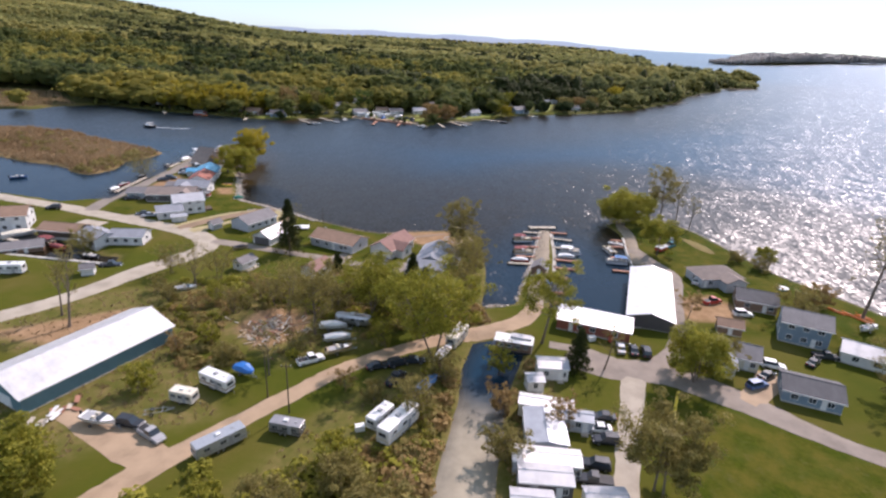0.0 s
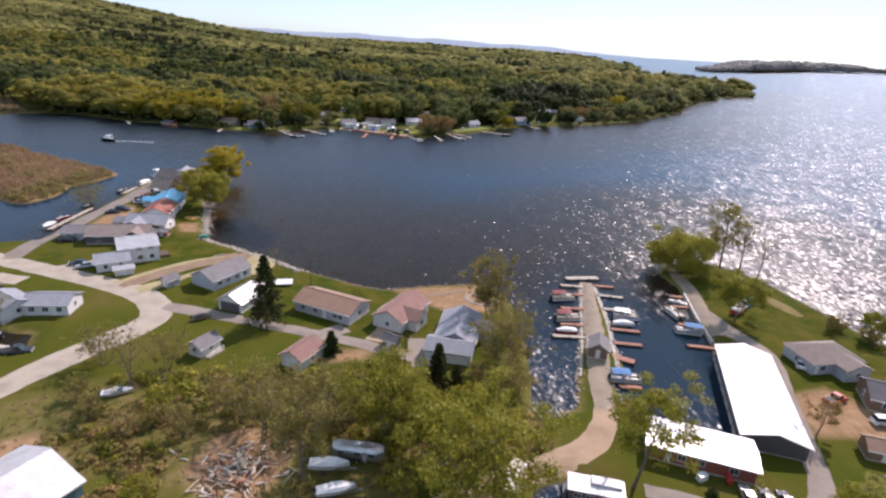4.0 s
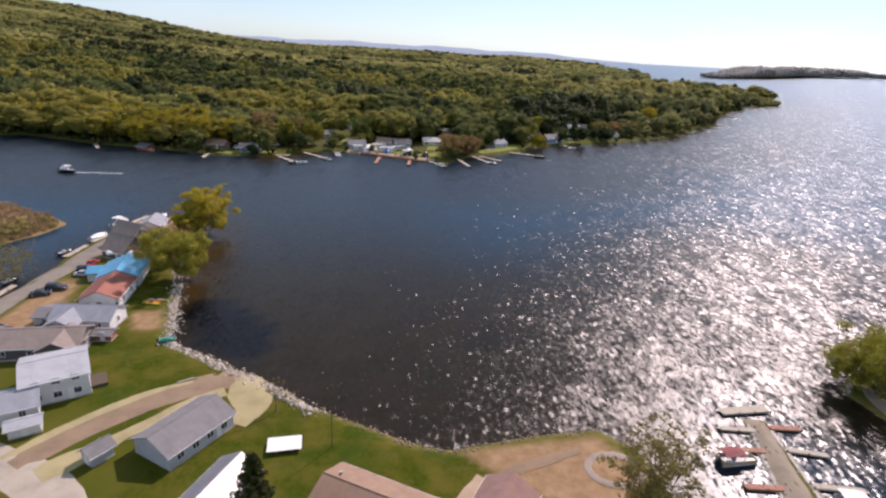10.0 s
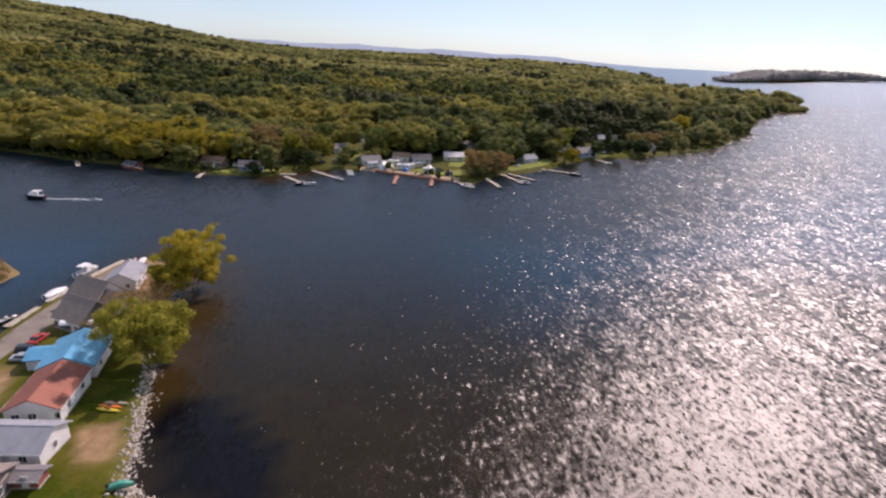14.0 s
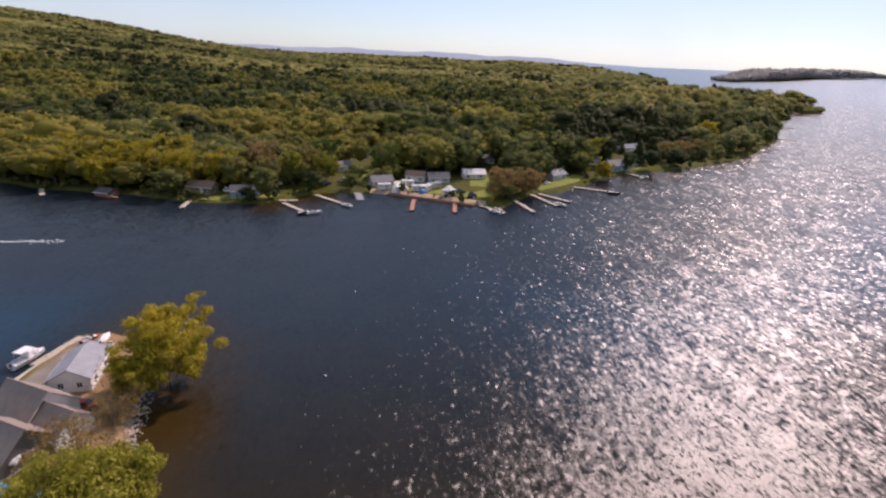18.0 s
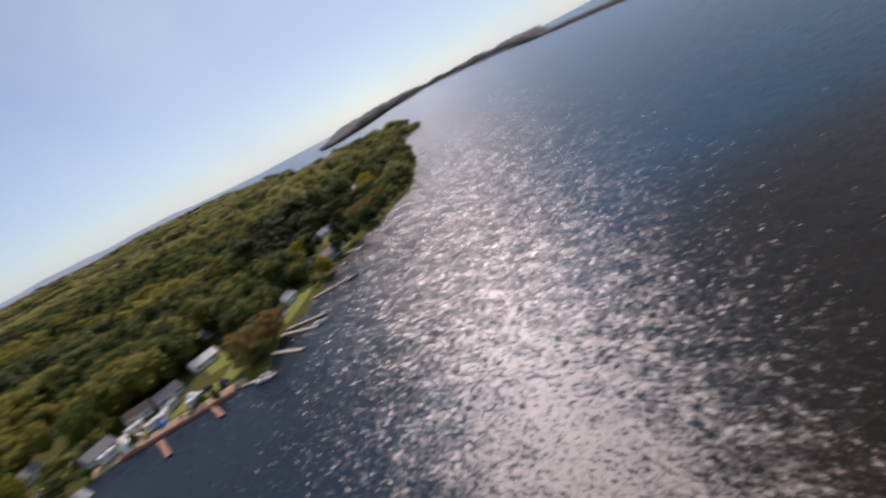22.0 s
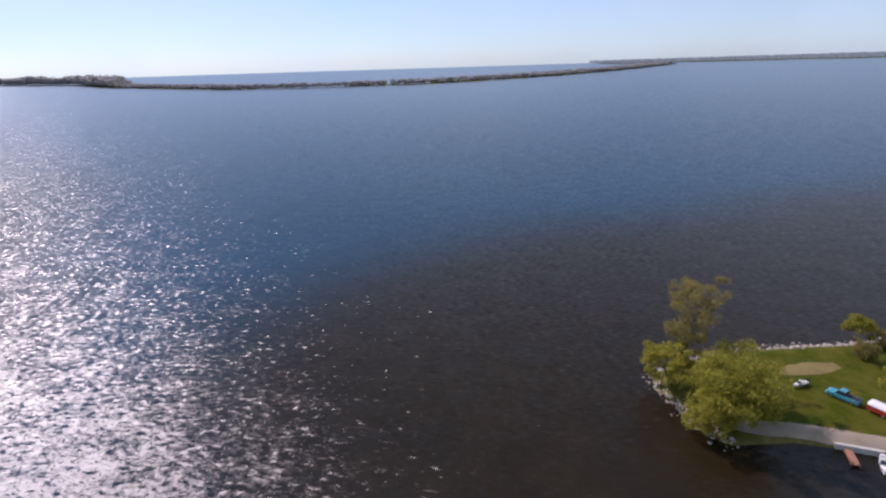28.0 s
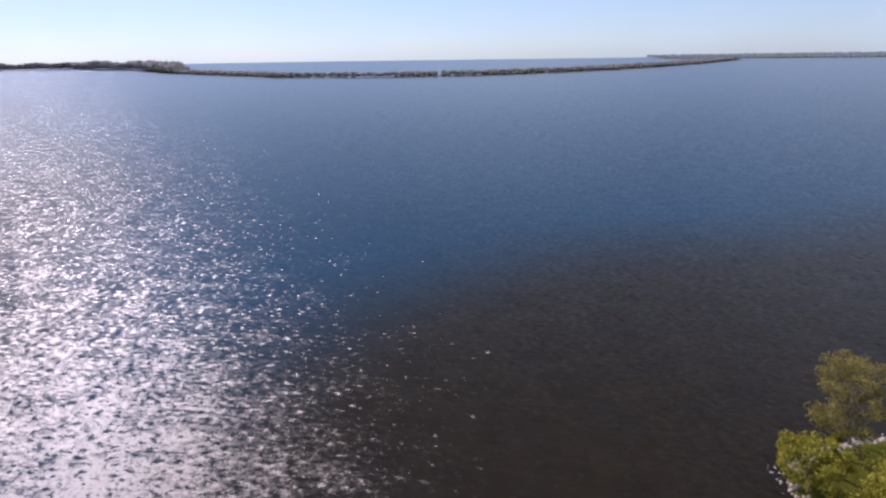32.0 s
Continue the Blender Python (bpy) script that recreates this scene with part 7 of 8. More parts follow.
tree(-52.9, 85.8, 5.5, 2.8, "spring", "green bush tree before the shed", 1000, 47, 0.1, 1.0, 0.32, stems=3, tone=0.1)
tree(-56.5, 59.5, 13.0, 6.5, "spring", "big green tree beside the track", 5000, 48, 0.15, 1.0, 0.36, stems=2)
tree(-65.0, 62.0, 8.5, 5.0, "spring", "green tree beyond the track", 3000, 49, 0.15, 1.0, 0.36, stems=2)
tree(-21.0, 56.0, 8.0, 4.6, "olive", "budding tree south of the yard", 1500, 50, 0.15, 1.0, 0.36, stems=2)
tree(-11.0, 62.0, 7.0, 4.4, "olive", "grey-green thicket tree by the canal", 2600, 51, 0.1, 1.0, 0.34, stems=3)
tree(-1.0, 82.0, 8.0, 4.0, "olive", "budding tree by the canal bank", 900, 52, 0.1, 1.0, 0.32, stems=3)
tree(3.0, 92.0, 7.0, 3.4, "olive", "thin budding tree on the canal bank", 700, 53, 0.15, 1.0, 0.32, stems=3)
tree(14.8, 97.0, 6.5, 3.0, "spring", "leafy bush tree on the canal bank", 900, 54, 0.1, 1.0, 0.32, stems=3)
tree(13.6, 84.0, 6.0, 2.8, "bud", "brown bush tree on the canal bank", 800, 55, 0.1, 1.0, 0.32, stems=3)
tree(-31.0, 92.5, 11.0, 2.6, "olive", "slim leafless tree beside the campers", 180, 56, 0.3, 1.0, 0.28)

tree(-6.0, 56.0, 8.0, 4.5, "olive", "budding tree by the canal mouth", 2600, 57, 0.1, 1.0, 0.34, stems=3)
tree(-30.0, 59.0, 5.0, 3.0, "spring", "low green bush beside the dirt track", 1100, 58, 0.1, 1.0, 0.34, stems=3)
tree(-14.0, 69.0, 6.0, 3.6, "spring", "green bush tree south of the trailers", 1200, 59, 0.05, 1.0, 0.32, stems=3, tone=0.1)
tree(12.5, 72.0, 7.0, 3.6, "olive", "grey-green tree on the canal bank", 1400, 60, 0.1, 1.0, 0.32, stems=3)
# thin saplings of the thicket
for k, (x, y, h, r) in enumerate(((-47, 118, 7.5, 2.6), (-52, 122.5, 6.0, 2.4), (-43, 126, 6.5, 2.8), (-30, 126.5, 7.0, 3.0), (-19, 125.5, 8.0, 3.2), (-12.5, 128, 6.0, 2.6), (-56, 116.5, 5.5, 2.2), (-64, 121, 5.0, 2.4), (-28, 100.5, 5.0, 2.2), (-46, 103, 5.5, 2.4), (-51, 98, 5.0, 2.2), (-41, 97, 4.6, 2.0), (-1.5, 108.5, 6.5, 2.6), (-10, 104.8, 6.0, 2.4), (-15, 88, 4.6, 2.2), (-9.5, 85.5, 4.2, 2.0), (10, 132, 7.0, 2.4), (12, 152, 8.0, 2.6), (4, 134, 6.0, 2.6), (-68, 127, 4.4, 2.2))):
    tree(x, y, h, r, ("olive", "spring", "bud", "olive")[k % 4], ("thin olive sapling in the thicket", "leafy green sapling in the thicket", "russet sapling in the thicket", "thin budding sapling in the thicket")[k % 4], (420, 700, 380, 520)[k % 4], 200 + k, 0.12, 1.0, 0.28, "sapling", stems=2 + k % 2)
# brush, reeds and weeds
rng = np.random.RandomState(11)


def fill(polys, count, margin=0.5):
    """Random places inside plan areas and on land."""
    out = []
    for q in polys:
        a = np.array(q)
        p_ = a.min(0) + rng.rand(count, 2) * (a.max(0) - a.min(0))
        out.append(p_[signed(q, p_[:, 0], p_[:, 1]) > margin])
    out = np.concatenate(out)
    return out[shore_distance(out[:, 0], out[:, 1]) > 1.0]


def sprigs(seed, n=64, wide=0.55):
    """A unit bush: sprays rising from the ground."""
    g = np.random.RandomState(seed)
    a, e, u = g.rand(n) * 6.283, g.rand(n), g.rand(n) ** 0.6
    c = np.c_[wide * u * np.cos(a), wide * u * np.sin(a), 0.12 + 0.75 * e * (1.05 - u * 0.6)]
    face = c - np.array([0, 0, 0.2]) + 0.15 * g.randn(n, 3)
    d1 = np.cross(face, g.randn(n, 3))
    d2 = np.cross(face, d1)
    d1, d2 = (d / np.linalg.norm(d, axis=1)[:, None] * 0.13 for d in (d1, d2))
    v = np.stack([c - d1, c + d2, c + d1 - d2 * 0.6], 1).reshape(-1, 3)
    return v, np.arange(3 * n).reshape(-1, 3)


def tuft(seed, n=7):
    """A unit tuft of reeds."""
    g = np.random.RandomState(seed)
    a, r_ = g.rand(n) * 6.283, g.rand(n) * 0.5
    c = np.c_[r_ * np.cos(a), r_ * np.sin(a), 0 * a]
    t = c + np.c_[g.randn(n, 2) * 0.18, 0.7 + 0.3 * g.rand(n)]
    s = np.c_[-np.sin(a), np.cos(a), 0 * a] * 0.09
    return np.stack([c - s, c + s, t], 1).reshape(-1, 3), np.arange(3 * n).reshape(-1, 3)


bushes = [sprigs(k) for k in range(6)]
tufts = [tuft(k) for k in range(6)]
TRACKS = np.concatenate([spline(q, 2.0) for q in ([(-62, 40), (-48, 58), (-42, 67), (-32, 79), (-25, 86.5), (-18, 94.5), (-12, 99.5), (-4, 104.5), (6, 110), (15, 114), (22, 118.5), (26, 125)], [(-41, 68), (-48, 72), (-56, 76), (-64, 80)], [(-69.5, 160), (-70, 154), (-75, 145), (-80, 137), (-88, 122), (-97, 111)])])
PARKED = np.array([(o.matrix_world.translation.x, o.matrix_world.translation.y) for o in scene.objects if o.parent is None and o.get("category") in ("boat", "trailer", "car", "truck", "mobile home", "house", "garage", "shed")])


def clear_of(p_, spots, gap):
    far = np.min(np.hypot(p_[:, None, 0] - spots[None, :, 0], p_[:, None, 1] - spots[None, :, 1]), axis=1)
    return p_[far > gap]


def brush(name, polys, count, low, high, material, label, tone=0.5):
    p_ = clear_of(clear_of(fill(polys, count), TRACKS, 3.6), PARKED, 4.2)
    shed = signed([(-82, 87), (-68, 79), (-50, 108), (-64, 116)], p_[:, 0], p_[:, 1]) < 1.5
    p_ = p_[shed]
    hh = low + (high - low) * rng.rand(len(p_)) ** 2
    return scatter(name, p_, hh, np.clip(tone + 0.5 * (rng.rand(len(p_)) - 0.5), 0, 1), bushes, material, label, "brush", hh * (0.9 + 0.9 * rng.rand(len(p_))))


THICKETS = [[(-70, 112), (-50, 108), (-28, 98), (-10, 108), (2, 116), (4, 126), (-20, 130), (-44, 130), (-62, 126)], [(-14, 60), (-2, 62), (4, 88), (6, 104), (0, 98), (-6, 84)], [(-62, 112), (-48, 92), (-36, 96), (-46, 112)]]
HEAP = np.array([(-35 + 2.5 * i, 110 + 2.5 * j) for i in (-3, -2, -1, 0, 1, 2) for j in (-2, -1, 0, 1, 2)], float)
PARKED = np.concatenate([PARKED, HEAP])
brush("thicket", THICKETS, 330, 0.6, 2.4, "olive", "grey-green budding brush between the yard and the cottages", 0.45)
brush("green_thicket", THICKETS[:2] + [[(-60, 52), (-36, 60), (-30, 72), (-44, 60), (-66, 44)], [(-30, 58), (-10, 56), (-6, 70), (-20, 70)], [(-66, 124), (-30, 128), (-4, 130), (-2, 136), (-40, 138), (-66, 134)]], 300, 0.6, 2.8, "spring", "fresh green brush among the trees", 0.5)
brush("brown_thicket", THICKETS + [[(12, 62), (19, 100), (23, 104), (18, 84), (15, 62)], [(4, 112), (15, 113), (13, 126), (6, 124)], [(-14, 56), (2, 56), (4, 74), (-10, 76)]], 230, 0.5, 1.8, "bud", "russet dry brush and brambles", 0.5)
brush("bank_brush", [[(-9, 56), (-1, 58), (3, 72), (6, 92), (9, 107), (4, 106), (0, 92), (-4, 74)]], 520, 0.8, 2.8, "bud", "brown brush along the canal bank", 0.5)
brush("bank_scrub", [[(-9, 56), (-1, 58), (3, 72), (6, 92), (9, 107), (4, 106), (0, 92), (-4, 74)]], 300, 0.8, 2.6, "olive", "olive brush along the canal bank", 0.6)
p_ = clear_of(clear_of(fill(SCRUBS + [[(-70, 116), (-30, 100), (0, 116), (-2, 136), (-60, 138)]], 1500), TRACKS, 3.2), PARKED, 3.0)
scatter("weeds", p_, 0.25 + 0.4 * rng.rand(len(p_)) ** 2, rng.rand(len(p_)), tufts, "reed", "dry tan weeds and last year's grass", "weeds", 0.5 + 0.8 * rng.rand(len(p_)))
p_ = fill([MARSH, [(-600, 396), (-315, 409), (-282, 444), (-330, 498), (-600, 520)]], 14000, 0.3)
scatter("reeds", p_, 0.7 + 1.5 * rng.rand(len(p_)), np.clip(0.5 + 0.4 * ripple(p_[:, 0], p_[:, 1], 0.06) + 0.3 * (rng.rand(len(p_)) - 0.5), 0, 1), tufts, "reed", "brown standing reeds of the marsh island", "reeds", 1.2 + 1.6 * rng.rand(len(p_)))
p_ = fill([[(-160, 240), (-146, 240), (-144, 285), (-152, 290)], [(-128, 232), (-124, 232), (-124, 256), (-130, 256)], [(-250, 300), (-170, 270), (-160, 290), (-230, 325)]], 160, -3.0)
scatter("marsh_brush", p_, 0.8 + 2.2 * rng.rand(len(p_)) ** 2, 0.3 + 0.4 * rng.rand(len(p_)), bushes, "olive", "olive brush at the edge of the marsh", "brush")
# shrubs along the far bank, low and uneven
q = np.array(FAR_LAND[3:31], float)
line = spline(q, 5.0)
line = line[(line[:, 0] > -270) & (line[:, 1] < 900)]
p_ = line + rng.randn(len(line), 2) * 2.0
p_ = np.concatenate([p_, p_ + rng.randn(len(p_), 2) * 2.5])
west = p_[p_[:, 0] < -95] + np.array([0, 3.0])
p_ = np.concatenate([p_, west + rng.randn(len(west), 2) * 2.0, west + rng.randn(len(west), 2) * 3.0])
p_ = p_[(signed(FAR_LAND, p_[:, 0], p_[:, 1]) > 0.6) & (rng.rand(len(p_)) < 0.8)]
scatter("bank_shrubs", p_, 1.5 + 4.0 * rng.rand(len(p_)) ** 2, rng.rand(len(p_)) * 0.7, [crown_template(np.random.RandomState(90 + k), 3, 50) for k in range(5)], "forest", "shrubs and saplings along the far bank", "shrubs")


# ---- stones, heaps, poles ----
def stones(name, line, count, low, high, spread, label, material="rock"):
    """Rough stones along a line of the plan."""
    line = spline(line, 0.5)
    g = np.random.RandomState(count)
    c = line[g.randint(len(line), size=count)] + g.randn(count, 2) * spread
    size = low + (high - low) * g.rand(count) ** 2
    z = np.maximum(np.clip(shore_distance(c[:, 0], c[:, 1]) * 0.35, -0.5, 1.0), -0.25) + 0.12 * size
    vs, fs = [], []
    for k in range(count):
        m = np.array(Euler(g.rand(3) * 6).to_matrix())
        vs.append((ICO_V * (0.7 + 0.6 * g.rand(12, 1)) * size[k] * np.array([1, 0.8, 0.6])) @ m.T + np.array([c[k, 0], c[k, 1], z[k]]))
        fs.append(ICO_F + 12 * k)
    return tagged(new(name, fast_mesh(name, np.concatenate(vs), np.concatenate(fs), material)), label, "rocks", kind="stuff")


stones("riprap", [(-101, 289), (-97.5, 279), (-93.5, 266), (-90, 252), (-86, 240), (-83.3, 232), (-81, 225), (-78.8, 218.6), (-76, 210.5)], 2400, 0.14, 0.46, 0.95, "pale grey boulders along the spit's shore")
stones("bank_stones", [(-77, 211.5), (-68, 206), (-62, 201.6), (-56, 198), (-50, 194), (-42, 188)], 900, 0.14, 0.5, 0.9, "pale tan stones and driftwood along the bay")
stones("shore_stones", [(-76, 211), (-67.4, 206.5), (-58.5, 201), (-45, 193), (-36, 187), (-27, 182), (-18, 179), (-3, 183), (9, 185)], 700, 0.1, 0.4, 0.8, "small brown stones and driftwood along the shore", "brownrock")
stones("lake_riprap", [(137, 105), (130, 119), (120, 132), (112, 145), (105, 158), (103, 168), (101, 178), (98, 190), (88, 206), (82, 208), (76, 205), (65, 199)], 1700, 0.14, 0.5, 0.9, "pale tan stones along the lake shore")
stones("jetty_stones", [(31.5, 130), (33, 139), (37, 152), (40, 168), (42, 184)], 360, 0.15, 0.5, 0.5, "pale stones along the jetty's edge")
stones("jetty_stones_west", [(22, 130), (25, 140), (29, 153), (33, 168), (37, 185)], 360, 0.15, 0.5, 0.5, "pale stones along the jetty's west edge")
stones("rubble_bank", [(14, 127), (19, 127)], 60, 0.2, 0.7, 0.8, "broken rubble at the head of the basin")


def post_pole(x, y, h, label, arm=True, r=0.13):
    ob = thing("utility_pole", pose(x, y, ground_z(x, y) - 0.2), label, "pole")
    part("pole", tube([(0, 0, 0), (0, 0, h)], [r, r * 0.65], 7), "darkwood", ob)
    if arm:
        a = part("crossarm", box(-1.0, 1.0, -0.06, 0.06, h - 0.7, h - 0.58), "darkwood", ob)
        for k in (-0.85, 0.0, 0.85):
            part("insulator", tube([(k, 0, h - 0.58), (k, 0, h - 0.4)], 0.05, 6), "white", a)


post_pole(-24.2, 81.2, 10.5, "weathered timber utility pole beside the track")
post_pole(-29.2, 85.4, 9.0, "weathered timber utility pole by the campers", False)
post_pole(-42.0, 152.2, 8.5, "weathered timber utility pole by the lane", False)
post_pole(-11.0, 138.2, 9.0, "weathered timber utility pole by the driveway")
post_pole(-37.2, 178.4, 8.0, "thin dark pole near the shore", False, 0.09)
# wood and scrap
ob = thing("wood_pile", rot(-35.0, 110.0, 22), "long heap of broken boards and logs among the brush", "wood pile")
g = np.random.RandomState(3)
for k in range(170):
    a, l = g.rand() * 180, 0.7 + 2.0 * g.rand()
    e = g.randn(2)
    m = pose(e[0] * 3.6, e[1] * 2.8, 0.15 + 1.3 * g.rand() * math.exp(-(e @ e) * 0.5), g.randn() * 8, g.randn() * 10, a)
    bm = bmesh.new()
    add_box(bm, -l / 2, l / 2, -0.12, 0.12, -0.06, 0.06, m)
    part("board", bm, ("deck", "brownrock", "reddeck", "concrete", "tan")[k % 5], ob)
ob = thing("scrap_heap", rot(-63.5, 78.6, 60), "heap of white sheets and boards beside the shed", "scrap heap")
for k in range(14):
    m = pose(g.randn() * 2.4, g.randn() * 0.7, 0.2 + 0.4 * g.rand(), g.randn() * 12, g.randn() * 12, g.rand() * 180)
    bm = bmesh.new()
    add_box(bm, -0.9, 0.9, -0.4, 0.4, -0.03, 0.03, m)
    part("sheet", bm, ("trim", "deck", "reddeck")[k % 3], ob)
ob = thing("boat_trailer", rot(-47.0, 80.2, 20), "empty grey boat trailer on the grass", "trailer")
part("frame", tube([(-2.2, -0.7, 0.5), (1.2, -0.6, 0.5), (2.8, 0, 0.45)], 0.06), "galv", ob)
part("frame", tube([(-2.2, 0.7, 0.5), (1.2, 0.6, 0.5), (2.8, 0, 0.45)], 0.06), "galv", ob)
for k in (-1.8, -0.4, 0.9):
    part("crossbar", tube([(k, -0.7, 0.5), (k, 0.7, 0.5)], 0.05), "galv", ob)
for s in (-0.9, 0.9):
    wheel_on(ob, -0.8, s)
ob = thing("driftwood_log", rot(-67.1, 196.2, 28), "pale forked driftwood log lying on the lawn", "log")
part("stem", tube([(-1.7, 0, 0.2), (0.2, 0.1, 0.25), (1.8, -0.1, 0.35)], [0.2, 0.17, 0.08], 7), "deck", ob)
part("branch", tube([(0.3, 0.1, 0.25), (1.1, 0.7, 0.5)], [0.1, 0.04], 5), "deck", ob)
# stacked kayaks and yard things
for k, (x, y, deg, c) in enumerate(((-88.2, 229.4, -8, "orange"), (-88.0, 228.4, -8, "yellow"), (-87.6, 230.4, -4, "tan"))):
    ob = thing("kayak", pose(x, y, ground_z(x, y) + 0.05, 0, 0, deg), ("orange", "yellow", "tan")[k] + " kayak lying on the grass by the bay", "kayak", "kayaks on the lawn")
    bm = bmesh.new()
    add_loft(bm, [[(t * 2.4, 0.38 * w_ * math.cos(a), 0.25 + 0.25 * w_ * math.sin(a)) for a in np.linspace(0, 2 * math.pi, 9)[:-1]] for t, w_ in ((-1, 0.05), (-0.6, 0.8), (0, 1), (0.6, 0.8), (1, 0.05))])
    part("hull", bm, c, ob)
    part("cockpit", box(-0.5, 0.4, -0.2, 0.2, 0.44, 0.515, 0.02), "black", ob)
for x, y, text in ((-11.2, 77.2, "white chest freezer on the grass"), (37.2, 110.6, "white ice chest before the marina")):
    ob = thing("chest", rot(x, y, 20), text, "chest")
    part("body", box(-0.8, 0.8, -0.5, 0.5, -0.1, 1.0, 0.05), "white", ob)
    part("lid", box(-0.84, 0.84, -0.54, 0.54, 1.0, 1.1, 0.03), "white", ob)
ob = thing("gas_tank", rot(41.4, 110.2, 70), "red fuel tank beside the marina", "tank")
part("tank", tube([(-1.0, 0, 0.8), (-0.9, 0, 0.8), (0.9, 0, 0.8), (1.0, 0, 0.8)], [0.3, 0.55, 0.55, 0.3], 12), "redpaint", ob)
for s in (-0.6, 0.6):
    part("leg", box(s - 0.08, s + 0.08, -0.4, 0.4, -0.15, 0.4), "black", ob)
car(79.9, 174.4, 41.5, "tealpaint", "pickup", "teal pickup truck with a white load on the lawn")
ob = thing("utility_trailer", rot(75.2, 170.1, 38), "red-brown trailer under a long white rounded top on the lawn", "trailer")
part("body", box(-2.1, 2.3, -1.1, 1.1, 0.5, 1.5, 0.06), "redpaint", ob)
bm = bmesh.new()
add_loft(bm, [[(x_, 1.16 * math.cos(a_), 1.5 + 0.6 * k_ * math.sin(a_)) for a_ in np.linspace(0, math.pi, 9)] for x_, k_ in ((-2.15, 0.7), (-1.8, 1.0), (2.0, 1.0), (2.35, 0.7))])
part("cover", bm, "white", ob, "white rounded cover")
part("hitch", tube([(2.1, 0, 0.5), (3.2, 0, 0.45)], 0.06), "black", ob)
part("jack", tube([(3.1, 0, 0), (3.1, 0, 0.6)], 0.05), "galv", ob)
for s_ in (-0.95, 0.95):
    wheel_on(ob, -0.3, s_, 0.32, 0.2)
motorboat(83.6, 180.4, 120, 3.6, "white", z=1.2, label="small white dinghy lying on the lawn")
motorboat(108.0, 119.6, 20, 5.2, "white", trailer=True, label="white boat on a trailer by the lake shore")
strip("dry_grass_patch", [(88.0, 183.0), (89.6, 178.5), (91.0, 174.0), (92.6, 169.5)], [1.6, 4.2, 4.6, 2.0], "dry", "tan dry grass patch on the peninsula lawn", 0.12, "lawn")
ob = thing("garden_pool", rot(100.2, 143.0, 0), "small round teal paddling pool on the lawn", "pool")
part("wall", disc(1.5, 0.45, pose(0, 0, 0.25), 20), "tealpaint", ob)
part("rim", disc(1.58, 0.05, pose(0, 0, 0.5), 20), "white", ob)
for x, y in ((112.0, 126.6), (110.6, 124.6), (109.0, 127.6), (106.6, 129.6)):
    ob = thing("canoe", pose(x, y, ground_z(x, y) + 0.1, 0, 0, -62), "upturned orange-red canoe by the lake shore", "canoe", "canoes by the shore")
    bm = bmesh.new()
    add_loft(bm, [[(t * 2.5, 0.45 * w_ * math.cos(a), 0.55 * w_ * math.sin(a)) for a in np.linspace(0, math.pi, 7)] for t, w_ in ((-1, 0.08), (-0.6, 0.8), (0, 1), (0.6, 0.8), (1, 0.08))])
    part("hull", bm, "orange", ob)
    part("keel", box(-2.2, 2.2, -0.02, 0.02, 0.50, 0.58), "orange", ob)
ob = thing("plastic_sheet", pose(46.9, 86.3, ground_z(46.9, 86.3), 0, 0, 62), "long narrow yellow plastic sheet lying on the lawn", "sheet")
part("sheet", box(-6.0, -0.2, -0.3, 0.25, 0.1, 0.16, 0.02), "yellow", ob)
part("sheet", box(0.0, 6.0, -0.2, 0.35, 0.1, 0.17, 0.02), "yellow", ob)
# unidentified flat white shape, built as a low cover on made-up legs
ob = thing("white_flat_cover", rot(-44.8, 178.2, 10), "broad flat white cover on legs beside the spruce", "table")
part("flat_top", box(-2.7, 2.7, -1.7, 1.7, 0.7, 0.8, 0.02), "white", ob)
for a in (-1.2, 1.2):
    for b in (-1.2, 1.2):
        part("leg", box(a - 0.05, a + 0.05, b - 0.05, b + 0.05, -0.1, 0.7), "white", ob)
ob = thing("sea_wall", pose(0, 0, 0), "pale concrete wall along the basin", "wall", kind="structure")
for (ax, ay), (bx, by) in (((66.4, 182), (63.4, 168)), ((63.4, 168), (61.2, 155))):
    l = math.hypot(bx - ax, by - ay)
    w_ = part("wall_section", box(0, l, -0.3, 0.3, -2.5, 1.05, 0.04), "concrete", ob)
    w_.matrix_basis = pose(ax, ay, 0, 0, 0, math.degrees(math.atan2(by - ay, bx - ax)))

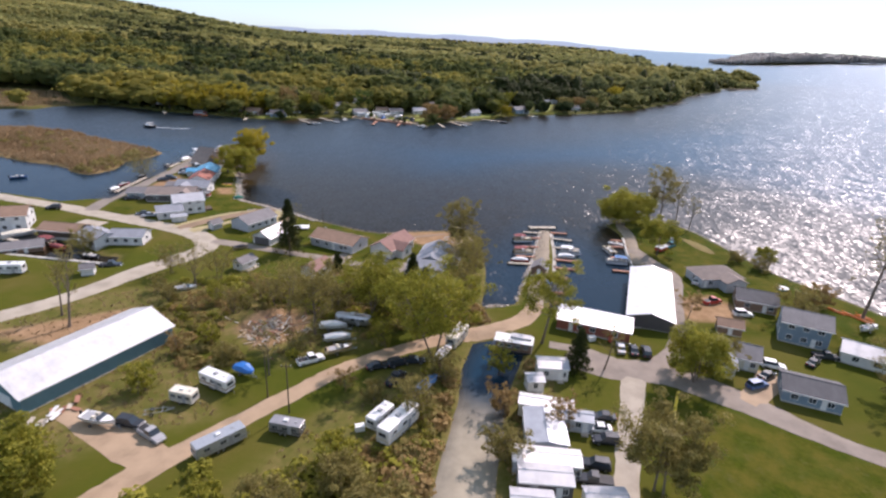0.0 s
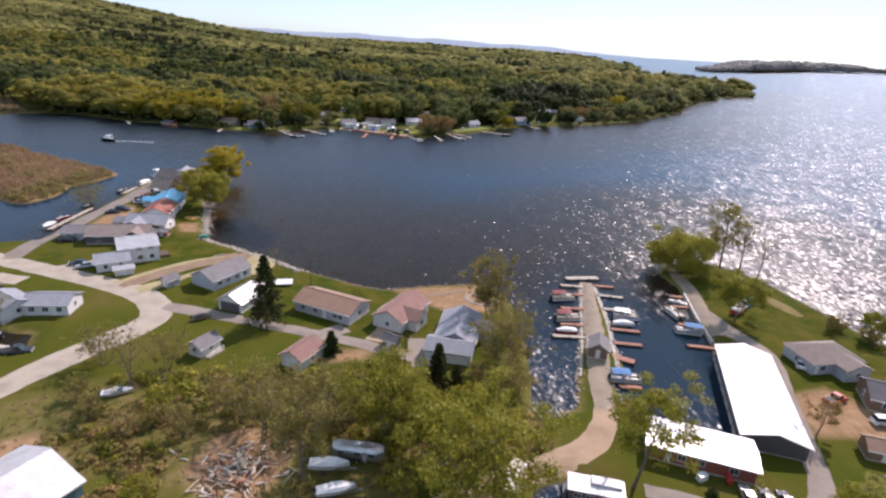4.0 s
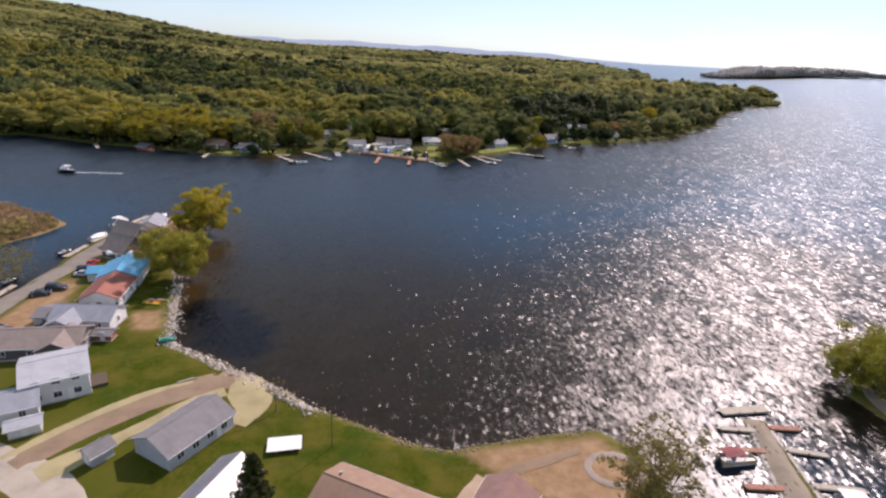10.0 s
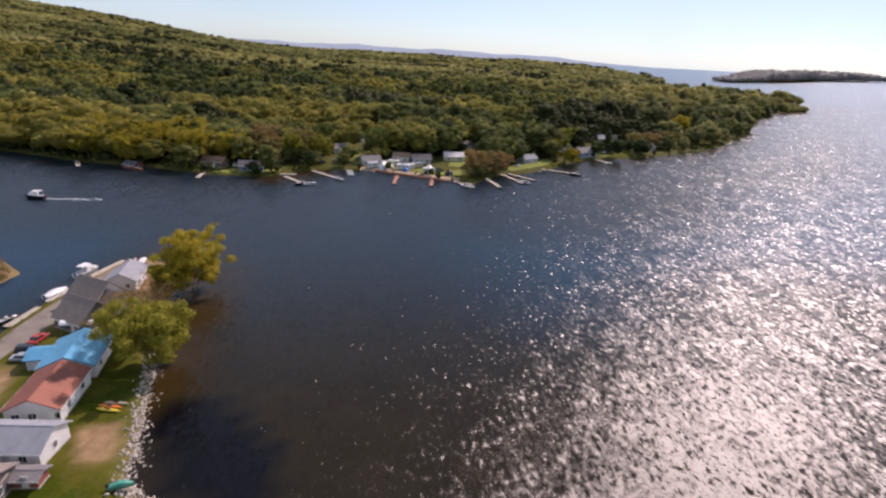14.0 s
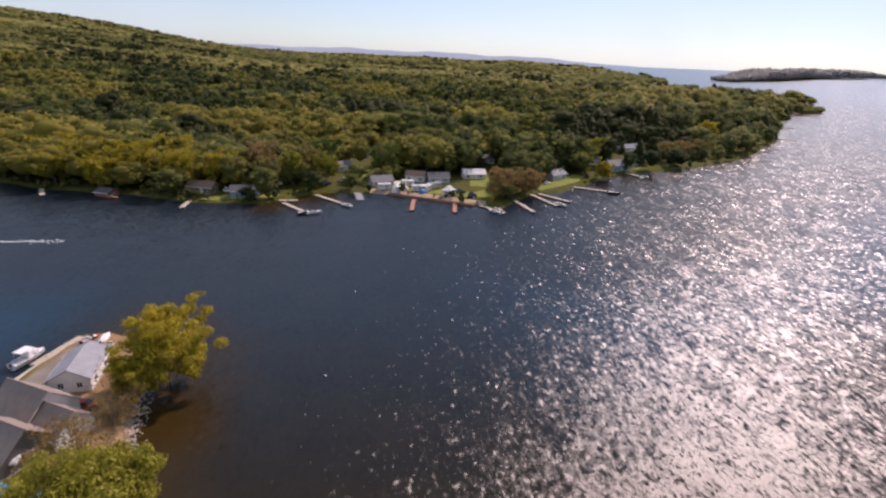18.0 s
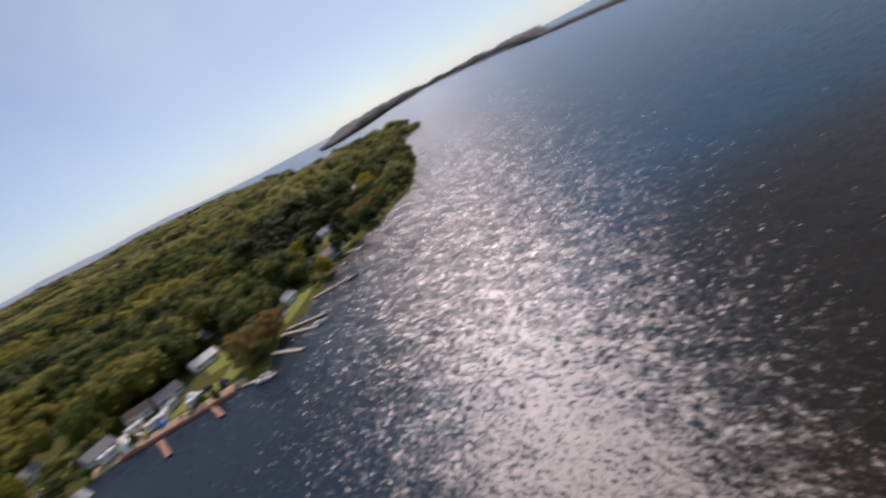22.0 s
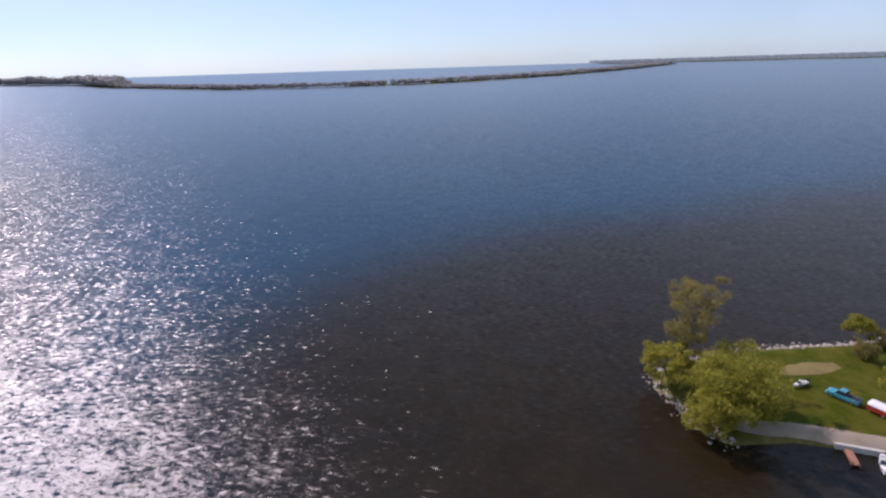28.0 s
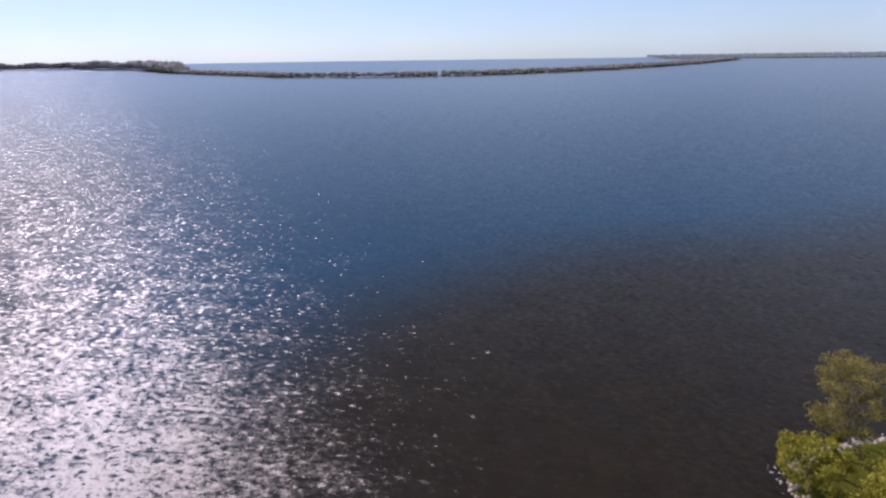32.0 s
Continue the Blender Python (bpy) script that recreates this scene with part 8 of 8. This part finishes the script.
# ---- far shore settlement ----
FAR_HOUSES = ((-105, 503, 12, "white_sid", "pale_shg", "white cottage among the far trees"), (-84, 480, 40, "white_sid", "grey_shg", "white cottage above the far bank"), (-77, 517, 0, "grey_sid", "grey_shg", "long grey cottage among the far trees"),
              (-119, 424, 10, "blue_sid", "dark_shg", "dark cottage on the far bank"), (-139, 430, -12, "brown_sid", "brown_shg", "brown cottage on the far bank"), (-62, 451, 20, "grey_sid", "grey_shg", "grey cottage behind the far beach"),
              (-45, 462, -10, "white_sid", "brown_shg", "white cottage behind the far beach"), (-15, 471, 8, "cream_sid", "white_roof", "long pale trailer home on the far lawn"), (-4, 510, 20, "white_sid", "grey_shg", "white house among the far trees"),
              (73, 506, 28, "blue_sid", "grey_shg", "large dark house on the far shore"), (106, 573, 15, "white_sid", "pale_shg", "white house with a pale roof above the shore"), (30, 477, 35, "grey_sid", "pale_shg", "low grey house near the far docks"),
              (205, 680, 20, "white_sid", "white_roof", "large white house on the far hill"), (222, 742, 0, "white_sid", "white_roof", "white house among the far woods"), (290, 808, 30, "grey_sid", "grey_shg", "grey house near the far point"),
              (-114, 447, 30, "white_sid", "grey_shg", "white cottage under the far trees"), (-156, 443, 5, "brown_sid", "dark_shg", "dark cottage under golden trees"), (-226, 462, -5, "grey_sid", "grey_shg", "grey cottage near the marsh"), (-34, 460, 10, "grey_sid", "dark_shg", "dark-roofed cottage by the far beach"),
              (8, 456, 40, "brown_sid", "brown_shg", "brown cottage by the far willows"), (130, 545, 30, "grey_sid", "grey_shg", "grey cottage on the far bank"), (62, 520, 10, "white_sid", "pale_shg", "white cottage behind the dark house"))
for x, y, deg, wall, roof_m, text in FAR_HOUSES:
    big = 1.25 if "large" in text else 1.0
    house("cottage", text, x, y, deg, (8.5 + (x * 7 % 4)) * big, 6.5 * big, 2.8 * big, 4.8 * big, wall, roof_m, (3, 2, 1, 1), "cottage", doors=((0, 0.1),))
for k, (a, b, mat_) in enumerate((((-101, 416), (-88, 401), "deck"), ((-90, 431), (-72, 413), "deck"), ((-46, 427), (-47, 409), "reddeck"), ((-28, 423), (-29, 408), "reddeck"), ((-17, 420), (-8, 408), "deck"), ((0, 430), (5, 411), "deck"), ((10, 442), (18, 422), "deck"), ((33, 462), (54, 451), "deck"),
                                  ((-140, 417), (-139, 405), "deck"), ((-208, 430), (-201, 419), "deck"), ((78, 500), (84, 490), "deck"), ((282, 676), (292, 664), "deck"), ((338, 772), (354, 758), "deck"), ((14, 444), (26, 430), "deck"), ((-104, 420), (-96, 421), "deck"))):
    tagged(dock("far_dock", a, b, 1.8, mat_, 0.6, "pale timber dock reaching out from the far shore"), group="docks of the far shore")
ob = dock("boat_ramp", (-73, 442), (-69.5, 425), 3.2, "galv", 0.35, "grey launching ramp on the far shore", False, "ramp")
ob = thing("far_sea_wall", pose(0, 0, 0), "red-brown timber wall along the far beach", "wall")
for (ax, ay), (bx, by) in (((-58, 436.5), (-40, 428.5)), ((-40, 428.5), (-20, 419.5))):
    l = math.hypot(bx - ax, by - ay)
    w_ = part("wall_section", box(0, l, -0.3, 0.3, -2.0, 1.15), "reddeck", ob)
    w_.matrix_basis = pose(ax, ay, 0, 0, 0, math.degrees(math.atan2(by - ay, bx - ax)))
car(-80.4, 456.0, 10, "white", "pickup", "white pickup truck on the far lawn")
for x, y, deg, paint_, kind_, text in ((-44, 443.6, 30, "darkpaint", "car", "dark car on the far beach"), (-15.3, 470, 60, "white", "suv", "white van on the far lawn"), (-24, 438.6, 10, "darkpaint", "suv", "dark car beside a far camper"), (-66, 449.6, 70, "silver", "car", "silver car by the launching ramp"),
                                       (-88, 449, 20, "darkpaint", "car", "dark car under the far trees"), (22, 462, 40, "white", "car", "white car on the far lawn"), (-128, 430.6, 15, "white", "suv", "white van beside a far cottage"), (92, 522, 20, "white", "suv", "white van beside the dark house")):
    car(x, y, deg, paint_, kind_, text)
for x, y, r_, paint_, text in ((-54, 439.4, 2.6, "white", "white dome tent on the far beach"), (-29.6, 440.6, 2.3, "white", "white peaked pavilion on the far beach"), (-19.4, 431.5, 2.2, "darkpaint", "dark conical tent on the far beach"), (-50, 441.5, 1.8, "cream", "small cream dome tent on the far beach"), (-42, 436.6, 1.6, "tarp", "small blue tent on the far beach")):
    ob = thing("tent", rot(x, y, 20), text, "tent")
    bm = bmesh.new()
    add_loft(bm, [[(r_ * k_ * math.cos(a_), r_ * k_ * math.sin(a_), z_ * r_) for a_ in np.linspace(0, 2 * math.pi, 11)[:-1]] for k_, z_ in ((1.0, -0.1), (0.96, 0.5), (0.7, 0.95), (0.12, 1.35))])
    part("canopy", bm, paint_, ob)
    part("door_flap", box(-0.5, 0.5, -r_ - 0.02, -r_ * 0.86, -0.1, r_ * 0.45), "grey", ob)
for x, y, deg, text in ((101, 571, 20, "pale trailer home above the far bank"), (117, 586, 10, "white trailer home above the far bank"), (-14, 499, 15, "white trailer home among the far trees"), (-104, 492, 5, "white trailer home under the far trees")):
    camper(x, y, deg, 9.0, 3.2, 2.9, "white", "grey", text)
strip("far_lawn_east", [(14, 452), (24, 462), (36, 474), (46, 486)], [8, 11, 11, 7], "mown", "mown grass behind the far docks", 0.12, "lawn")
strip("far_lawn_dark_house", [(84, 512), (96, 530), (104, 556), (112, 578)], [10, 14, 14, 10], "mown", "mown grass round the dark house", 0.12, "lawn")
strip("far_lawn_west", [(-136, 420), (-120, 422), (-106, 428)], [6, 9, 6], "mown", "mown grass before the far cottages", 0.12, "lawn")
strip("far_lawn_middle", [(-14, 452), (-12, 466), (-11, 480), (-10, 492)], [9, 10, 10, 7], "mown", "sunlit mown grass before the far trees", 0.13, "lawn")
strip("far_lawn_back", [(-75, 456), (-74, 470), (-73, 490)], [6, 7, 6], "mown", "narrow sunlit grass between the far trees", 0.13, "lawn")
strip("far_hill_clearing", [(168, 596), (182, 618), (198, 644), (212, 670)], [9, 11, 12, 14], "sand", "tan cleared slope below the white house", 0.14, "clearing")
strip("far_beach", [(-66, 441), (-52, 437), (-38, 431), (-24, 425), (-14, 424)], [5, 7, 8, 8, 5], "sand", "tan sandy strip of the far beach", 0.15, "beach")
strip("far_lawn", [(-70, 452), (-52, 446), (-34, 441), (-18, 436), (-6, 446), (4, 462)], [6, 9, 9, 9, 10, 8], "mown", "sunlit mown grass behind the far beach", 0.12, "lawn")
for x, y, deg, c, text in ((-60, 442, 20, "white", "white motor home on the far beach"), (-54, 444.5, 80, "cream", "cream camper on the far beach"), (-44, 440.5, 10, "white", "white camper on the far beach"), (-40, 441, 60, "white", "small white camper on the far beach"), (-30, 433, 15, "white", "white tent trailer on the far beach"), (-36, 446, 30, "silver", "silver camper on the far lawn"), (-49, 450, 0, "white", "white camper behind the far beach")):
    camper(x, y, deg, 6.0, 2.6, 2.7, c, "tan", text)
for x, y, deg, hull, text in ((-90, 402, 40, "darkpaint", "dark boat at a far dock"), (-86, 402.5, 30, "white", "white boat at a far dock"), (-74, 414, -40, "white", "white boat at a far dock"), (-12, 410, 140, "white", "white boat at a far dock"), (53, 449, -20, "darkpaint", "dark boat at the end of a far dock"), (84, 488, 20, "white", "white boat by the dark house"), (-10, 413, 120, "tan", "tan boat at a far dock"), (20, 424, -50, "white", "white boat at a far dock")):
    motorboat(x, y, deg, 6.2, hull, label=text)
ob = house("boathouse", "red boathouse with an orange-lit front on the far shore", -177, 423.5, -20, 7.0, 6.0, 2.4, 3.8, "red_sid", "dark_shg", (0, 0, 1, 1), "boathouse", doors=())
motorboat(-172, 418.5, -20, 5.4, "orange", label="orange boat before the red boathouse")
# tall trees standing forward on the far shore
for k, (x, y, h, r, leaf, text) in enumerate(((-91, 471, 17, 7, "deep", "round dark green tree above the far bank"), (-17, 500, 17, 7, "deep", "round dark green tree behind the far beach"), (62, 518, 17, 6, "spring", "tall bright green tree by the dark house"), (18, 512, 16, 8, "deep", "dark green tree behind the far lawn"), (-62, 470, 17, 8, "deep", "dark green tree behind the campers"), (-48, 486, 18, 8, "olive", "tall olive tree behind the far beach"), (-120, 452, 19, 8, "bud", "tall brown tree above the far cottages"), (-104, 448, 16, 6, "spring", "green tree between the far cottages"), (32, 500, 14, 6, "deep", "dark green tree on the far lawn"), (122, 541, 12, 8, "olive", "broad olive tree on the far bank"), (136, 553, 11, 7, "bud", "brown tree on the far bank"), (-6, 432, 13, 8, "bud", "russet willow on the far bank"), (6, 440, 12, 7, "bud", "russet budding willow on the far bank"), (-88, 452, 14, 7, "spring", "round green tree on the far bank"), (-100, 458, 16, 7, "olive", "tall olive tree on the far bank"), (-112, 434, 15, 6, "olive", "tall olive tree at the far bank"),
                                              (-150, 434, 18, 10, "gold", "golden spreading tree on the far bank"), (-172, 440, 20, 12, "gold", "golden spreading tree above the far bank"), (-195, 446, 20, 12, "gold", "great golden tree above the far bank"), (-220, 456, 19, 12, "gold", "golden tree near the marsh"), (-132, 438, 17, 9, "gold", "golden tree by the cottages"),
                                              (-160, 458, 20, 11, "gold", "tall golden tree in the far woods"), (-250, 462, 18, 11, "gold", "golden tree at the marsh edge"), (-40, 480, 15, 7, "olive", "olive tree behind the far beach"), (-20, 484, 15, 7, "spring", "green tree behind the far beach"), (48, 492, 12, 6, "spring", "green tree by the dark house"),
                                              (58, 482, 10, 5, "gold", "golden small tree by the far docks"), (196, 640, 16, 9, "gold", "golden tree below the white house"), (150, 560, 12, 7, "olive", "olive tree on the far bank"), (-182, 430, 15, 8, "gold", "golden tree beside the red boathouse"), (-205, 436, 15, 9, "gold", "golden tree on the far bank"))):
    tree(x, y, h, r, leaf, text, 1500, 100 + k, 0.15, 1.0, 0.75, stems=2)
